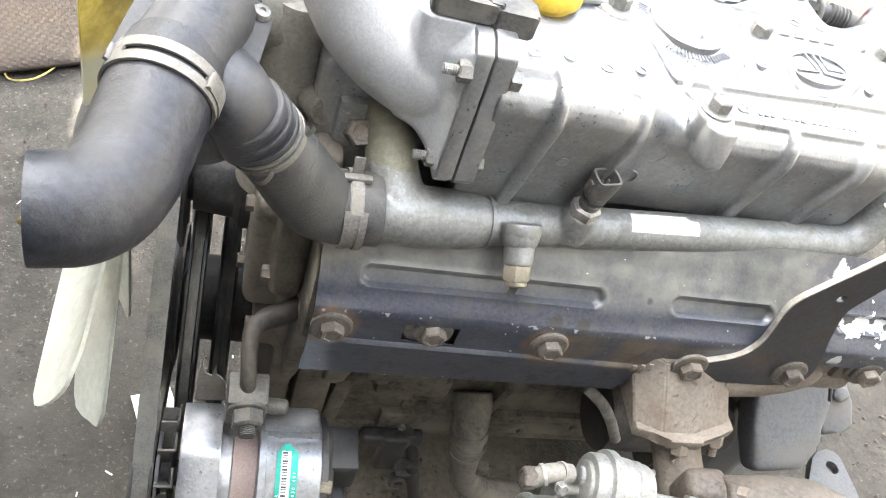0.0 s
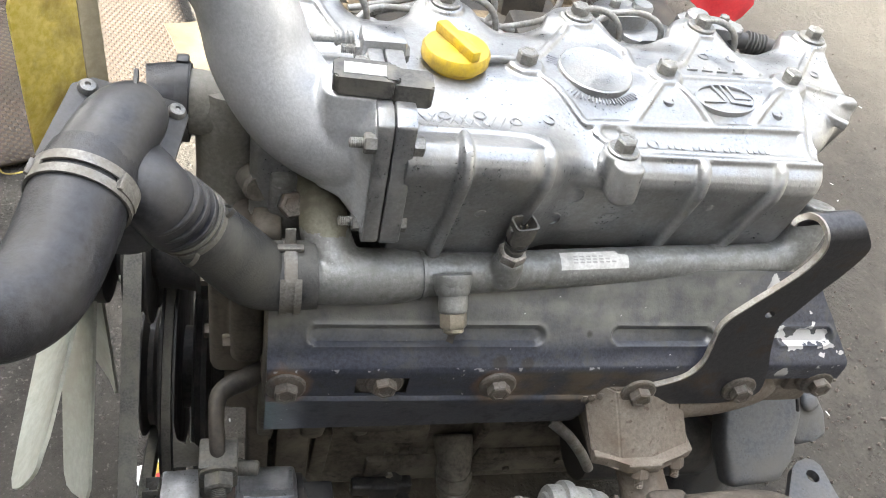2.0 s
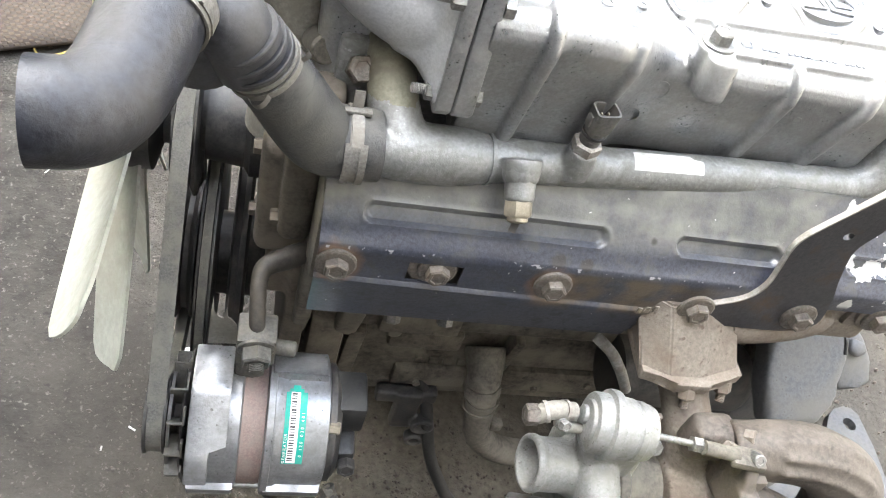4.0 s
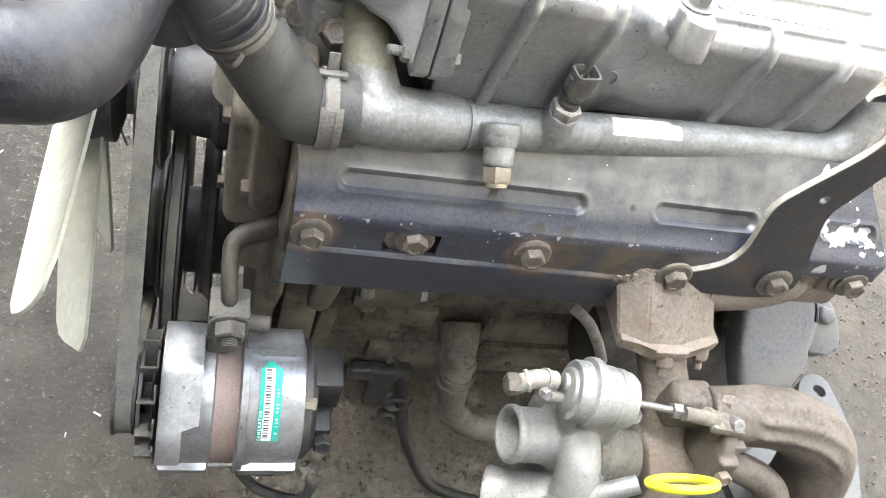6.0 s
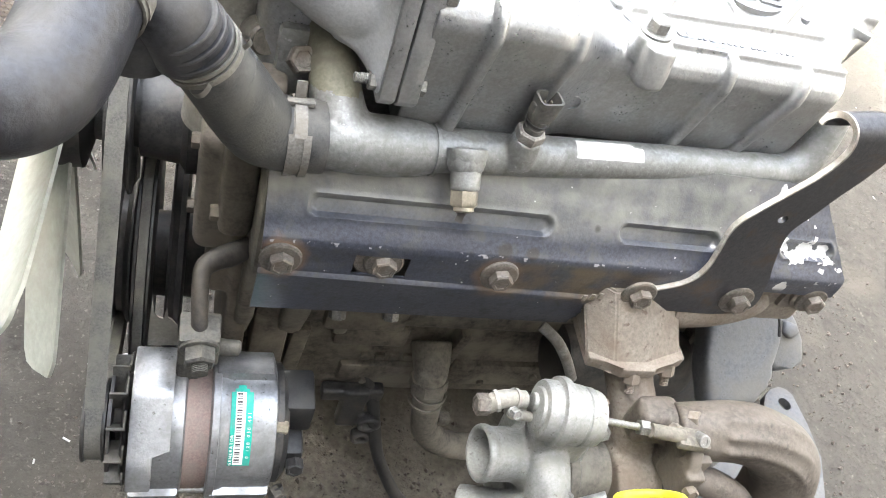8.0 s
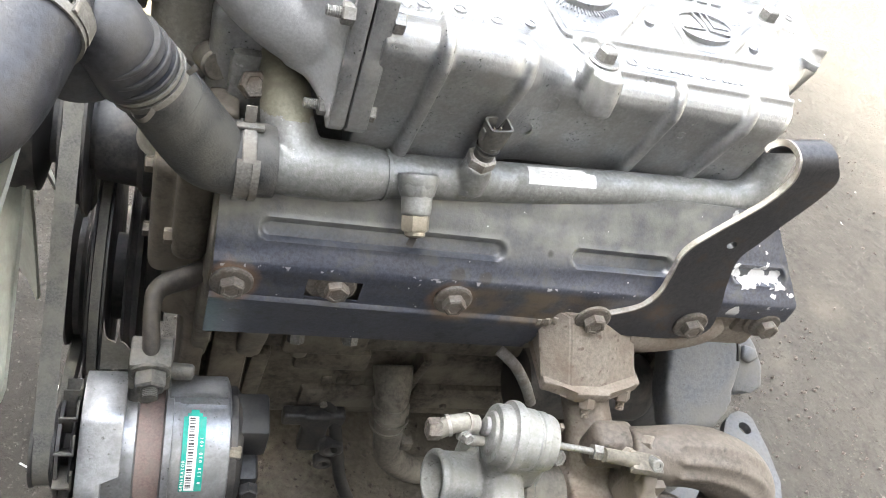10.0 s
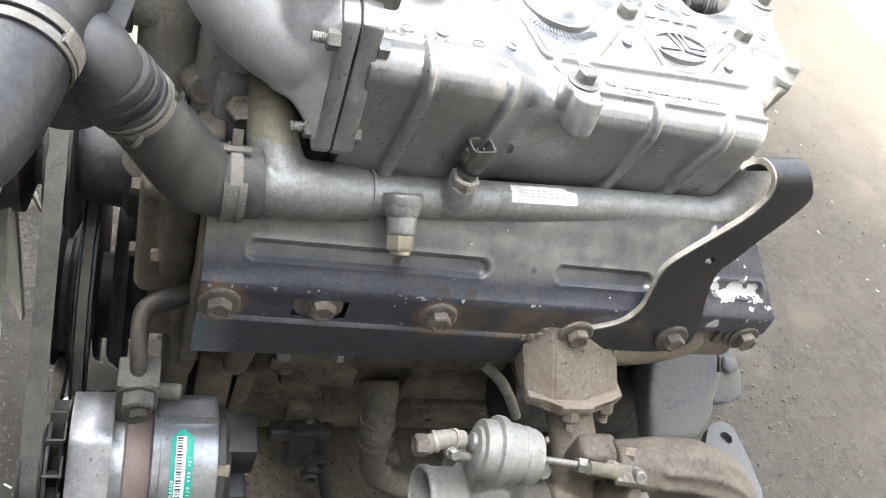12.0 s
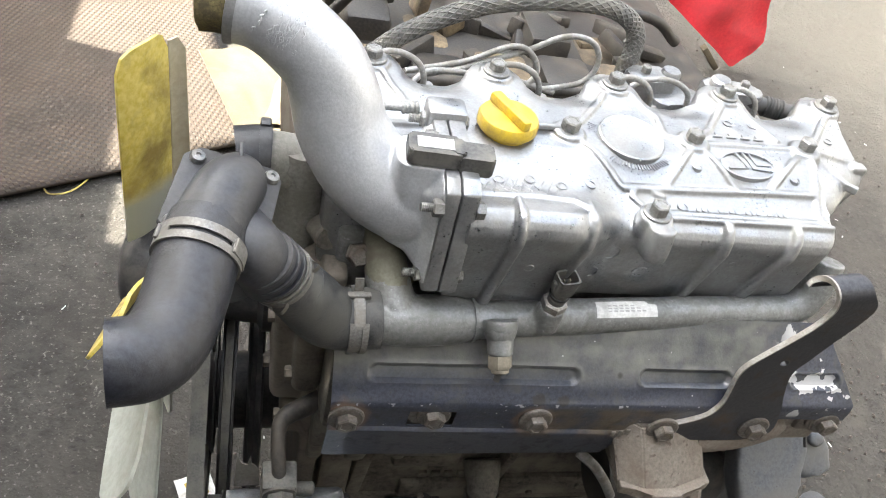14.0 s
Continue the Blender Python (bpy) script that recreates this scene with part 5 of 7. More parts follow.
def build_shield():
    """Pressed heat shield: slope, bolt face, crease and lip, with long pressed beads, a cut-out and a slanted rear end."""
    steps = [40, 3, 2, 12, 3, 3, 3, 10]
    beads = ((0.035, 0.2427), (0.3080, 0.408), (0.478, 0.535))
    xs = np.linspace(0.002, 0.557, 300)
    bm = bmesh.new()
    V, tops = [], []
    for x in xs:
        yf, zb = 0.007 - 0.02 * x, 0.577 + 0.018 * x
        prof = [(yf + 0.057, zb + 0.073), (yf + 0.0036, zb + 0.0044), (yf + 0.0012, zb + 0.0012), (yf, zb - 0.0038), (yf + 0.0003, 0.5455), (yf + 0.0008, 0.5410), (yf - 0.0022, 0.5375), (yf - 0.0020, 0.5335), (yf + 0.0055, 0.482 + 0.03 * x)]
        pts = []
        for (a, b), n in zip(zip(prof, prof[1:]), steps):
            pts += [(a[0] + (b[0] - a[0]) * k / n, a[1] + (b[1] - a[1]) * k / n) for k in range(n)]
        pts.append(prof[-1])
        out = Vector((0, -0.786, 0.618))
        row = []
        for j, (y, z) in enumerate(pts):
            up = max(0.0, 1 - j / 40)
            p = Vector((x - max(0.0, (x - 0.45) / 0.107) * 0.045 * up, y, z))
            if j < 40:
                v = 0.0870 * up
                for a, b in beads:
                    d = float(near_line(np.array([p.x]), np.array([v]), (a + 0.0075, 0.0250, b - 0.0075, 0.0250))[0])
                    r = 0.0072
                    p = p - out * 0.0046 * float(1 - step(r - 0.0022, r + 0.0018, np.array([d]))[0]) + out * 0.0010 * math.exp(-((d - r - 0.0028) / 0.0018) ** 2)
            p += Vector((0, -1, 0.6)) * 0.0012 * noise.noise(Vector((x * 9, j * 0.12, 0)))
            row.append(bm.verts.new(p))
        V.append(row)
        tops.append(pts)
    for i in range(len(xs) - 1):
        for j in range(len(tops[0]) - 1):
            x, z = (xs[i] + xs[i + 1]) / 2, (tops[i][j][1] + tops[i][j + 1][1]) / 2
            if 0.0785 < x < 0.1250 and 0.5440 < z < 0.5675:
                continue
            if z < 0.5385 and x > 0.299 + 0.30 * (z - 0.49):
                continue
            if z < 0.5675 and x > 0.466:
                continue
            bm.faces.new((V[i][j], V[i + 1][j], V[i + 1][j + 1], V[i][j + 1]))
    bmesh.ops.delete(bm, geom=[v for v in bm.verts if not v.link_faces], context="VERTS")
    bmesh.ops.recalc_face_normals(bm, faces=bm.faces)
    bmesh.ops.solidify(bm, geom=list(bm.faces), thickness=0.0016)
    sh = part("heat_shield", bm, SHIELD, engine, "chipped blue-black pressed steel heat shield bolted along the head", angle=45)
    bolt(sh, (0.0182, 0.0052, 0.5575), (0, -1, 0), 0.0185, 0.0085, 0.0172, BOLT_BROWN)
    bolt(sh, (0.1035, 0.0085, 0.5575), (0, -1, 0), 0.0185, 0.0085, 0.0172, BOLT_BROWN)
    bolt(sh, (0.2060, 0.0015, 0.5595), (0, -1, 0), 0.0185, 0.0085, 0.0172, BOLT_BROWN)
    bolt(sh, (0.5400, -0.0015, 0.5590), (0, -1, 0), 0.0185, 0.0085, 0.0165, BOLT_BROWN)
    bm = bmesh.new()
    lathe(bm, [(0.0185, 0.0), (0.0185, 0.003), (0.010, 0.003)], (0.0965, 0.0115, 0.5585), (0, -1, 0), 26)
    part("loose_washer", bm, BOLT_BROWN, sh)
    # dusty ear of the manifold behind the last bolt
    bm = bmesh.new()
    lathe(bm, [(0.022, -0.02), (0.020, 0.010), (0.018, 0.0115), (0.0, 0.0115)], (0.5400, 0.0110, 0.5590), (0, -1, 0), 28)
    block(bm, (0.515, 0.004, 0.535), (0.560, 0.030, 0.566), 0.006)
    part("bolt_ear", bm, RUST, sh)
    return sh


def build_bracket():
    """Thick bent strap: a wide foot under two bolts, a narrowing arm and a curled eye."""
    inner = [(0.3265, -0.003, 0.5465), (0.3360, -0.003, 0.5570), (0.361, -0.003, 0.5628), (0.385, -0.003, 0.5750), (0.3945, -0.003, 0.594), (0.3925, -0.003, 0.620), (0.3885, -0.0035, 0.643), (0.3905, -0.004, 0.659), (0.4020, -0.005, 0.680), (0.4165, -0.0065, 0.704), (0.4275, -0.0075, 0.725), (0.4315, -0.009, 0.7475), (0.4260, -0.0085, 0.7645), (0.4225, 0.001, 0.7705), (0.4175, 0.009, 0.7690), (0.4130, 0.013, 0.7615), (0.4115, 0.0130, 0.7555)]
    outer = [(0.3300, -0.003, 0.5370), (0.3480, -0.003, 0.5315), (0.374, -0.003, 0.5335), (0.450, -0.003, 0.5335), (0.4760, -0.003, 0.548), (0.4690, -0.003, 0.584), (0.4560, -0.0035, 0.6146), (0.4450, -0.004, 0.650), (0.4515, -0.005, 0.675), (0.4590, -0.0065, 0.702), (0.4680, -0.0075, 0.727), (0.4715, -0.009, 0.753), (0.4595, -0.0085, 0.7700), (0.4550, 0.001, 0.7755), (0.4510, 0.009, 0.7740), (0.4480, 0.013, 0.7665), (0.4470, 0.0130, 0.7605)]
    e = [Vector(p) for p in smooth_path(inner, 6)]
    w = [Vector(p) for p in smooth_path(outer, 6)]
    body, rim = [], []
    for i, (a, b) in enumerate(zip(e, w)):
        run = e[min(i + 1, len(e) - 1)] + w[min(i + 1, len(e) - 1)] - e[max(i - 1, 0)] - w[max(i - 1, 0)]
        side = (b - a).normalized()
        n = side.cross(run).normalized() * 0.0026
        mid = (a + b) / 2
        body.append([a + n, mid + n, b + n, b - n, mid - n, a - n])
        rim.append([a - side * 0.0006 + n * 1.05, a + side * 0.0012 + n * 1.05, a + side * 0.0012 - n * 1.05, a - side * 0.0006 - n * 1.05])
    bm = bmesh.new()
    grid(bm, body, close_v=True, caps=True)
    br = part("lifting_bracket", bm, STRAP, engine, "worn black bent steel lifting bracket with curled eye")
    # small hole through the arm
    bm = bmesh.new()
    lathe(bm, [(0.0046, -0.02), (0.0046, 0.02)], (0.4265, -0.0045, 0.6680), (0, 1, 0), 24)
    drill = part("drill", bm, STRAP, engine)
    cut = br.modifiers.new("hole", "BOOLEAN")
    cut.operation, cut.object, cut.solver = "DIFFERENCE", drill, "EXACT"
    br.data = bpy.data.meshes.new_from_object(br.evaluated_get(bpy.context.evaluated_depsgraph_get()))
    br.modifiers.clear()
    br.data.shade_smooth()
    br.data.set_sharp_from_angle(angle=radians(30))
    bpy.data.objects.remove(drill)
    bm = bmesh.new()
    grid(bm, rim, close_v=True, caps=True)
    part("worn_edge", bm, STEEL_WORN, br, "bare worn steel cut edge")
    bolt(br, (0.3440, -0.0062, 0.5555), (0, -1, 0), 0.0185, 0.0085, 0.0172, BOLT_BROWN)
    bolt(br, (0.4500, -0.0062, 0.5575), (0, -1, 0), 0.0185, 0.0085, 0.0172, BOLT_BROWN)
    return br


def build_block():
    bm = bmesh.new()
    block(bm, (0.000, 0.030, 0.500), (0.552, 0.330, 0.604), 0.006)
    head = part("cylinder_head", bm, IRON, engine, "dusty grey cast iron cylinder head")
    bm = bmesh.new()
    block(bm, (0.000, 0.105, 0.602), (0.487, 0.330, 0.705), 0.006)
    part("head_deck", bm, SILVER_DIRTY, head, "dusty silver-painted upper head casting")
    bm = bmesh.new()
    block(bm, (0.012, 0.105, 0.335), (0.556, 0.335, 0.550), 0.008)
    block(bm, (0.012, 0.125, 0.196), (0.556, 0.355, 0.345), 0.010)
    blk = part("engine_block", bm, BLOCK_IRON, engine, "dusty brown-grey cast iron engine block")
    # panels, ribs and bosses on the block's side
    for lo, hi in (((0.115, 0.112, 0.285), (0.205, 0.135, 0.318)), ((0.135, 0.116, 0.200), (0.232, 0.135, 0.240)), ((0.275, 0.116, 0.202), (0.43, 0.135, 0.248)), ((0.02, 0.10, 0.20), (0.06, 0.13, 0.52)), ((0.012, 0.124, 0.176), (0.556, 0.15, 0.206)), ((0.094, 0.095, 0.338), (0.188, 0.112, 0.380))):
        bm = bmesh.new()
        block(bm, lo, hi, 0.006)
        part("side_panel", bm, BLOCK_IRON, blk)
    for x0, x1 in ((0.262, 0.275), (0.065, 0.085)):
        bm = bmesh.new()
        prism(bm, [(0.10, 0.33), (0.135, 0.33), (0.135, 0.20), (0.125, 0.20)], x1 - x0, Matrix(((0, 0, 1, x0), (1, 0, 0, 0), (0, 1, 0, 0), (0, 0, 0, 1))), 0.003)
        part("stiffening_rib", bm, BLOCK_IRON, blk)
    bm = bmesh.new()
    for k in range(4):
        block(bm, (0.158 + 0.018 * k, 0.121, 0.2455), (0.170 + 0.018 * k, 0.1265, 0.2575), 0.001)
    tagged(part("cast_lettering", bm, BLOCK_IRON, blk), kind="stuff")
    for x, z in ((0.168, 0.210), (0.325, 0.212), (0.395, 0.228)):
        bolt(blk, (x, 0.116, z), (0, -1, 0), 0.009, 0.004, 0, IRON, "core_plug")
    for x, y, z in ((0.104, 0.093, 0.379), (0.162, 0.093, 0.381)):
        bolt(blk, (x, y, z), (0, -0.6, -0.8), 0.016, 0.010, 0.0, STEEL)
    # swelling webs with deep pockets between them, under the shield's front half
    bm = bmesh.new()
    for x0, x1, y in ((-0.002, 0.016, 0.058), (0.046, 0.074, 0.064), (0.108, 0.126, 0.082)):
        prism(bm, [(0.12, 0.505), (y, 0.505), (y, 0.455), (y + 0.016, 0.38), (0.105, 0.315), (0.12, 0.315)], x1 - x0, Matrix(((0, 0, 1, x0), (1, 0, 0, 0), (0, 1, 0, 0), (0, 0, 0, 1))), 0)
    block(bm, (-0.002, 0.062, 0.480), (0.20, 0.12, 0.506), 0.004)
    cast(part("web_casting", bm, IRON, blk), 0.003, 12)
    # sump
    bm = bmesh.new()
    prism(bm, [(0.325, 0.0), (0.40, 0.0), (0.42, 0.05), (0.352, 0.205), (0.155, 0.205), (0.30, 0.04)], 0.50, Matrix(((0, 0, 1, 0.03), (1, 0, 0, 0), (0, 1, 0, 0), (0, 0, 0, 1))), 0.008)
    part("oil_sump", bm, BLACK, engine, "black pressed steel oil sump resting on the ground")
    # front plate and timing case
    bm = bmesh.new()
    block(bm, (-0.012, 0.085, 0.15), (0.012, 0.37, 0.665), 0.005)
    block(bm, (-0.030, 0.072, 0.50), (0.0, 0.30, 0.648), 0.008)
    block(bm, (-0.050, 0.095, 0.455), (-0.005, 0.30, 0.595), 0.010)
    block(bm, (-0.036, 0.090, 0.40), (-0.005, 0.15, 0.445), 0.006)
    case = cast(part("timing_case", bm, IRON_OILY, engine, "dusty cast iron timing case and pump mount"), 0.003, 6)
    for p in ((-0.050, 0.115, 0.575), (-0.036, 0.10, 0.425), (-0.030, 0.085, 0.52), (-0.050, 0.14, 0.47)):
        bolt(case, p, (-1, 0, 0), 0.013, 0.007, 0.0, IRON_OILY)
    bm = bmesh.new()
    lathe(bm, [(0.055, -0.002), (0.055, 0.012), (0.046, 0.018), (0.042, 0.055), (0.0, 0.055)], (-0.048, 0.215, 0.515), (-1, 0, 0), 36)
    part("water_pump", bm, BLACK, engine, "dark cast water pump nose")
    # head front face, silver overspray
    bm = bmesh.new()
    prism(bm, rounded(0.085, 0.075, 0.02), 0.035, pose(0.012, 0.185, 0.66, 0, -90, 0) @ pose(0, 0, 0, 0, 0, 0), 0.006)
    block(bm, (-0.016, 0.113, 0.632), (0.075, 0.17, 0.732), 0.014, 3)
    part("thermostat_mount", bm, SILVER, engine, "silver-painted casting at the head's front end")
    # rear plate and flywheel housing
    bm = bmesh.new()
    pl = [(0.092, 0.43), (0.100, 0.440), (0.40, 0.47), (0.42, 0.20), (0.35, 0.10), (0.12, 0.10), (0.100, 0.20), (0.092, 0.34)]
    prism(bm, pl, 0.012, Matrix(((0, 0, 1, 0.553), (1, 0, 0, 0), (0, 1, 0, 0), (0, 0, 0, 1))), 0.003)
    part("rear_plate", bm, IRON, engine)
    # flywheel housing: sloping cast side with a raised boss
    bm = bmesh.new()
    slope = Matrix(((1, 0, 0, 0.012), (0, 0.78, -0.62, 0.07), (0, 0.62, 0.78, 0.43), (0, 0, 0, 1)))
    side = [(0.5185, -0.003), (0.545, 0.008), (0.579, 0.0245), (0.595, 0.0295), (0.612, 0.026), (0.624, 0.005), (0.626, -0.020), (0.618, -0.046), (0.603, -0.070), (0.592, -0.100), (0.5215, -0.105), (0.5165, -0.053)]
    prism(bm, side, -0.034, slope, 0.010, 4)
    block(bm, (0.556, 0.075, 0.10), (0.66, 0.40, 0.46), 0.03)
    bell = cast(part("flywheel_housing", bm, ALLOY_GREY, engine, "dusty cast aluminium flywheel housing"), 0.003, 5)
    bm = bmesh.new()
    prism(bm, [(0.600, 0.010), (0.612, 0.026), (0.636, 0.020), (0.648, 0.004), (0.6585, -0.020), (0.659, -0.050), (0.640, -0.0545), (0.616, -0.060), (0.604, -0.045)], -0.030, slope @ Matrix.Translation((0, 0, -0.003)), 0.008, 4)
    prism(bm, [(0.622, 0.004), (0.640, 0.000), (0.646, -0.012), (0.630, -0.020), (0.620, -0.012)], 0.010, slope @ Matrix.Translation((0, 0, -0.004)), 0.005, 3)
    part("housing_lug", bm, ALLOY_GREY, bell)
    bm = bmesh.new()
    tube(bm, [slope @ Vector((0.603, 0.012, 0.014)), slope @ Vector((0.601, 0.0, 0.020)), slope @ Vector((0.604, -0.016, 0.016))], 0.0022, 8)
    part("wire_end", bm, BLACK, bell)
    bm = bmesh.new()
    lathe(bm, [(0.045, 0.0), (0.045, 0.16), (0.04, 0.17), (0, 0.17)], (0.38, 0.085, 0.32), (1, 0, 0), 30)
    part("starter_motor", bm, BLACK, engine, "black starter motor body tucked behind the manifold")
    # lower coolant pipe
    bm = bmesh.new()
    lathe(bm, [(0.0260, 0.0), (0.0240, 0.020), (0.0215, 0.036), (0.0200, 0.045), (0, 0.045)], (0.240, 0.125, 0.286), (0.02, -0.8, -0.55), 28)
    tube(bm, [(0.238, 0.095, 0.272, 0.020), (0.242, 0.085, 0.245, 0.020), (0.248, 0.080, 0.208, 0.0185), (0.256, 0.078, 0.170, 0.0185), (0.272, 0.078, 0.138, 0.0185), (0.302, 0.078, 0.115, 0.0185), (0.350, 0.078, 0.105, 0.0185)], seg=26)
    low = cast(part("oil_return_pipe", bm, IRON, engine, "dusty bent pipe leaving the block's side"), 0.0022, 8)
    bm = bmesh.new()
    lathe(bm, [(0.0235, -0.010), (0.0238, -0.008), (0.0238, 0.006), (0.0225, 0.008), (0.0195, 0.009)], (0.2405, 0.0875, 0.2500), (0.10, -0.25, -1), 8)
    part("pipe_sleeve", bm, IRON, low, angle=20)
    for z in (0.238, 0.222):
        bm = bmesh.new()
        band(bm, (0.244, 0.083, z), (0.12, -0.1, -1), 0.0205, 0.004, 0.002, 30)
        part("pipe_ring", bm, IRON, low)
    bm = bmesh.new()
    block(bm, (0.266, 0.066, 0.182), (0.282, 0.080, 0.199), 0.003)
    part("pipe_lug", bm, IRON, low)


def fan_blade(angle, length=0.222):
    """One wide twisted blade; its root at the hub, its tip squared off."""
    bm = bmesh.new()
    P = []
    for i in range(15):
        t = i / 14
        r = 0.062 + length * t
        half = (0.029 + 0.007 * t) * (1 - 0.22 * max(0, (t - 0.90) / 0.10) ** 2)
        tw = radians(48 + 13 * t)
        row = []
        for j in range(7):
            s = -1 + j / 3
            tang = s * half * math.sin(tw) + 0.012 * t
            ax = -s * half * math.cos(tw) + 0.004 * (1 - s * s)
            r2 = r - (0.001 * s + 0.006 * s ** 4) * max(0.0, (t - 0.70) / 0.30) ** 1.5
            a = radians(angle)
            y = r2 * math.cos(a) - tang * math.sin(a)
            z = r2 * math.sin(a) + tang * math.cos(a)
            row.append(Vector((-0.182 + ax, 0.222 + y, 0.518 + z)))
        P.append(row)
    grid(bm, P)
    bmesh.ops.recalc_face_normals(bm, faces=bm.faces)
    bmesh.ops.solidify(bm, geom=list(bm.faces), thickness=0.003)
    return bm


def build_fan():
    bm = bmesh.new()
    lathe(bm, [(0.0, -0.030), (0.030, -0.030), (0.050, -0.024), (0.062, -0.012), (0.066, 0.010), (0.066, 0.030), (0.045, 0.036), (0.030, 0.040), (0.028, 0.075), (0, 0.075)], (-0.182, 0.222, 0.518), (1, 0, 0), 40)
    fan = part("cooling_fan", bm, BLACK, engine, "plastic cooling fan with pale and yellowed blades")
    for k, a in enumerate(FAN_ANGLES):
        stained = k in (0, 1)
        part("fan_blade", fan_blade(a, 0.222 if stained else 0.207), (BLADE_STAINED if k == 0 else NYLON_YELLOW) if stained else NYLON, fan, "oil-stained yellow nylon fan blade" if stained else "pale dusty nylon fan blade")
    # turned-over trailing flange of the stained upper blade
    bm = bmesh.new()
    P = []
    for i in range(9):
        t = i / 8
        z = 0.600 + 0.185 * t
        y = 0.252 + 0.012 * t
        P.append([Vector((-0.160 - 0.003 * t, y, z)), Vector((-0.151 - 0.004 * t, y + 0.008, z + 0.001)), Vector((-0.143 - 0.004 * t, y + 0.012 - 0.004 * t, z - 0.010 * t))])
    grid(bm, P)
    bmesh.ops.recalc_face_normals(bm, faces=bm.faces)
    bmesh.ops.solidify(bm, geom=list(bm.faces), thickness=0.0025)
    part("blade_flange", bm, NYLON_TAN, fan, "brown-stained turned-over edge of a blade")
    return fan


FAN_ANGLES = (86, 140, 178, 226, 272, 305, 342)


def v_belt(bm, wheels, x, width, thick):
    """A closed belt round wheels of (y, z, radius), listed so that it turns round them all."""
    loop = []
    n = len(wheels)
    for i in range(n):
        (y0, z0, r0), (y1, z1, r1), (y2, z2, r2) = wheels[i - 1], wheels[i], wheels[(i + 1) % n]

        def touch(ya, za, ra, yb, zb, rb):
            d = math.hypot(yb - ya, zb - za)
            base = math.atan2(zb - za, yb - ya)
            return base - math.pi / 2 + math.asin(max(-1, min(1, (rb - ra) / d)))

        a0 = touch(y0, z0, r0, y1, z1, r1)
        a1 = touch(y1, z1, r1, y2, z2, r2)
        while a1 < a0:
            a1 += 2 * math.pi
        for k in range(13):
            a = a0 + (a1 - a0) * k / 12
            loop.append((y1, z1, r1, a))
    rows = []
    for y, z, r, a in loop:
        c, s = math.cos(a), math.sin(a)
        rows.append([Vector((x + u, y + (r + v) * c, z + (r + v) * s)) for u, v in ((-width / 2, 0), (width / 2, 0), (width * 0.32, -thick), (-width * 0.32, -thick))])
    grid(bm, rows, close_u=True, close_v=True)


def pulley(bm, x, y, z, r, w, bore=0.03):
    lathe(bm, [(bore, -w / 2), (r - 0.012, -w / 2), (r + 0.002, -w / 2), (r + 0.002, -w / 2 + 0.0025), (r - 0.010, -0.003), (r - 0.010, 0.003), (r + 0.002, w / 2 - 0.0025), (r + 0.002, w / 2), (r - 0.012, w / 2), (bore, w / 2)], (x, y, z), (1, 0, 0), 48)


def build_drive():
    wheels = [(-0.018, 0.340, 0.036), (0.225, 0.300, 0.085), (0.218, 0.512, 0.082)]
    bm = bmesh.new()
    pulley(bm, -0.120, 0.218, 0.512, 0.078, 0.022)
    lathe(bm, [(0.03, -0.03), (0.034, 0.02), (0, 0.02)], (-0.120, 0.218, 0.512), (1, 0, 0), 30)
    part("pump_pulley", bm, BLACK, engine, "black steel water pump pulley")
    bm = bmesh.new()
    pulley(bm, -0.120, 0.225, 0.300, 0.081, 0.022)
    pulley(bm, -0.094, 0.222, 0.305, 0.152, 0.016, 0.05)
    lathe(bm, [(0.05, -0.075), (0.05, 0.0), (0.05, 0.03), (0, 0.03)], (-0.06, 0.222, 0.303), (1, 0, 0), 30)
    crank = part("crank_pulley", bm, BLACK, engine, "black crankshaft pulley and damper")
    bm = bmesh.new()
    lathe(bm, [(0.05, -0.009), (0.128, -0.009), (0.134, -0.006), (0.126, 0.0), (0.134, 0.006), (0.128, 0.009), (0.05, 0.009)], (-0.062, 0.226, 0.300), (1, 0, 0), 56)
    part("damper_ring", bm, BLACK, crank)
    bm = bmesh.new()
    lathe(bm, [(0.140, -0.004), (0.157, -0.0045), (0.157, 0.0045), (0.140, 0.004)], (-0.094, 0.222, 0.305), (1, 0, 0), 64)
    part("ring_belt", bm, BELT, crank, "worn grey drive belt on the large pulley")
    bm = bmesh.new()
    v_belt(bm, wheels, -0.120, 0.0165, 0.009)
    part("fan_belt", bm, BELT, engine, "worn grey rubber fan belt")
    # upright stay that bends over to the timing case at its top
    bm = bmesh.new()
    tube(bm, [(-0.0378, -0.002, 0.460, 0.0072), (-0.0392, 0.012, 0.476, 0.0072), (-0.0402, 0.028, 0.488, 0.0074), (-0.0385, 0.042, 0.493, 0.0084), (-0.030, 0.052, 0.494, 0.0098), (-0.014, 0.062, 0.493, 0.0108), (0.002, 0.074, 0.492, 0.0095)], seg=18)
    part("adjuster_arm", bm, DARK_IRON, engine, "dusty alternator adjuster stay")


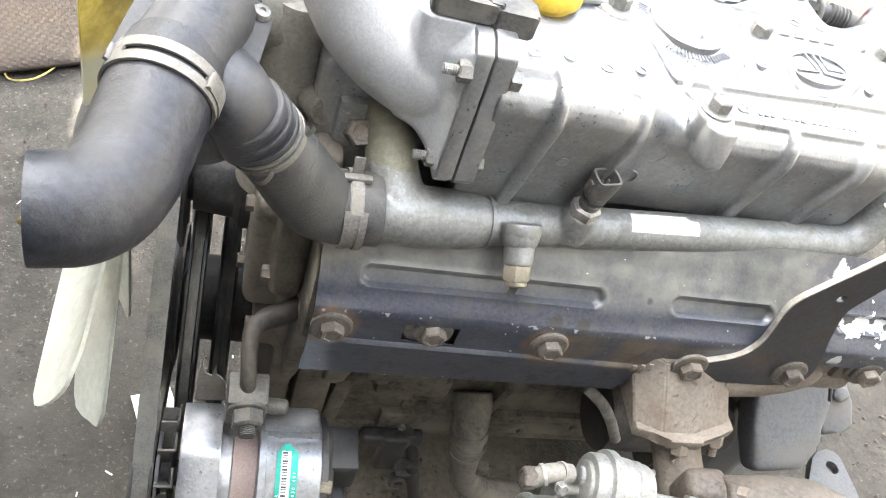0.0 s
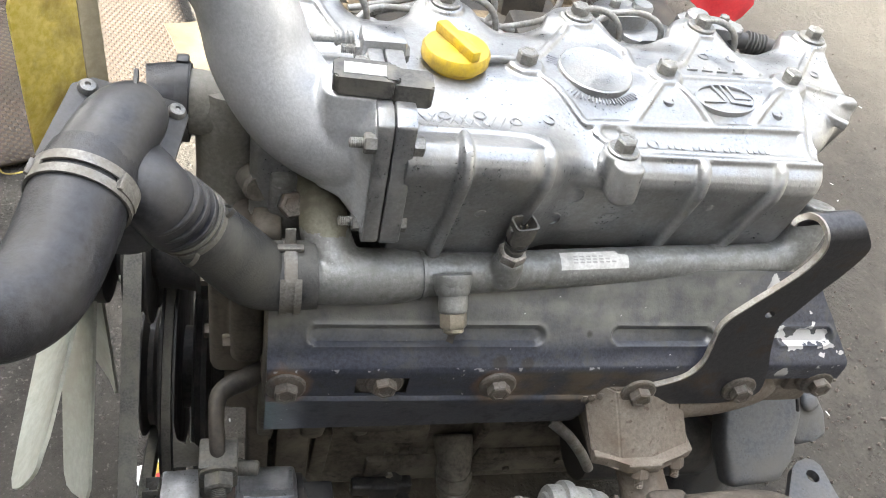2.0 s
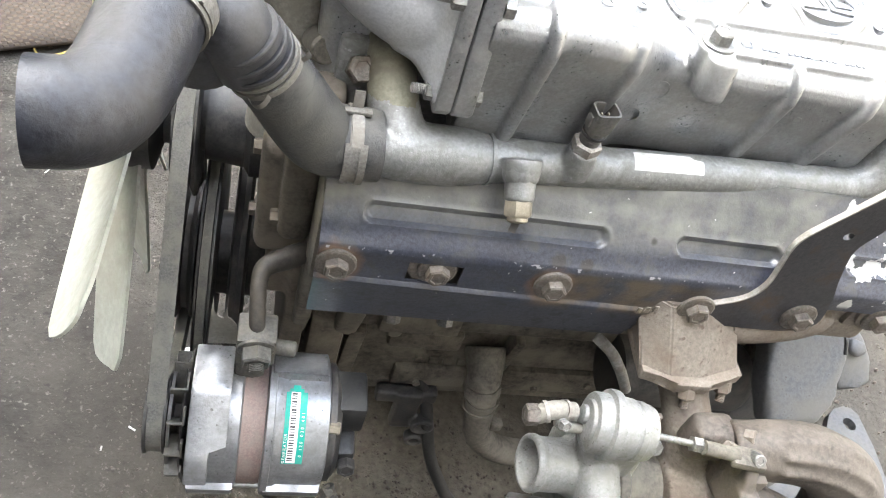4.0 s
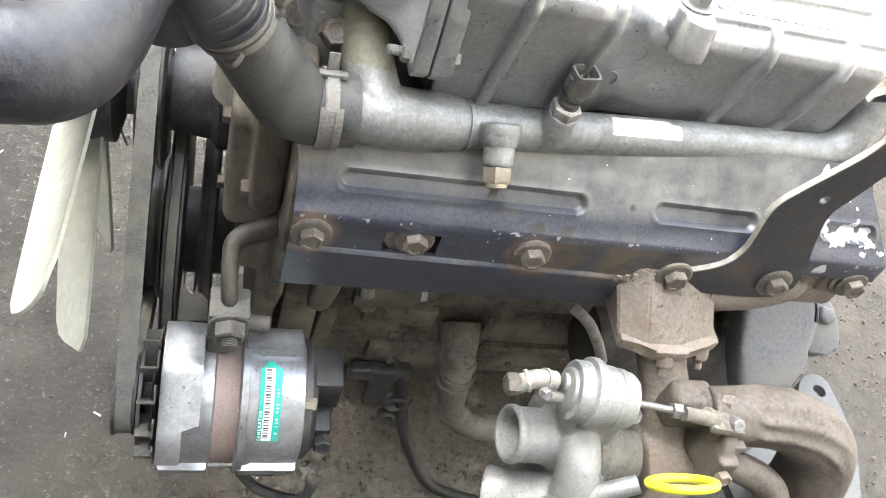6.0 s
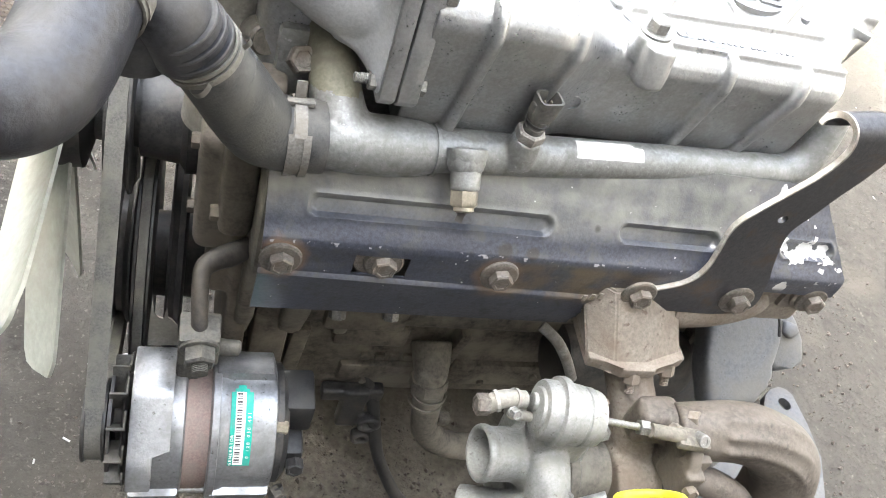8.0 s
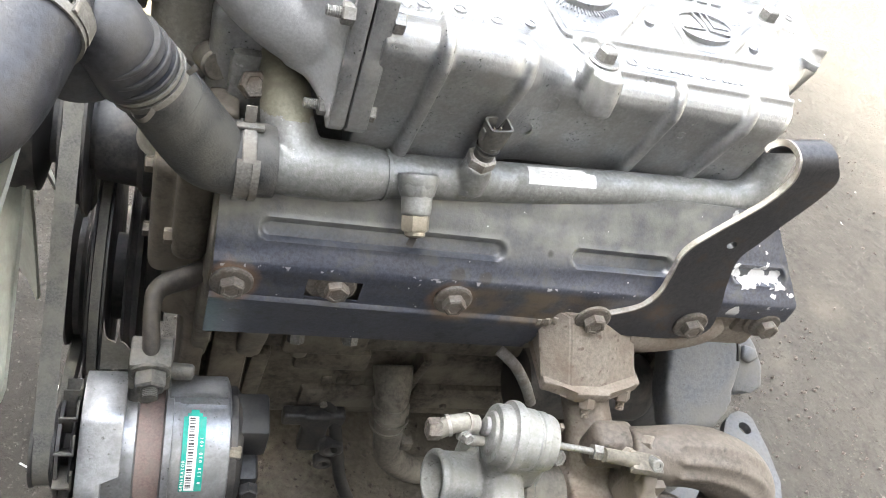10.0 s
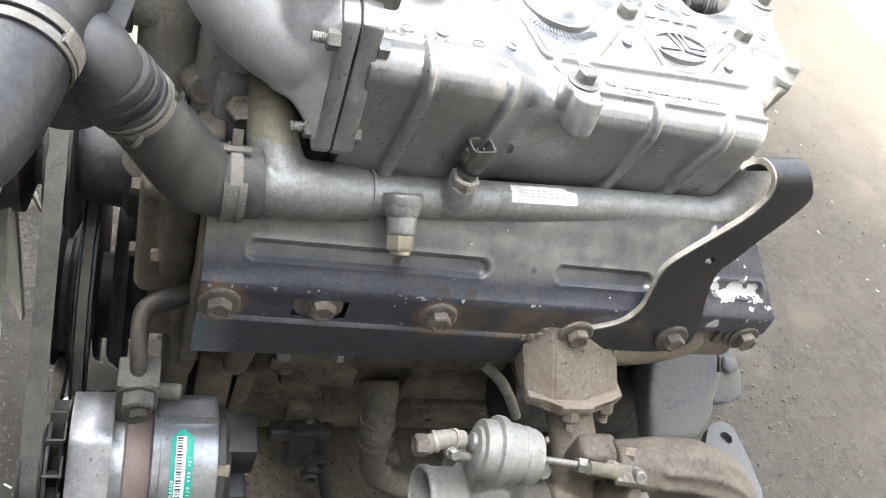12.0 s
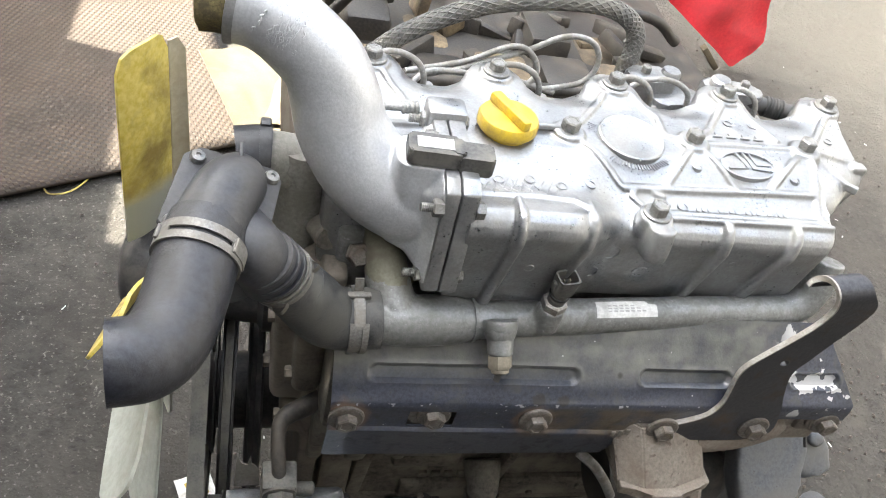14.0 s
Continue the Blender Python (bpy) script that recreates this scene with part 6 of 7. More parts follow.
def build_alternator():
    cy, cz = -0.018, 0.340
    ax = (1, 0, 0)
    bm = bmesh.new()
    lathe(bm, [(0.02, -0.074), (0.060, -0.074), (0.0650, -0.070), (0.0655, -0.058), (0.0655, -0.034), (0.062, -0.032), (0.02, -0.032)], (0, cy, cz), ax, 44)
    alt = part("alternator", bm, SHELL_ALU, engine, "aluminium alternator with teal maker's label")
    bm = bmesh.new()
    rings = []
    for k, r in enumerate((0.0635, 0.0625, 0.0635, 0.0625, 0.0635, 0.0625, 0.0635, 0.0625, 0.0635)):
        rings.append((r, -0.036 + 0.0034 * k))
    lathe(bm, [(0.03, -0.036)] + rings + [(0.03, -0.006)], (0, cy, cz), ax, 44)
    part("stator", bm, LAMINATION, alt, "brown laminated stator ring")
    bm = bmesh.new()
    lathe(bm, [(0.02, -0.009), (0.0665, -0.009), (0.068, -0.006), (0.0665, 0.002), (0.0650, 0.004), (0.0650, 0.043), (0.0635, 0.0465), (0.058, 0.048), (0.02, 0.048)], (0, cy, cz), ax, 44)
    part("rear_shell", bm, SHELL_ALU, alt)
    # long mounting slab on the front shell
    def on_shell(a, r, x):
        return Vector((x, cy + r * math.cos(radians(a)), cz + r * math.sin(radians(a))))
    bm = bmesh.new()
    rows = []
    for k in range(26):
        a = 68 + 100 * k / 25
        x1 = -0.044 if k < 19 else -0.058
        flat = min(0.0755 / math.cos(radians(a - 126)), 0.0815)
        rows.append([on_shell(a, r, x) for r, x in ((0.060, -0.078), (flat - 0.001, -0.078), (flat, -0.0765), (flat, x1 - 0.0015), (flat - 0.001, x1), (0.060, x1))])
    grid(bm, rows, close_v=True, caps=True)
    part("mounting_slab", bm, SHELL_ALU, alt)
    # flat-topped bolt ridges along both shells
    for a0, a1, x0, x1 in ((189, 208, -0.0765, -0.035), (189, 208, -0.0085, 0.0455), (58, 84, -0.0085, 0.0440)):
        bm = bmesh.new()
        rows = []
        for x, cut in ((x0, 0.0016), (x0 + 0.0015, 0.0), (x1 - 0.0015, 0.0), (x1, 0.0016)):
            mid = radians((a0 + a1) / 2)
            ring = [on_shell(a0 - 2, 0.0625, x)]
            for k in range(5):
                a = a0 + (a1 - a0) * k / 4
                ring.append(on_shell(a, 0.0725 / math.cos(radians(a) - mid) - cut - (0.0018 if k in (0, 4) else 0), x))
            rows.append(ring + [on_shell(a1 + 2, 0.0625, x)])
        grid(bm, rows, close_v=True, caps=True)
        part("bolt_ridge", bm, SHELL_ALU, alt, angle=30)
    for a in (66, 198, 300):
        for x0, x1 in ((-0.072, -0.036), (-0.008, 0.010 if a == 66 else 0.040)):
            bm = bmesh.new()
            lathe(bm, [(0.0065, x0), (0.008, x0 + 0.002), (0.008, x1 - 0.002), (0.0065, x1), (0, x1)], (0, cy + 0.064 * math.cos(radians(a)), cz + 0.064 * math.sin(radians(a))), ax, 16)
            part("bolt_boss", bm, SHELL_ALU, alt)
        bm = bmesh.new()
        lathe(bm, [(0.003, -0.04), (0.003, -0.005), (0, -0.005)], (0, cy + 0.064 * math.cos(radians(a)), cz + 0.064 * math.sin(radians(a))), ax, 10)
        part("through_bolt", bm, STEEL, alt)
    bm = bmesh.new()
    rows = [[on_shell(a, r, x) for r, x in ((0.060, -0.012), (0.0715, -0.010), (0.0715, -0.004), (0.060, -0.002))] for a in range(20, 232, 8)]
    grid(bm, rows, close_v=True, caps=True)
    part("shell_rim", bm, SHELL_ALU, alt)
    # adjusting ear with clamp bolt
    bm = bmesh.new()
    block(bm, (-0.044, -0.012, 0.385), (-0.022, 0.020, 0.440), 0.005)
    block(bm, (-0.044, -0.016, 0.430), (-0.0095, 0.016, 0.4665), 0.0025)
    part("adjuster_ear", bm, ADJUSTER, alt, "dusty grey steel adjuster block")
    # torn sheet standing up beside the clamp
    bm = bmesh.new()
    prism(bm, [(-0.0815, 0.392), (-0.0543, 0.394), (-0.0560, 0.424), (-0.0610, 0.433), (-0.0645, 0.436), (-0.0660, 0.450), (-0.0685, 0.434), (-0.0740, 0.437), (-0.0770, 0.444), (-0.0783, 0.467), (-0.0800, 0.440)], 0.0016, Matrix(((1, 0, 0, 0.0105), (0, 0, 1, 0.030), (0, 1, 0, 0), (0, 0, 0, 1))), 0)
    part("torn_guard", bm, DUSTY_ALLOY, alt, "torn dusty sheet-metal guard")
    d = Vector((0.05, -0.95, -0.15)).normalized()
    bolt(alt, (-0.0265, -0.0160, 0.4575), d, 0.024, 0.014, 0.0165, ADJUSTER, stud=0.008)
    bm = bmesh.new()
    lathe(bm, [(0.0075, 0.0), (0.0075, 0.026), (0.0055, 0.028), (0, 0.028)], (-0.018, 0.002, 0.436), (1, 0, -0.1), 18)
    part("cross_pin", bm, ADJUSTER, alt)
    # cooling fan and pulley
    bm = bmesh.new()
    lathe(bm, [(0.01, -0.086), (0.052, -0.086), (0.056, -0.084), (0.052, -0.082), (0.01, -0.082)], (0, cy, cz), ax, 40)
    part("fan_disc", bm, BLACK, alt)
    for k in range(12):
        a = 360 / 12 * k + 8
        bm = bmesh.new()
        q = Matrix.Translation((0, cy, cz)) @ pose(0, 0, 0, a, 0, 0)
        block(bm, (-0.0975, -0.0012, 0.030), (-0.082, 0.0012, 0.060), 0.0006, m=q)
        block(bm, (-0.0835, -0.0012, 0.055), (-0.0815, 0.016, 0.062), 0.0006, m=q)
        part("fan_vane", bm, ADJUSTER, alt)
    bm = bmesh.new()
    pulley(bm, -0.1095, cy, cz, 0.036, 0.020, 0.008)
    lathe(bm, [(0.012, -0.02), (0.012, 0.03), (0, 0.03)], (-0.100, cy, cz), ax, 20)
    part("alternator_pulley", bm, BLACK, alt)
    bm = bmesh.new()
    lathe(bm, [(0.01, -0.0015), (0.050, -0.0015), (0.050, 0.0015), (0.01, 0.0015)], (-0.096, cy, cz), ax, 44)
    part("pulley_flange", bm, BLACK, alt)
    # rear cap and terminals
    bm = bmesh.new()
    lathe(bm, [(0.058, 0.046), (0.058, 0.054), (0.050, 0.060), (0.0, 0.060)], (0, cy, cz), ax, 36)
    part("rear_cap", bm, BLACK, alt)
    bm = bmesh.new()
    block(bm, (0.052, -0.035, 0.350), (0.084, 0.010, 0.392), 0.004)
    block(bm, (0.050, -0.060, 0.318), (0.078, -0.020, 0.352), 0.006)
    part("terminal_block", bm, RUBBER_DARK, alt, "black plastic terminal block")
    bolt(alt, (0.048, -0.050, 0.385), (1, -0.1, 0), 0.011, 0.010, 0.0, BRASS, "terminal_nut")
    bolt(alt, (0.070, -0.062, 0.338), (0, -1, 0.2), 0.016, 0.010, 0.0, BLACK, "terminal_cap")
    bolt(alt, (0.056, -0.072, 0.300), (0.4, -0.8, 0.1), 0.013, 0.010, 0.0, IRON, "terminal_nut")
    bm = bmesh.new()
    tube(bm, [(0.058, -0.07, 0.305), (0.066, -0.085, 0.285), (0.055, -0.088, 0.262), (0.020, -0.070, 0.245), (0.0, -0.05, 0.243)], 0.0055, 12)
    part("terminal_boot", bm, BLACK, alt)
    # label on the shell
    def label_patch(bm, x0, x1, a0, a1, r):
        rows = []
        for k in range(9):
            a = a0 + (a1 - a0) * k / 8
            rows.append([on_shell(a, r, x0), on_shell(a, r, x1)])
        grid(bm, rows)
    bm = bmesh.new()
    label_patch(bm, 0.0055, 0.0250, 97, 157, 0.0655)
    label_patch(bm, 0.0085, 0.0215, 94, 97, 0.0655)
    label_patch(bm, 0.0115, 0.0185, 91, 94, 0.0655)
    part("maker_label", bm, TEAL, alt, "teal and white maker's label with a bar code")
    bm = bmesh.new()
    label_patch(bm, 0.0098, 0.0185, 97, 156, 0.0658)
    part("label_field", bm, WHITE, alt)
    bm = bmesh.new()
    for k in range(26):
        a = 98 + 57 * k / 26
        label_patch(bm, 0.0108, 0.0155, a, a + (0.8 if k % 3 else 1.5), 0.0660)
    tagged(part("bar_code", bm, INK, alt), kind="stuff")

    def on_label(text, x, a, size, ink):
        spot = Matrix.Translation(on_shell(a, 0.0660, x))
        out = (on_shell(a, 1, 0) - on_shell(a, 0, 0)).normalized()
        right = (on_shell(a - 5, 1, 0) - on_shell(a + 5, 1, 0)).normalized()
        up = out.cross(right)
        turn = Matrix((right, up, out)).transposed().to_4x4()
        lettering("lettering", text, size, spot @ turn, ink, alt)
    for k, ch in enumerate("GENERATOR"):
        on_label(ch, 0.0077, 155 - 2.9 * k, 0.0038, WHITE)
    for k, ch in enumerate("0 120 030 401"):
        if ch != " ":
            on_label(ch, 0.0222, 149 - 2.9 * k, 0.0040, WHITE)
    for ob in [alt]:
        ob.location.x -= 0.0105
    return alt


def build_exhaust():
    # manifold log and port block
    bm = bmesh.new()
    block(bm, (0.268, 0.010, 0.508), (0.556, 0.050, 0.560), 0.006)
    tube(bm, [(0.40, 0.016, 0.517, 0.024), (0.45, 0.018, 0.521, 0.024), (0.490, 0.020, 0.530, 0.021), (0.505, 0.022, 0.540, 0.016)], seg=24)
    man = part("exhaust_manifold", bm, RUST, engine, "dusty rusted cast iron exhaust manifold")
    bm = bmesh.new()
    low = [(0.312, 0.05), (0.3085, -0.035), (0.3355, -0.046), (0.3700, -0.046), (0.4115, -0.032), (0.410, 0.05)]
    mid = [(0.300, 0.05), (0.2987, 0.008), (0.3265, -0.014), (0.3604, -0.014), (0.4036, 0.010), (0.402, 0.05)]
    top = [(0.296, 0.05), (0.2950, 0.016), (0.3225, -0.004), (0.3560, -0.004), (0.3990, 0.018), (0.398, 0.05)]
    grid(bm, [[(x, y, z) for x, y in ring] for ring, z in ((low, 0.496), (mid, 0.540), (top, 0.554))], close_v=True, caps=True)
    bmesh.ops.bevel(bm, geom=list(bm.edges), offset=0.0018, segments=2, affect="EDGES")
    part("port_box", bm, RUST, man, angle=20)
    bm = bmesh.new()
    prism(bm, [(0.311, 0.03), (0.309, -0.040), (0.326, -0.044), (0.335, -0.046), (0.341, -0.053), (0.375, -0.053), (0.382, -0.046), (0.398, -0.043), (0.414, -0.037), (0.414, 0.03)], 0.013, Matrix.Translation((0, 0, 0.4870)), 0.002)
    part("outlet_flange", bm, RUST, man)
    for x, y in ((0.3570, -0.043), (0.3990, -0.033)):
        bolt(man, (x, y - 0.004, 0.4885), (0.05, -0.55, -0.80), 0.0150, 0.011, 0.0, RUST, "flange_nut", stud=0.009)
    # rust stain plate by the middle bolt
    bm = bmesh.new()
    for k in range(3):
        block(bm, (0.292 + 0.0075 * k, -0.005, 0.539 + 0.002 * k), (0.2965 + 0.0075 * k, -0.0035, 0.547 + 0.002 * k), 0.0005)
    tagged(part("cast_lettering", bm, RUST, man), kind="stuff")
    # turbine housing
    bm = bmesh.new()
    tube(bm, [(0.362, -0.012, 0.490, 0.030), (0.370, -0.036, 0.464, 0.0235), (0.380, -0.060, 0.438, 0.0245), (0.389, -0.080, 0.408, 0.025), (0.398, -0.098, 0.376, 0.029), (0.404, -0.108, 0.35, 0.031)], seg=28, wob=0.02)
    lathe(bm, [(0.02, -0.030), (0.043, -0.028), (0.048, -0.012), (0.048, 0.008), (0.040, 0.020), (0.02, 0.022)], (0.388, -0.104, 0.368), (1, -0.05, 0), 40)
    turb = cast(part("turbine_housing", bm, RUST, engine, "dusty brown cast iron turbine housing"), 0.0022, 6)
    bm = bmesh.new()
    lathe(bm, [(0.012, 0.0), (0.0165, 0.004), (0.0175, 0.016), (0.0190, 0.020), (0.0190, 0.042), (0.0170, 0.046), (0.0165, 0.054), (0.0085, 0.056), (0.0080, 0.066), (0.001, 0.067)], (0.384, -0.090, 0.474), (1, -0.06, -0.10), 28)
    block(bm, (0.358, -0.100, 0.440), (0.402, -0.066, 0.486), 0.010, 3)
    block(bm, (0.392, -0.148, 0.425), (0.412, -0.110, 0.468), 0.003, 2)
    lathe(bm, [(0.02, -0.007), (0.036, -0.007), (0.038, -0.004), (0.038, 0.004), (0.036, 0.007), (0.02, 0.007)], (0.402, -0.105, 0.455), (1, -0.05, 0), 32)
    cast(part("wastegate_boss", bm, SCALE, turb), 0.002, 3)
    bm = bmesh.new()
    for k in range(9):
        block(bm, (0.332, -0.070 - 0.003 * k, 0.462 - 0.010 * k), (0.336, -0.064 - 0.003 * k, 0.469 - 0.010 * k), 0.001)
    tagged(part("cast_lettering", bm, RUST, turb), kind="stuff")
    for p, d in (((0.380, -0.107, 0.488), (0, -0.8, 0.6)), ((0.399, -0.098, 0.494), (0.6, -0.5, 0.6)), ((0.410, -0.140, 0.430), (1, -0.2, 0)), ((0.400, -0.149, 0.452), (0, -1, 0.3))):
        bolt(turb, p, d, 0.012, 0.008, 0.0, RUST)
    # exhaust outlet elbow
    bm = bmesh.new()
    tube(bm, [(0.392, -0.098, 0.470, 0.026), (0.415, -0.100, 0.473, 0.0275), (0.450, -0.103, 0.478, 0.0290), (0.492, -0.109, 0.471, 0.0315), (0.527, -0.117, 0.444, 0.0345), (0.545, -0.124, 0.400, 0.036), (0.552, -0.130, 0.345, 0.037)], seg=36, n=7, wob=0.05)
    spine = [(0.430, -0.102, 0.476, 0.0285), (0.470, -0.106, 0.476, 0.0305), (0.508, -0.113, 0.462, 0.033), (0.535, -0.120, 0.425, 0.0355), (0.548, -0.127, 0.375, 0.0368)]
    for lean in (18, 48, 80):
        c, w = math.cos(radians(lean)), math.sin(radians(lean))
        pts = []
        for k, (x, y, z, r) in enumerate(spine):
            up = Vector((0.25 * k, 0, 1.0 - 0.22 * k)).normalized()
            pts.append((*(Vector((x, y, z)) + (Vector((0, -1, 0)) * c + up * w) * (r - 0.001)), 0.0042 - 0.0004 * k))
        tube(bm, pts, seg=10)
    out = cast(part("exhaust_elbow", bm, SCALE, engine, "rust-brown cast exhaust outlet elbow"), 0.0025, 4)
    bm = bmesh.new()
    tube(bm, [(0.398, -0.126, 0.440, 0.013), (0.436, -0.136, 0.438, 0.015), (0.474, -0.146, 0.418, 0.016), (0.496, -0.154, 0.382, 0.017), (0.503, -0.158, 0.345, 0.018)], seg=20)
    part("elbow_ridge", bm, SCALE, out)
    bm = bmesh.new()
    outline = [(0.50, -0.19), (0.60, -0.19), (0.655, -0.13), (0.687, -0.06), (0.691, -0.016), (0.690, 0.027), (0.684, 0.035), (0.674, 0.038), (0.660, 0.034), (0.648, 0.025), (0.612, -0.030), (0.55, -0.06), (0.49, -0.09)]
    ring = [(0.671 + 0.0085 * math.cos(2 * math.pi * k / 20), 0.013 + 0.0085 * math.sin(2 * math.pi * k / 20)) for k in range(20)]
    for loop in (outline, ring):
        vs = [bm.verts.new((x, y, 0.340)) for x, y in loop]
        for a, b in zip(vs, vs[1:] + vs[:1]):
            bm.edges.new((a, b))
    bmesh.ops.triangle_fill(bm, use_beauty=True, edges=list(bm.edges))
    bmesh.ops.recalc_face_normals(bm, faces=bm.faces)
    bmesh.ops.solidify(bm, geom=list(bm.faces), thickness=0.012)
    part("outlet_flange", bm, ALLOY_GREY, out, "grey outlet flange with a bolt hole", smooth=False)
    bolt(out, (0.560, -0.165, 0.334), (0, 0, 1), 0.014, 0.009, 0.0, RUST)
    bm = bmesh.new()
    tube(bm, [(0.298, 0.032, 0.450), (0.307, 0.025, 0.447), (0.319, 0.020, 0.438), (0.333, 0.018, 0.420), (0.345, 0.018, 0.402), (0.358, 0.016, 0.380)], 0.0060, 16)
    part("oil_feed_pipe", bm, FUEL_PIPE, engine, "pale bent metal oil pipe")


def build_turbo():
    sx, sy, sz = 0.262, -0.104, 0.418
    bm = bmesh.new()
    # inlet mouth facing forward
    lathe(bm, [(0.0, 0.036), (0.0185, 0.035), (0.0200, 0.012), (0.0212, 0.0), (0.0245, 0.0), (0.0262, 0.002), (0.0262, 0.007), (0.0245, 0.009), (0.0245, 0.035), (0.030, 0.046), (0.034, 0.05), (0.0, 0.05)], (0.206, sy, 0.438), (1, 0.02, -0.12), 40)
    rows = []
    for k in range(40):
        t = k / 39
        a = radians(-30 + 350 * t)
        r = 0.016 + 0.009 * t
        R = 0.045 + 0.006 * t
        c = Vector((sx + 0.004, sy + R * math.cos(a), sz - 0.012 + R * math.sin(a)))
        rad = Vector((0, math.cos(a), math.sin(a)))
        rows.append([c + (rad * math.cos(b) + Vector((1, 0, 0)) * math.sin(b)) * r for b in (2 * math.pi * j / 16 for j in range(16))])
    grid(bm, rows, close_v=True, caps=True)
    lathe(bm, [(0.046, -0.012), (0.048, 0.0), (0.046, 0.016), (0.0, 0.018)], (sx + 0.004, sy, sz - 0.012), (1, 0, 0), 40)
    tube(bm, [(0.272, -0.146, 0.402, 0.024), (0.250, -0.142, 0.384, 0.0255), (0.228, -0.132, 0.370, 0.026), (0.208, -0.124, 0.360, 0.026)], seg=28, wall=0.004)
    # pad that carries the actuator
    block(bm, (0.246, -0.118, 0.440), (0.300, -0.085, 0.484), 0.006)
    comp = cast(part("turbocharger", bm, ALU, engine, "cast aluminium turbocharger compressor with open inlet"), 0.0014, 4)
    bm = bmesh.new()
    lathe(bm, [(0.0365, 0.0), (0.040, 0.004), (0.040, 0.012), (0.034, 0.016), (0.030, 0.05), (0.0, 0.05)], (0.290, sy, sz - 0.012), (1, 0, 0), 36)
    part("bearing_housing", bm, IRON, comp)
    bm = bmesh.new()
    prism(bm, [(-0.020, -0.040), (0.022, -0.040), (0.026, 0.018), (0.012, 0.024), (-0.020, 0.014)], 0.003, pose(0.302, -0.140, 0.395, 55, 0, -8), 0.001)
    part("heat_guard", bm, ALU, comp, "folded sheet aluminium guard")
    for p in ((0.276, -0.146, 0.440), (0.330, -0.085, 0.445), (0.335, -0.130, 0.372)):
        bolt(comp, p, (0.2, -0.7, 0.6), 0.014, 0.010, 0.0, STEEL)
    # actuator canister on its bracket
    a = Vector((0.985, -0.13, -0.07)).normalized()
    o = Vector((0.2675, -0.0985, 0.4990))
    bm = bmesh.new()
    lathe(bm, [(0.0, -0.0290), (0.0150, -0.0290), (0.0180, -0.0280), (0.0195, -0.0255), (0.0250, -0.0245), (0.0262, -0.0225), (0.0266, -0.0130), (0.0282, -0.0118), (0.0306, -0.0112), (0.0312, -0.0090), (0.0312, -0.0050), (0.0304, -0.0030), (0.0276, -0.0022), (0.0270, 0.0), (0.0268, 0.0110), (0.0252, 0.0125), (0.0250, 0.0140), (0.0262, 0.0152), (0.0262, 0.0205), (0.0250, 0.0220), (0.0248, 0.0270), (0.0235, 0.0300), (0.0205, 0.0312), (0.0, 0.0312)], o, a, 48)
    lathe(bm, [(0.0085, -0.0275), (0.0080, -0.0315), (0.0065, -0.0325), (0.0, -0.0325)], o + Vector((0, 0.004, 0.003)), a, 20)
    act = part("wastegate_actuator", bm, ALU, engine, "aluminium wastegate actuator canister with control rod")
    bm = bmesh.new()
    tube(bm, [o + a * 0.030, o + a * 0.05, o + a * 0.088], 0.0032, 12)
    part("control_rod", bm, STEEL, act)
    bolt(act, o + a * 0.0745, a, 0.0125, 0.009, 0.0, STEEL, "lock_nut")
    bm = bmesh.new()
    m = Matrix.Translation(o + Vector((0, -0.004, 0))) @ along(a)
    tube(bm, [m @ Vector((0, 0.004, 0.082)), m @ Vector((0, 0.004, 0.098)), m @ Vector((0, 0.003, 0.116))], 0.0066, 14, 3)
    block(bm, (-0.0100, -0.0040, 0.110), (0.0100, 0.0060, 0.143), 0.003, m=m)
    part("rod_clevis", bm, IRON, act)
    bm = bmesh.new()
    lathe(bm, [(0.0062, -0.012), (0.0062, 0.0045), (0.0052, 0.0055), (0.0030, 0.0055), (0.0026, 0.0045), (0.0, 0.0045)], o + a * 0.1335 + Vector((0, -0.006, 0.006)), (0, -0.75, 0.66), 22)
    part("clevis_pin", bm, STEEL, act)
    bm = bmesh.new()
    block(bm, (0.396, -0.136, 0.432), (0.417, -0.127, 0.478), 0.002)
    part("wastegate_lever", bm, SCALE, act)
    bm = bmesh.new()
    prism(bm, [(-0.030, 0.0), (0.028, 0.0), (0.040, -0.022), (0.030, -0.060), (-0.018, -0.060)], 0.004, pose(0.272, -0.088, 0.476, 60, 0, -4), 0.001)
    part("actuator_bracket", bm, ALU, act)
    # hose barb and fittings
    bm = bmesh.new()
    p0 = o - a * 0.030
    tube(bm, [p0 + Vector((0, -0.004, -0.008)), p0 + Vector((-0.016, -0.004, -0.006)), p0 + Vector((-0.024, -0.003, 0.0))], 0.0045, 12)
    tube(bm, [p0 + Vector((-0.010, 0.004, 0.006)), p0 + Vector((-0.030, 0.002, 0.010)), p0 + Vector((-0.044, 0.0, 0.003))], 0.0080, 16)
    part("pressure_elbow", bm, DUSTY_ALLOY, act)
    for off, axis in (((-0.020, 0.003, 0.0085), (-1, -0.1, 0.25)), ((-0.036, 0.0015, 0.0075), (-1, -0.1, -0.3))):
        bm = bmesh.new()
        band(bm, p0 + Vector(off), axis, 0.0083, 0.0030, 0.0012, 24)
        part("spring_clip", bm, STEEL_WORN, act, "bright sprung hose clip")
    bolt(act, p0 + Vector((-0.044, 0.0, 0.004)), (-1, 0, 0), 0.0165, 0.010, 0.0, BOLT_BROWN, "banjo_bolt")
    bolt(act, p0 + Vector((-0.022, -0.006, 0.004)), (0.2, -0.8, 0.5), 0.009, 0.006, 0.006, STEEL, "barb_nut")


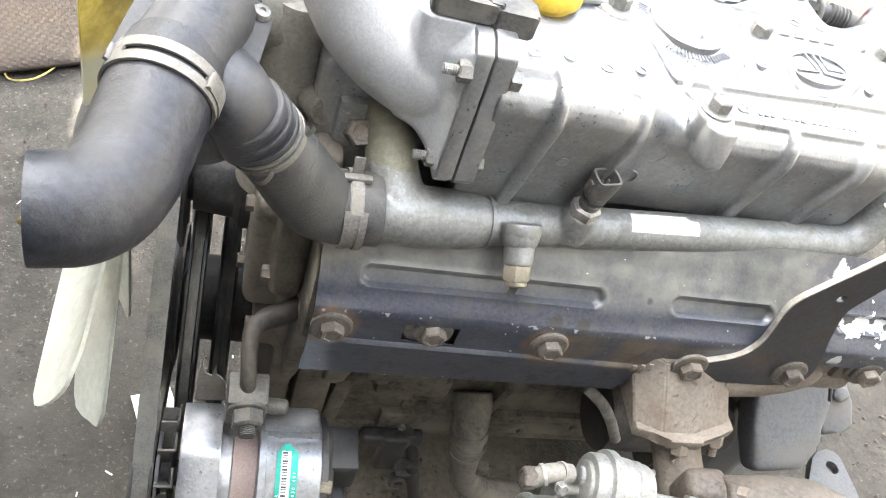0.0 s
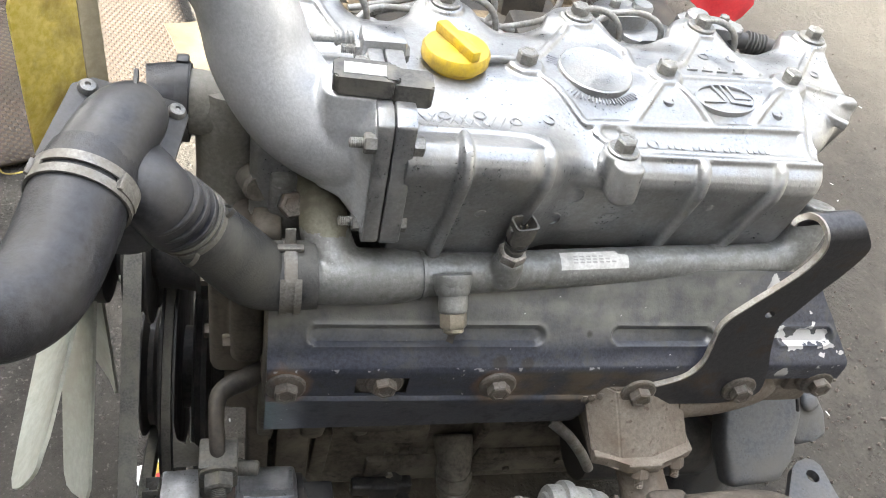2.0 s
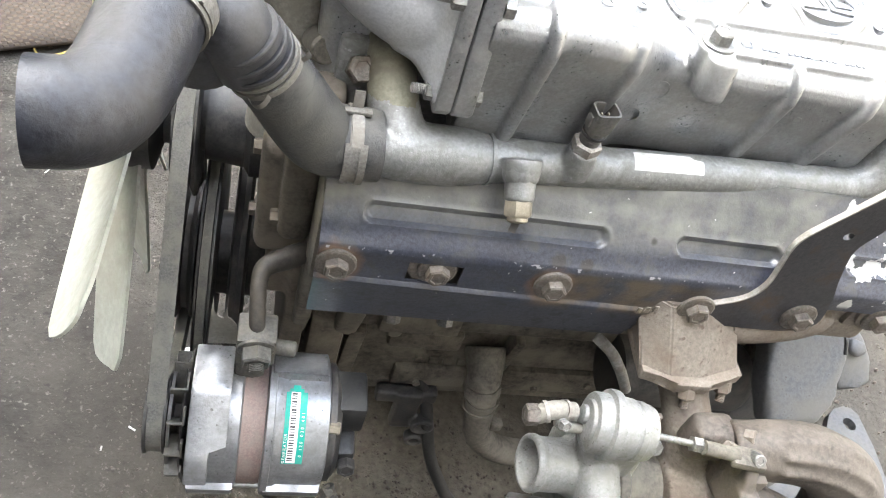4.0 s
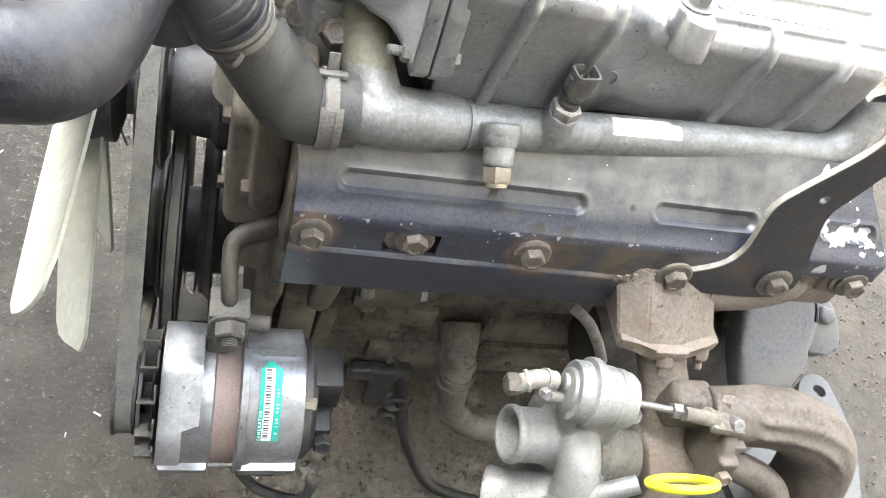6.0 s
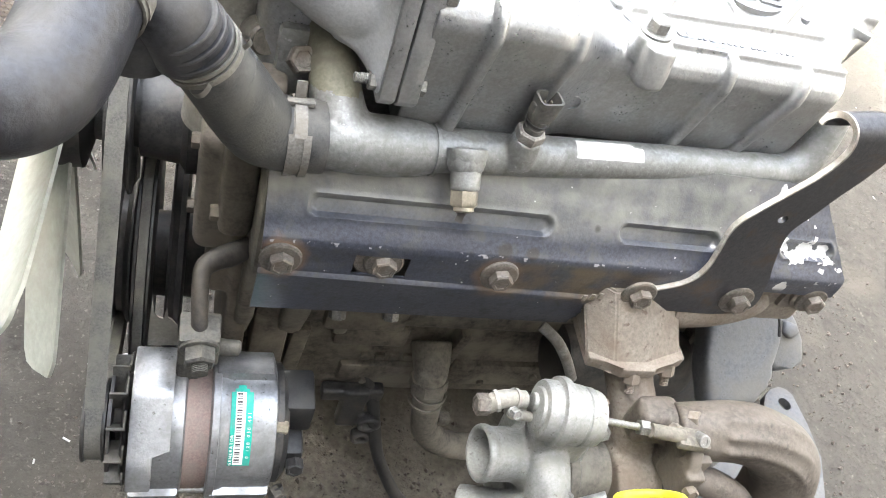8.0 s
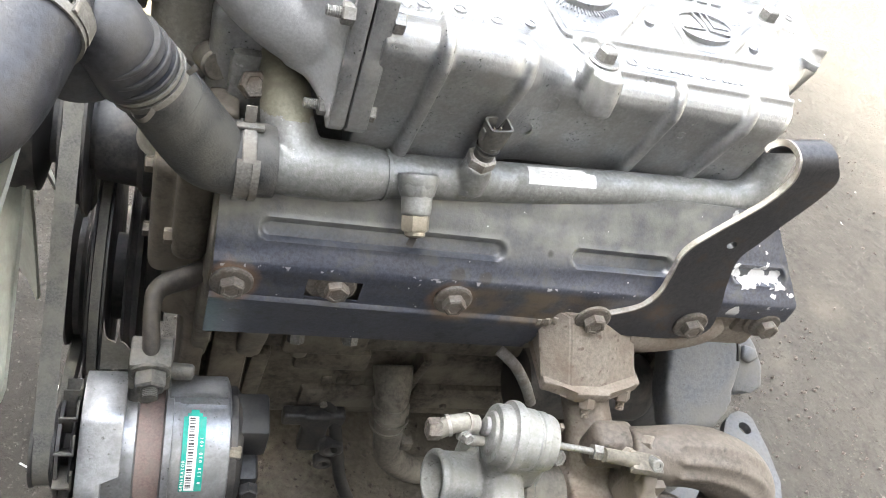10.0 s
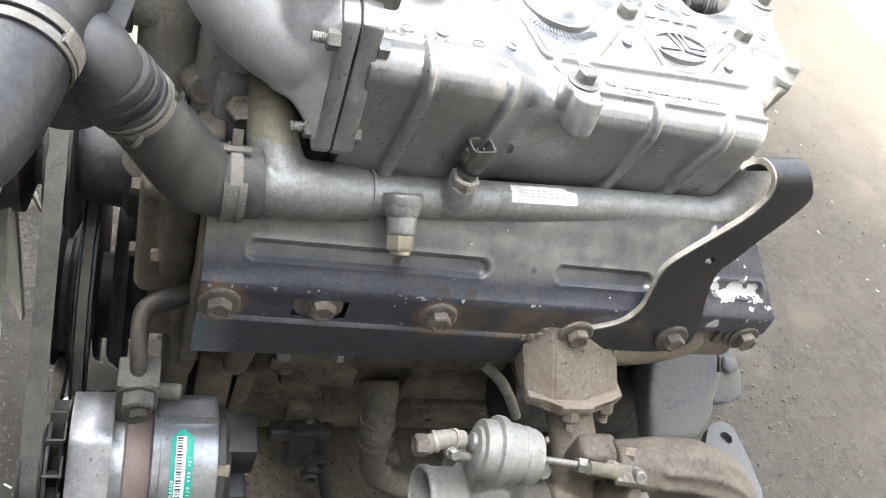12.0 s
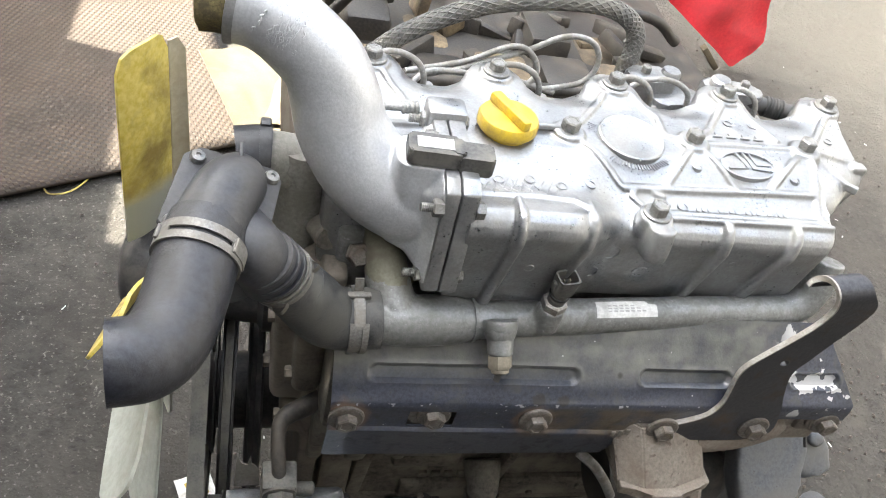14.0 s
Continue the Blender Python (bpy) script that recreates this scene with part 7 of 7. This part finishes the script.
def build_injection_side():
    """Fuel pipes and fittings behind the cover."""
    for k, (x, y) in enumerate(C_BOLTS[:4]):
        bm = bmesh.new()
        tube(bm, [(x + 0.004, y + 0.012, 0.786), (x + 0.016, y + 0.016, 0.7885), (x + 0.032, y + 0.018, 0.7870), (x + 0.048, y + 0.018, 0.7790), (x + 0.057, y + 0.017, 0.7650), (x + 0.060, y + 0.017, 0.742)], 0.0033, 10)
        pipe = part("injector_pipe", bm, FUEL_PIPE, engine, "thin grey steel injector pipe")
        bm = bmesh.new()
        lathe(bm, [(0.008, -0.03), (0.008, 0.0), (0.0065, 0.002), (0.0065, 0.012), (0.004, 0.013), (0, 0.013)], (x + 0.063, y + 0.018, 0.742), (0, 0, 1), 12)
        part("union_nut", bm, FUEL_PIPE, pipe)
    runs = [[(0.075, 0.322, 0.745), (0.1206, 0.333, 0.7512), (0.1511, 0.336, 0.7605), (0.1807, 0.338, 0.7763), (0.1993, 0.338, 0.7808), (0.2138, 0.336, 0.7753), (0.2248, 0.333, 0.7604), (0.2231, 0.330, 0.7476), (0.2127, 0.326, 0.7390), (0.198, 0.322, 0.735)],
            [(0.100, 0.325, 0.742), (0.140, 0.332, 0.7500), (0.1768, 0.336, 0.7638), (0.2132, 0.340, 0.7779), (0.2424, 0.342, 0.7944), (0.2641, 0.340, 0.7999), (0.2829, 0.338, 0.7951), (0.2931, 0.335, 0.7802), (0.2921, 0.332, 0.7633), (0.2802, 0.330, 0.7490), (0.2579, 0.328, 0.7420), (0.2311, 0.325, 0.7372)],
            [(0.325, 0.300, 0.768), (0.345, 0.304, 0.777), (0.375, 0.303, 0.779), (0.396, 0.298, 0.768), (0.400, 0.295, 0.74)],
            [(0.08, 0.305, 0.740), (0.10, 0.318, 0.750), (0.14, 0.326, 0.748), (0.20, 0.328, 0.744), (0.250, 0.325, 0.735)]]
    for r in runs:
        bm = bmesh.new()
        tube(bm, r, 0.0034, 10, 6)
        part("fuel_pipe", bm, FUEL_PIPE, engine, "looped grey steel fuel pipe")
    bm = bmesh.new()
    run = [(0.010, 0.360, 0.706), (0.0487, 0.366, 0.7406), (0.079, 0.369, 0.7654), (0.1252, 0.372, 0.7918), (0.1726, 0.373, 0.8109), (0.2396, 0.372, 0.8237), (0.2934, 0.370, 0.8255), (0.3272, 0.368, 0.8151), (0.3417, 0.364, 0.7977), (0.3433, 0.360, 0.774), (0.340, 0.354, 0.748)]
    core = tube(bm, run, 0.0098, 18)
    hose = part("braided_hose", bm, BRAID, engine, "grey braided fuel hose arching behind the cover")
    # crossing strands of the braid
    bm = bmesh.new()
    for hand in (-1, 1):
        for k in range(9):
            pts = []
            for i, p in enumerate(core):
                t = (core[min(i + 1, len(core) - 1)] - core[max(i - 1, 0)]).normalized()
                side = Vector((0, 1, 0)).cross(t).normalized()
                a = 2 * math.pi * k / 9 + hand * i * 0.42
                pts.append(p + (side * math.cos(a) + t.cross(side) * math.sin(a)) * 0.0099)
            tube(bm, pts, 0.0013, 5, 2)
    tagged(part("braid", bm, BRAID, hose), kind="stuff")
    bm = bmesh.new()
    lathe(bm, [(0.0120, 0), (0.0125, 0.016), (0.0105, 0.018), (0, 0.018)], (0.3415, 0.357, 0.752), (0.1, 0.2, 1), 16)
    part("hose_ferrule", bm, IRON, hose)
    # filter heads and fittings
    bm = bmesh.new()
    prism(bm, rounded(0.060, 0.036, 0.012), 0.035, pose(0.362, 0.330, 0.735, 0, 0, 8), 0.004)
    prism(bm, rounded(0.070, 0.040, 0.015), 0.030, pose(0.395, 0.315, 0.725, 0, 0, 8), 0.004)
    fh = part("fuel_filter_head", bm, SILVER, engine, "silver cast filter head behind the cover")
    bolt(fh, (0.355, 0.334, 0.770), (0, 0, 1), 0.011, 0.008, 0.0, STEEL)
    bm = bmesh.new()
    lathe(bm, [(0.012, -0.02), (0.012, 0.004), (0.010, 0.007), (0, 0.007)], (0.388, 0.336, 0.768), (0, 0, 1), 20)
    part("filter_cap", bm, SILVER, fh)
    bm = bmesh.new()
    prism(bm, rounded(0.075, 0.030, 0.010), 0.045, pose(0.470, 0.330, 0.720, 0, 0, -6), 0.004)
    lathe(bm, [(0.013, -0.02), (0.013, 0.004), (0.010, 0.007), (0, 0.007)], (0.452, 0.330, 0.768), (0, 0, 1), 20)
    rh = part("rail_bracket", bm, SILVER, engine, "silver cast bracket behind the cover")
    bolt(rh, (0.487, 0.334, 0.765), (0, 0, 1), 0.010, 0.007, 0.0, STEEL)
    bm = bmesh.new()
    prof = []
    for k in range(6):
        prof += [(0.0095, 0.004 * k), (0.0125, 0.004 * k + 0.001), (0.0125, 0.004 * k + 0.0025), (0.0095, 0.004 * k + 0.0035)]
    lathe(bm, [(0.010, -0.03)] + prof + [(0.010, 0.028), (0.010, 0.034), (0, 0.034)], (0.512, 0.318, 0.752), (0.95, -0.2, -0.05), 20)
    part("ribbed_coupling", bm, PLASTIC, engine, "dark ribbed fuel coupling")


build_block()
build_cover()
build_intake()
build_water_pipe()
build_hoses()
build_thermostat()
build_shield()
build_bracket()
build_drive()
build_fan()
build_alternator()
build_exhaust()
build_turbo()
build_injection_side()
# ---- round the engine ----


def build_mat():
    """Woven floor mat lying askew behind the fan; its knots run with its edges."""
    bm = bmesh.new()
    P = []
    for i in range(41):
        row = []
        for j in range(41):
            x, y = -1.5 * (1 - i / 40) + 0.25 * 1.6 * j / 40 * i / 40, 1.6 * j / 40
            row.append((x, y, 0.006 + 0.006 * noise.noise(Vector((x * 4, y * 4, 5)))))
        P.append(row)
    grid(bm, P)
    bmesh.ops.recalc_face_normals(bm, faces=bm.faces)
    bmesh.ops.solidify(bm, geom=list(bm.faces), thickness=0.007)
    me = bpy.data.meshes.new("floor_mat")
    bm.to_mesh(me)
    bm.free()
    me.materials.append(MAT)
    me.shade_smooth()
    ob = new("floor_mat", me)
    ob.matrix_basis = pose(-0.085, 1.150, 0.004, 0, 0, 27.5)
    tagged(ob, "dark brown woven mat with raised knots on the ground", "mat")


def crumpled(name, size, m, material, label, category, rough=0.02, seed=0.0, fold=0.0, n=24):
    bm = bmesh.new()
    P = []
    for i in range(n + 1):
        row = []
        for j in range(n + 1):
            u, v = i / n - 0.5, j / n - 0.5
            x, y = u * size[0], v * size[1]
            k = 3.0 / max(size)
            z = rough * (noise.noise(Vector((x * k, y * k, seed))) + 0.5 * abs(noise.noise(Vector((x * k * 2.6, y * k * 2.6, seed + 5))))) + fold * abs(u) + rough
            row.append(m @ Vector((x, y, z)))
        P.append(row)
    grid(bm, P)
    bmesh.ops.recalc_face_normals(bm, faces=bm.faces)
    bmesh.ops.solidify(bm, geom=list(bm.faces), thickness=0.0012)
    return solo(name, bm, material, label, category)


def build_old_engine():
    """Stripped second engine standing close behind on a timber."""
    old = thing("stripped_engine", (0.42, 0.78, 0.0), "oily brown stripped engine standing behind on timber", "engine")
    bm = bmesh.new()
    block(bm, (0.06, 0.62, 0.0), (0.76, 1.3, 0.10), 0.01)
    part("timber_skid", bm, WOOD, old, "dark oily timber skid")
    bm = bmesh.new()
    block(bm, (0.06, 0.56, 0.10), (0.80, 1.34, 0.475), 0.02)
    part("crankcase", bm, DARK_IRON, old, "black oily crankcase")
    rng = random.Random(7)
    for k in range(6):
        x = 0.06 + 0.115 * k
        bm = bmesh.new()
        block(bm, (x + 0.01, 0.545, 0.40), (x + 0.085, 0.64, 0.50 + 0.03 * rng.random()), 0.012)
        lathe(bm, [(0.026, 0.49), (0.026, 0.545), (0.020, 0.545), (0.020, 0.52), (0, 0.52)], (x + 0.05, 0.60, 0), (0, 0, 1), 24)
        part("valve_block", bm, OLD_PAINT, old, "tan oily iron casting")
        bm = bmesh.new()
        block(bm, (x, 0.68, 0.42), (x + 0.10, 0.82, 0.49 + 0.05 * rng.random()), 0.015)
        part("port_casting", bm, DARK_IRON if k % 2 else OLD_PAINT, old)
        bm = bmesh.new()
        block(bm, (x + 0.005, 0.86, 0.42), (x + 0.09, 0.98, 0.52 - 0.04 * (k % 3)), 0.015)
        part("port_casting", bm, OLD_PAINT if k % 3 else DARK_IRON, old)
        bolt(old, (x + 0.02, 0.665, 0.45), (0, 0, 1), 0.02, 0.015, 0.02, OLD_PAINT)
        bolt(old, (x + 0.075, 0.845, 0.45), (0, 0, 1), 0.02, 0.015, 0.02, STEEL)
        bm = bmesh.new()
        block(bm, (x + 0.004, 0.530, 0.22), (x + 0.096, 0.565, 0.36), 0.012)
        lathe(bm, [(0.03, 0), (0.03, 0.012), (0.02, 0.016), (0, 0.016)], (x + 0.05, 0.530, 0.29), (0, -1, 0), 22)
        part("side_cover", bm, OLD_PAINT, old)
    for k in range(64):
        x, y = rng.uniform(0.05, 0.66), rng.uniform(0.60, 1.32)
        l, w, h = rng.uniform(0.05, 0.13), rng.uniform(0.014, 0.034), rng.uniform(0.02, 0.045)
        bm = bmesh.new()
        block(bm, (-l / 2, -w / 2, -h / 2), (l / 2, w / 2, h / 2), 0.005, m=pose(x, y, rng.uniform(0.455, 0.515), rng.uniform(-14, 14), rng.uniform(-20, 20), rng.choice((0, 90, 35, 120)) + rng.uniform(-15, 15)))
        part("rocker_arm", bm, DARK_IRON if k % 4 else OLD_PAINT, old, "black oily iron lever" if k % 4 else "tan oily iron lever")
    for y, z in ((0.60, 0.56), (0.88, 0.57)):
        bm = bmesh.new()
        tube(bm, [(0.04, y, z - 0.06), (0.1, y - 0.02, z + 0.01), (0.24, y - 0.02, z + 0.02), (0.40, y + 0.02, z), (0.62, y, z + 0.01), (0.72, y + 0.03, z - 0.05)], 0.010, 12)
        part("oil_pipe", bm, DARK_IRON, old)
    bm = bmesh.new()
    lathe(bm, [(0.05, 0), (0.14, 0.0), (0.145, 0.01), (0.145, 0.05), (0.13, 0.06), (0.03, 0.06)], (-0.02, 0.78, 0.36), (1, 0.1, 0), 40)
    part("flywheel", bm, DARK_IRON, old)


def build_litter():
    crumpled("cardboard_sheet", (0.26, 0.42), pose(-0.045, 1.36, 0.012, 0, 0, 18), CARD, "cream cardboard sheet lying on the ground", "cardboard", 0.012, 3.0)
    crumpled("paper_bag", (0.20, 0.30), pose(0.075, 1.33, 0.03, 8, -14, -12), CARD, "crumpled cream paper bag on the ground", "bag", 0.045, 9.0)
    # red sheet hanging in a point to the ground, folded along a crease
    bm = bmesh.new()
    zs = [0.004, 0.05, 0.10, 0.15, 0.20, 0.30, 0.60]
    lefts = [1.492, 1.425, 1.345, 1.262, 1.177, 1.010, 0.700]
    rights = [1.506, 1.565, 1.585, 1.570, 1.545, 1.520, 1.450]
    P = []
    for i in range(41):
        z = 0.004 + 0.596 * (i / 40) ** 1.5
        x0, x1 = float(np.interp(z, zs, lefts)), float(np.interp(z, zs, rights))
        row = []
        for j in range(25):
            x = x0 + (x1 - x0) * j / 24
            y = 1.805 + 0.3 * max(0.0, 1.345 - x) + 0.10 * max(0.0, x - 1.345) + 0.018 * noise.noise(Vector((x * 9, z * 9, 1)))
            row.append((x, y, z))
        P.append(row)
    grid(bm, P)
    bmesh.ops.recalc_face_normals(bm, faces=bm.faces)
    bmesh.ops.solidify(bm, geom=list(bm.faces), thickness=0.002)
    solo("red_sheet", bm, RED, "bright red plastic sheet hanging in folds to the ground", "sheet")
    bm = bmesh.new()
    d = Vector((0.08, 0.0, -0.075)).normalized()
    m = Matrix.Translation((1.352, 1.785, 0.076)) @ along(d)
    block(bm, (-0.016, -0.010, 0.0), (0.016, 0.010, 0.100), 0.004, m=m)
    solo("wood_offcut", bm, CARD, "short tan wooden offcut leaning under the red sheet", "offcut")
    # yellow cord loop
    bm = bmesh.new()
    tube(bm, [(-0.475, 1.03, 0.006), (-0.50, 0.97, 0.006), (-0.485, 0.925, 0.006), (-0.445, 0.935, 0.006), (-0.415, 0.985, 0.006), (-0.41, 1.03, 0.008)], 0.0018, 8)
    solo("yellow_cord", bm, NYLON_YELLOW, "thin yellow cord curled on the ground", "cord")
    # sweet wrapper
    wr = crumpled("snack_wrapper", (0.055, 0.075), pose(-0.135, 0.235, 0.0, 0, 0, 20), WHITE, "crumpled white and coloured snack wrapper on the ground", "wrapper", 0.008, 4.0, n=10)
    bm = bmesh.new()
    prism(bm, [(-0.015, -0.02), (0.015, -0.015), (0.012, 0.02), (-0.012, 0.016)], 0.0015, pose(-0.138, 0.24, 0.0165, 0, 0, 30), 0)
    part("printed_panel", bm, YELLOW, wr)
    bm = bmesh.new()
    prism(bm, [(-0.006, -0.006), (0.008, -0.005), (0.006, 0.008), (-0.007, 0.006)], 0.0015, pose(-0.130, 0.236, 0.019, 0, 0, 10), 0)
    part("printed_panel", bm, RED, wr)
    # black cable hanging under the engine
    bm = bmesh.new()
    tube(bm, [(0.170, 0.125, 0.215), (0.188, 0.110, 0.176), (0.198, 0.100, 0.139), (0.212, 0.080, 0.087), (0.234, 0.060, 0.046), (0.258, 0.045, 0.014), (0.290, 0.030, 0.006), (0.36, 0.01, 0.005), (0.43, -0.01, 0.005)], 0.0085, 14)
    part("battery_cable", bm, RUBBER_DARK, engine, "black cable trailing from the block to the ground")
    bm = bmesh.new()
    block(bm, (0.148, 0.100, 0.120), (0.180, 0.118, 0.200), 0.003)
    block(bm, (0.120, 0.104, 0.176), (0.200, 0.122, 0.198), 0.003)
    lathe(bm, [(0.016, -0.004), (0.016, 0.012), (0.009, 0.012), (0.009, 0)], (0.190, 0.100, 0.140), (0, -1, 0), 18)
    lathe(bm, [(0.013, -0.004), (0.013, 0.012), (0.007, 0.012), (0.007, 0)], (0.186, 0.100, 0.104), (0, -1, 0), 18)
    cast(part("mounting_foot", bm, BLACK, engine, "black oily mounting foot on the block's side"), 0.0022, 5)
    # oil dipstick with its ring, leaning by the turbine
    bm = bmesh.new()
    tube(bm, [(0.230, -0.158, 0.398), (0.262, -0.159, 0.424), (0.295, -0.160, 0.448), (0.310, -0.160, 0.458)], 0.0085, 14)
    stick = part("dipstick", bm, SILVER_DIRTY, engine, "dirty dipstick tube with a yellow ring handle")
    bm = bmesh.new()
    c = Vector((0.352, -0.160, 0.4585))
    u, v = Vector((0.94, 0.0, 0.10)), Vector((-0.20, -0.42, 0.60))
    rows = []
    for k in range(40):
        a = 2 * math.pi * k / 40
        rad = (u * math.cos(a) + v.normalized() * math.sin(a)).normalized()
        n = u.cross(v).normalized()
        rows.append([c + rad * (0.0285 + 0.0040 * math.cos(b)) + n * 0.0042 * math.sin(b) for b in (2 * math.pi * j / 12 for j in range(12))])
    grid(bm, rows, close_u=True, close_v=True)
    part("ring_handle", bm, LEMON, stick, "bright yellow plastic ring")


def build_grit():
    """Stones, chips and leaf scraps on the earth."""
    rng = random.Random(11)
    bm = bmesh.new()
    for _ in range(2200):
        x, y = rng.uniform(-1.0, 1.9), rng.uniform(-0.6, 2.1)
        s = 0.0012 + 0.0045 * rng.random() ** 3
        v = [bm.verts.new((x + s * rng.uniform(0.6, 1.2) * a, y + s * rng.uniform(0.6, 1.2) * b, 0.001 + s * c - 0.004 * (c < 0))) for a, b, c in ((1, 0, 0), (-1, 0.3, 0), (0, 1, 0), (0, -1, 0.1), (0.1, 0, 0.8), (0, 0.1, -0.5))]
        for f in ((0, 2, 4), (2, 1, 4), (1, 3, 4), (3, 0, 4), (2, 0, 5), (1, 2, 5), (3, 1, 5), (0, 3, 5)):
            bm.faces.new([v[k] for k in f])
    for _ in range(2600):
        x, y = rng.gauss(0.22, 0.22), rng.gauss(0.03, 0.10)
        if rng.random() < 0.45:
            x, y = rng.uniform(0.55, 1.3), rng.uniform(-0.35, 0.7)
        s = 0.0010 + 0.0042 * rng.random() ** 2.5
        v = [bm.verts.new((x + s * rng.uniform(0.6, 1.2) * a, y + s * rng.uniform(0.6, 1.2) * b, 0.001 + s * c - 0.004 * (c < 0))) for a, b, c in ((1, 0, 0), (-1, 0.3, 0), (0, 1, 0), (0, -1, 0.1), (0.1, 0, 0.8), (0, 0.1, -0.5))]
        for f in ((0, 2, 4), (2, 1, 4), (1, 3, 4), (3, 0, 4), (2, 0, 5), (1, 2, 5), (3, 1, 5), (0, 3, 5)):
            bm.faces.new([v[k] for k in f])
    solo("grit", bm, SCALE, "scattered grit and small stones on the earth", "grit", kind="stuff", smooth=False)
    bm = bmesh.new()
    for _ in range(70):
        x, y = rng.uniform(-1.0, 1.9), rng.uniform(-0.6, 1.9)
        m = pose(x, y, 0.003, rng.uniform(-25, 25), rng.uniform(-25, 25), rng.uniform(0, 360))
        l, w = rng.uniform(0.003, 0.012), rng.uniform(0.0015, 0.004)
        block(bm, (-l / 2, -w / 2, 0), (l / 2, w / 2, 0.0008), 0, m=m)
    solo("chips", bm, PAPER, "pale paper and paint chips strewn on the earth", "chips", kind="stuff", smooth=False)


build_mat()
build_old_engine()
build_litter()
build_grit()
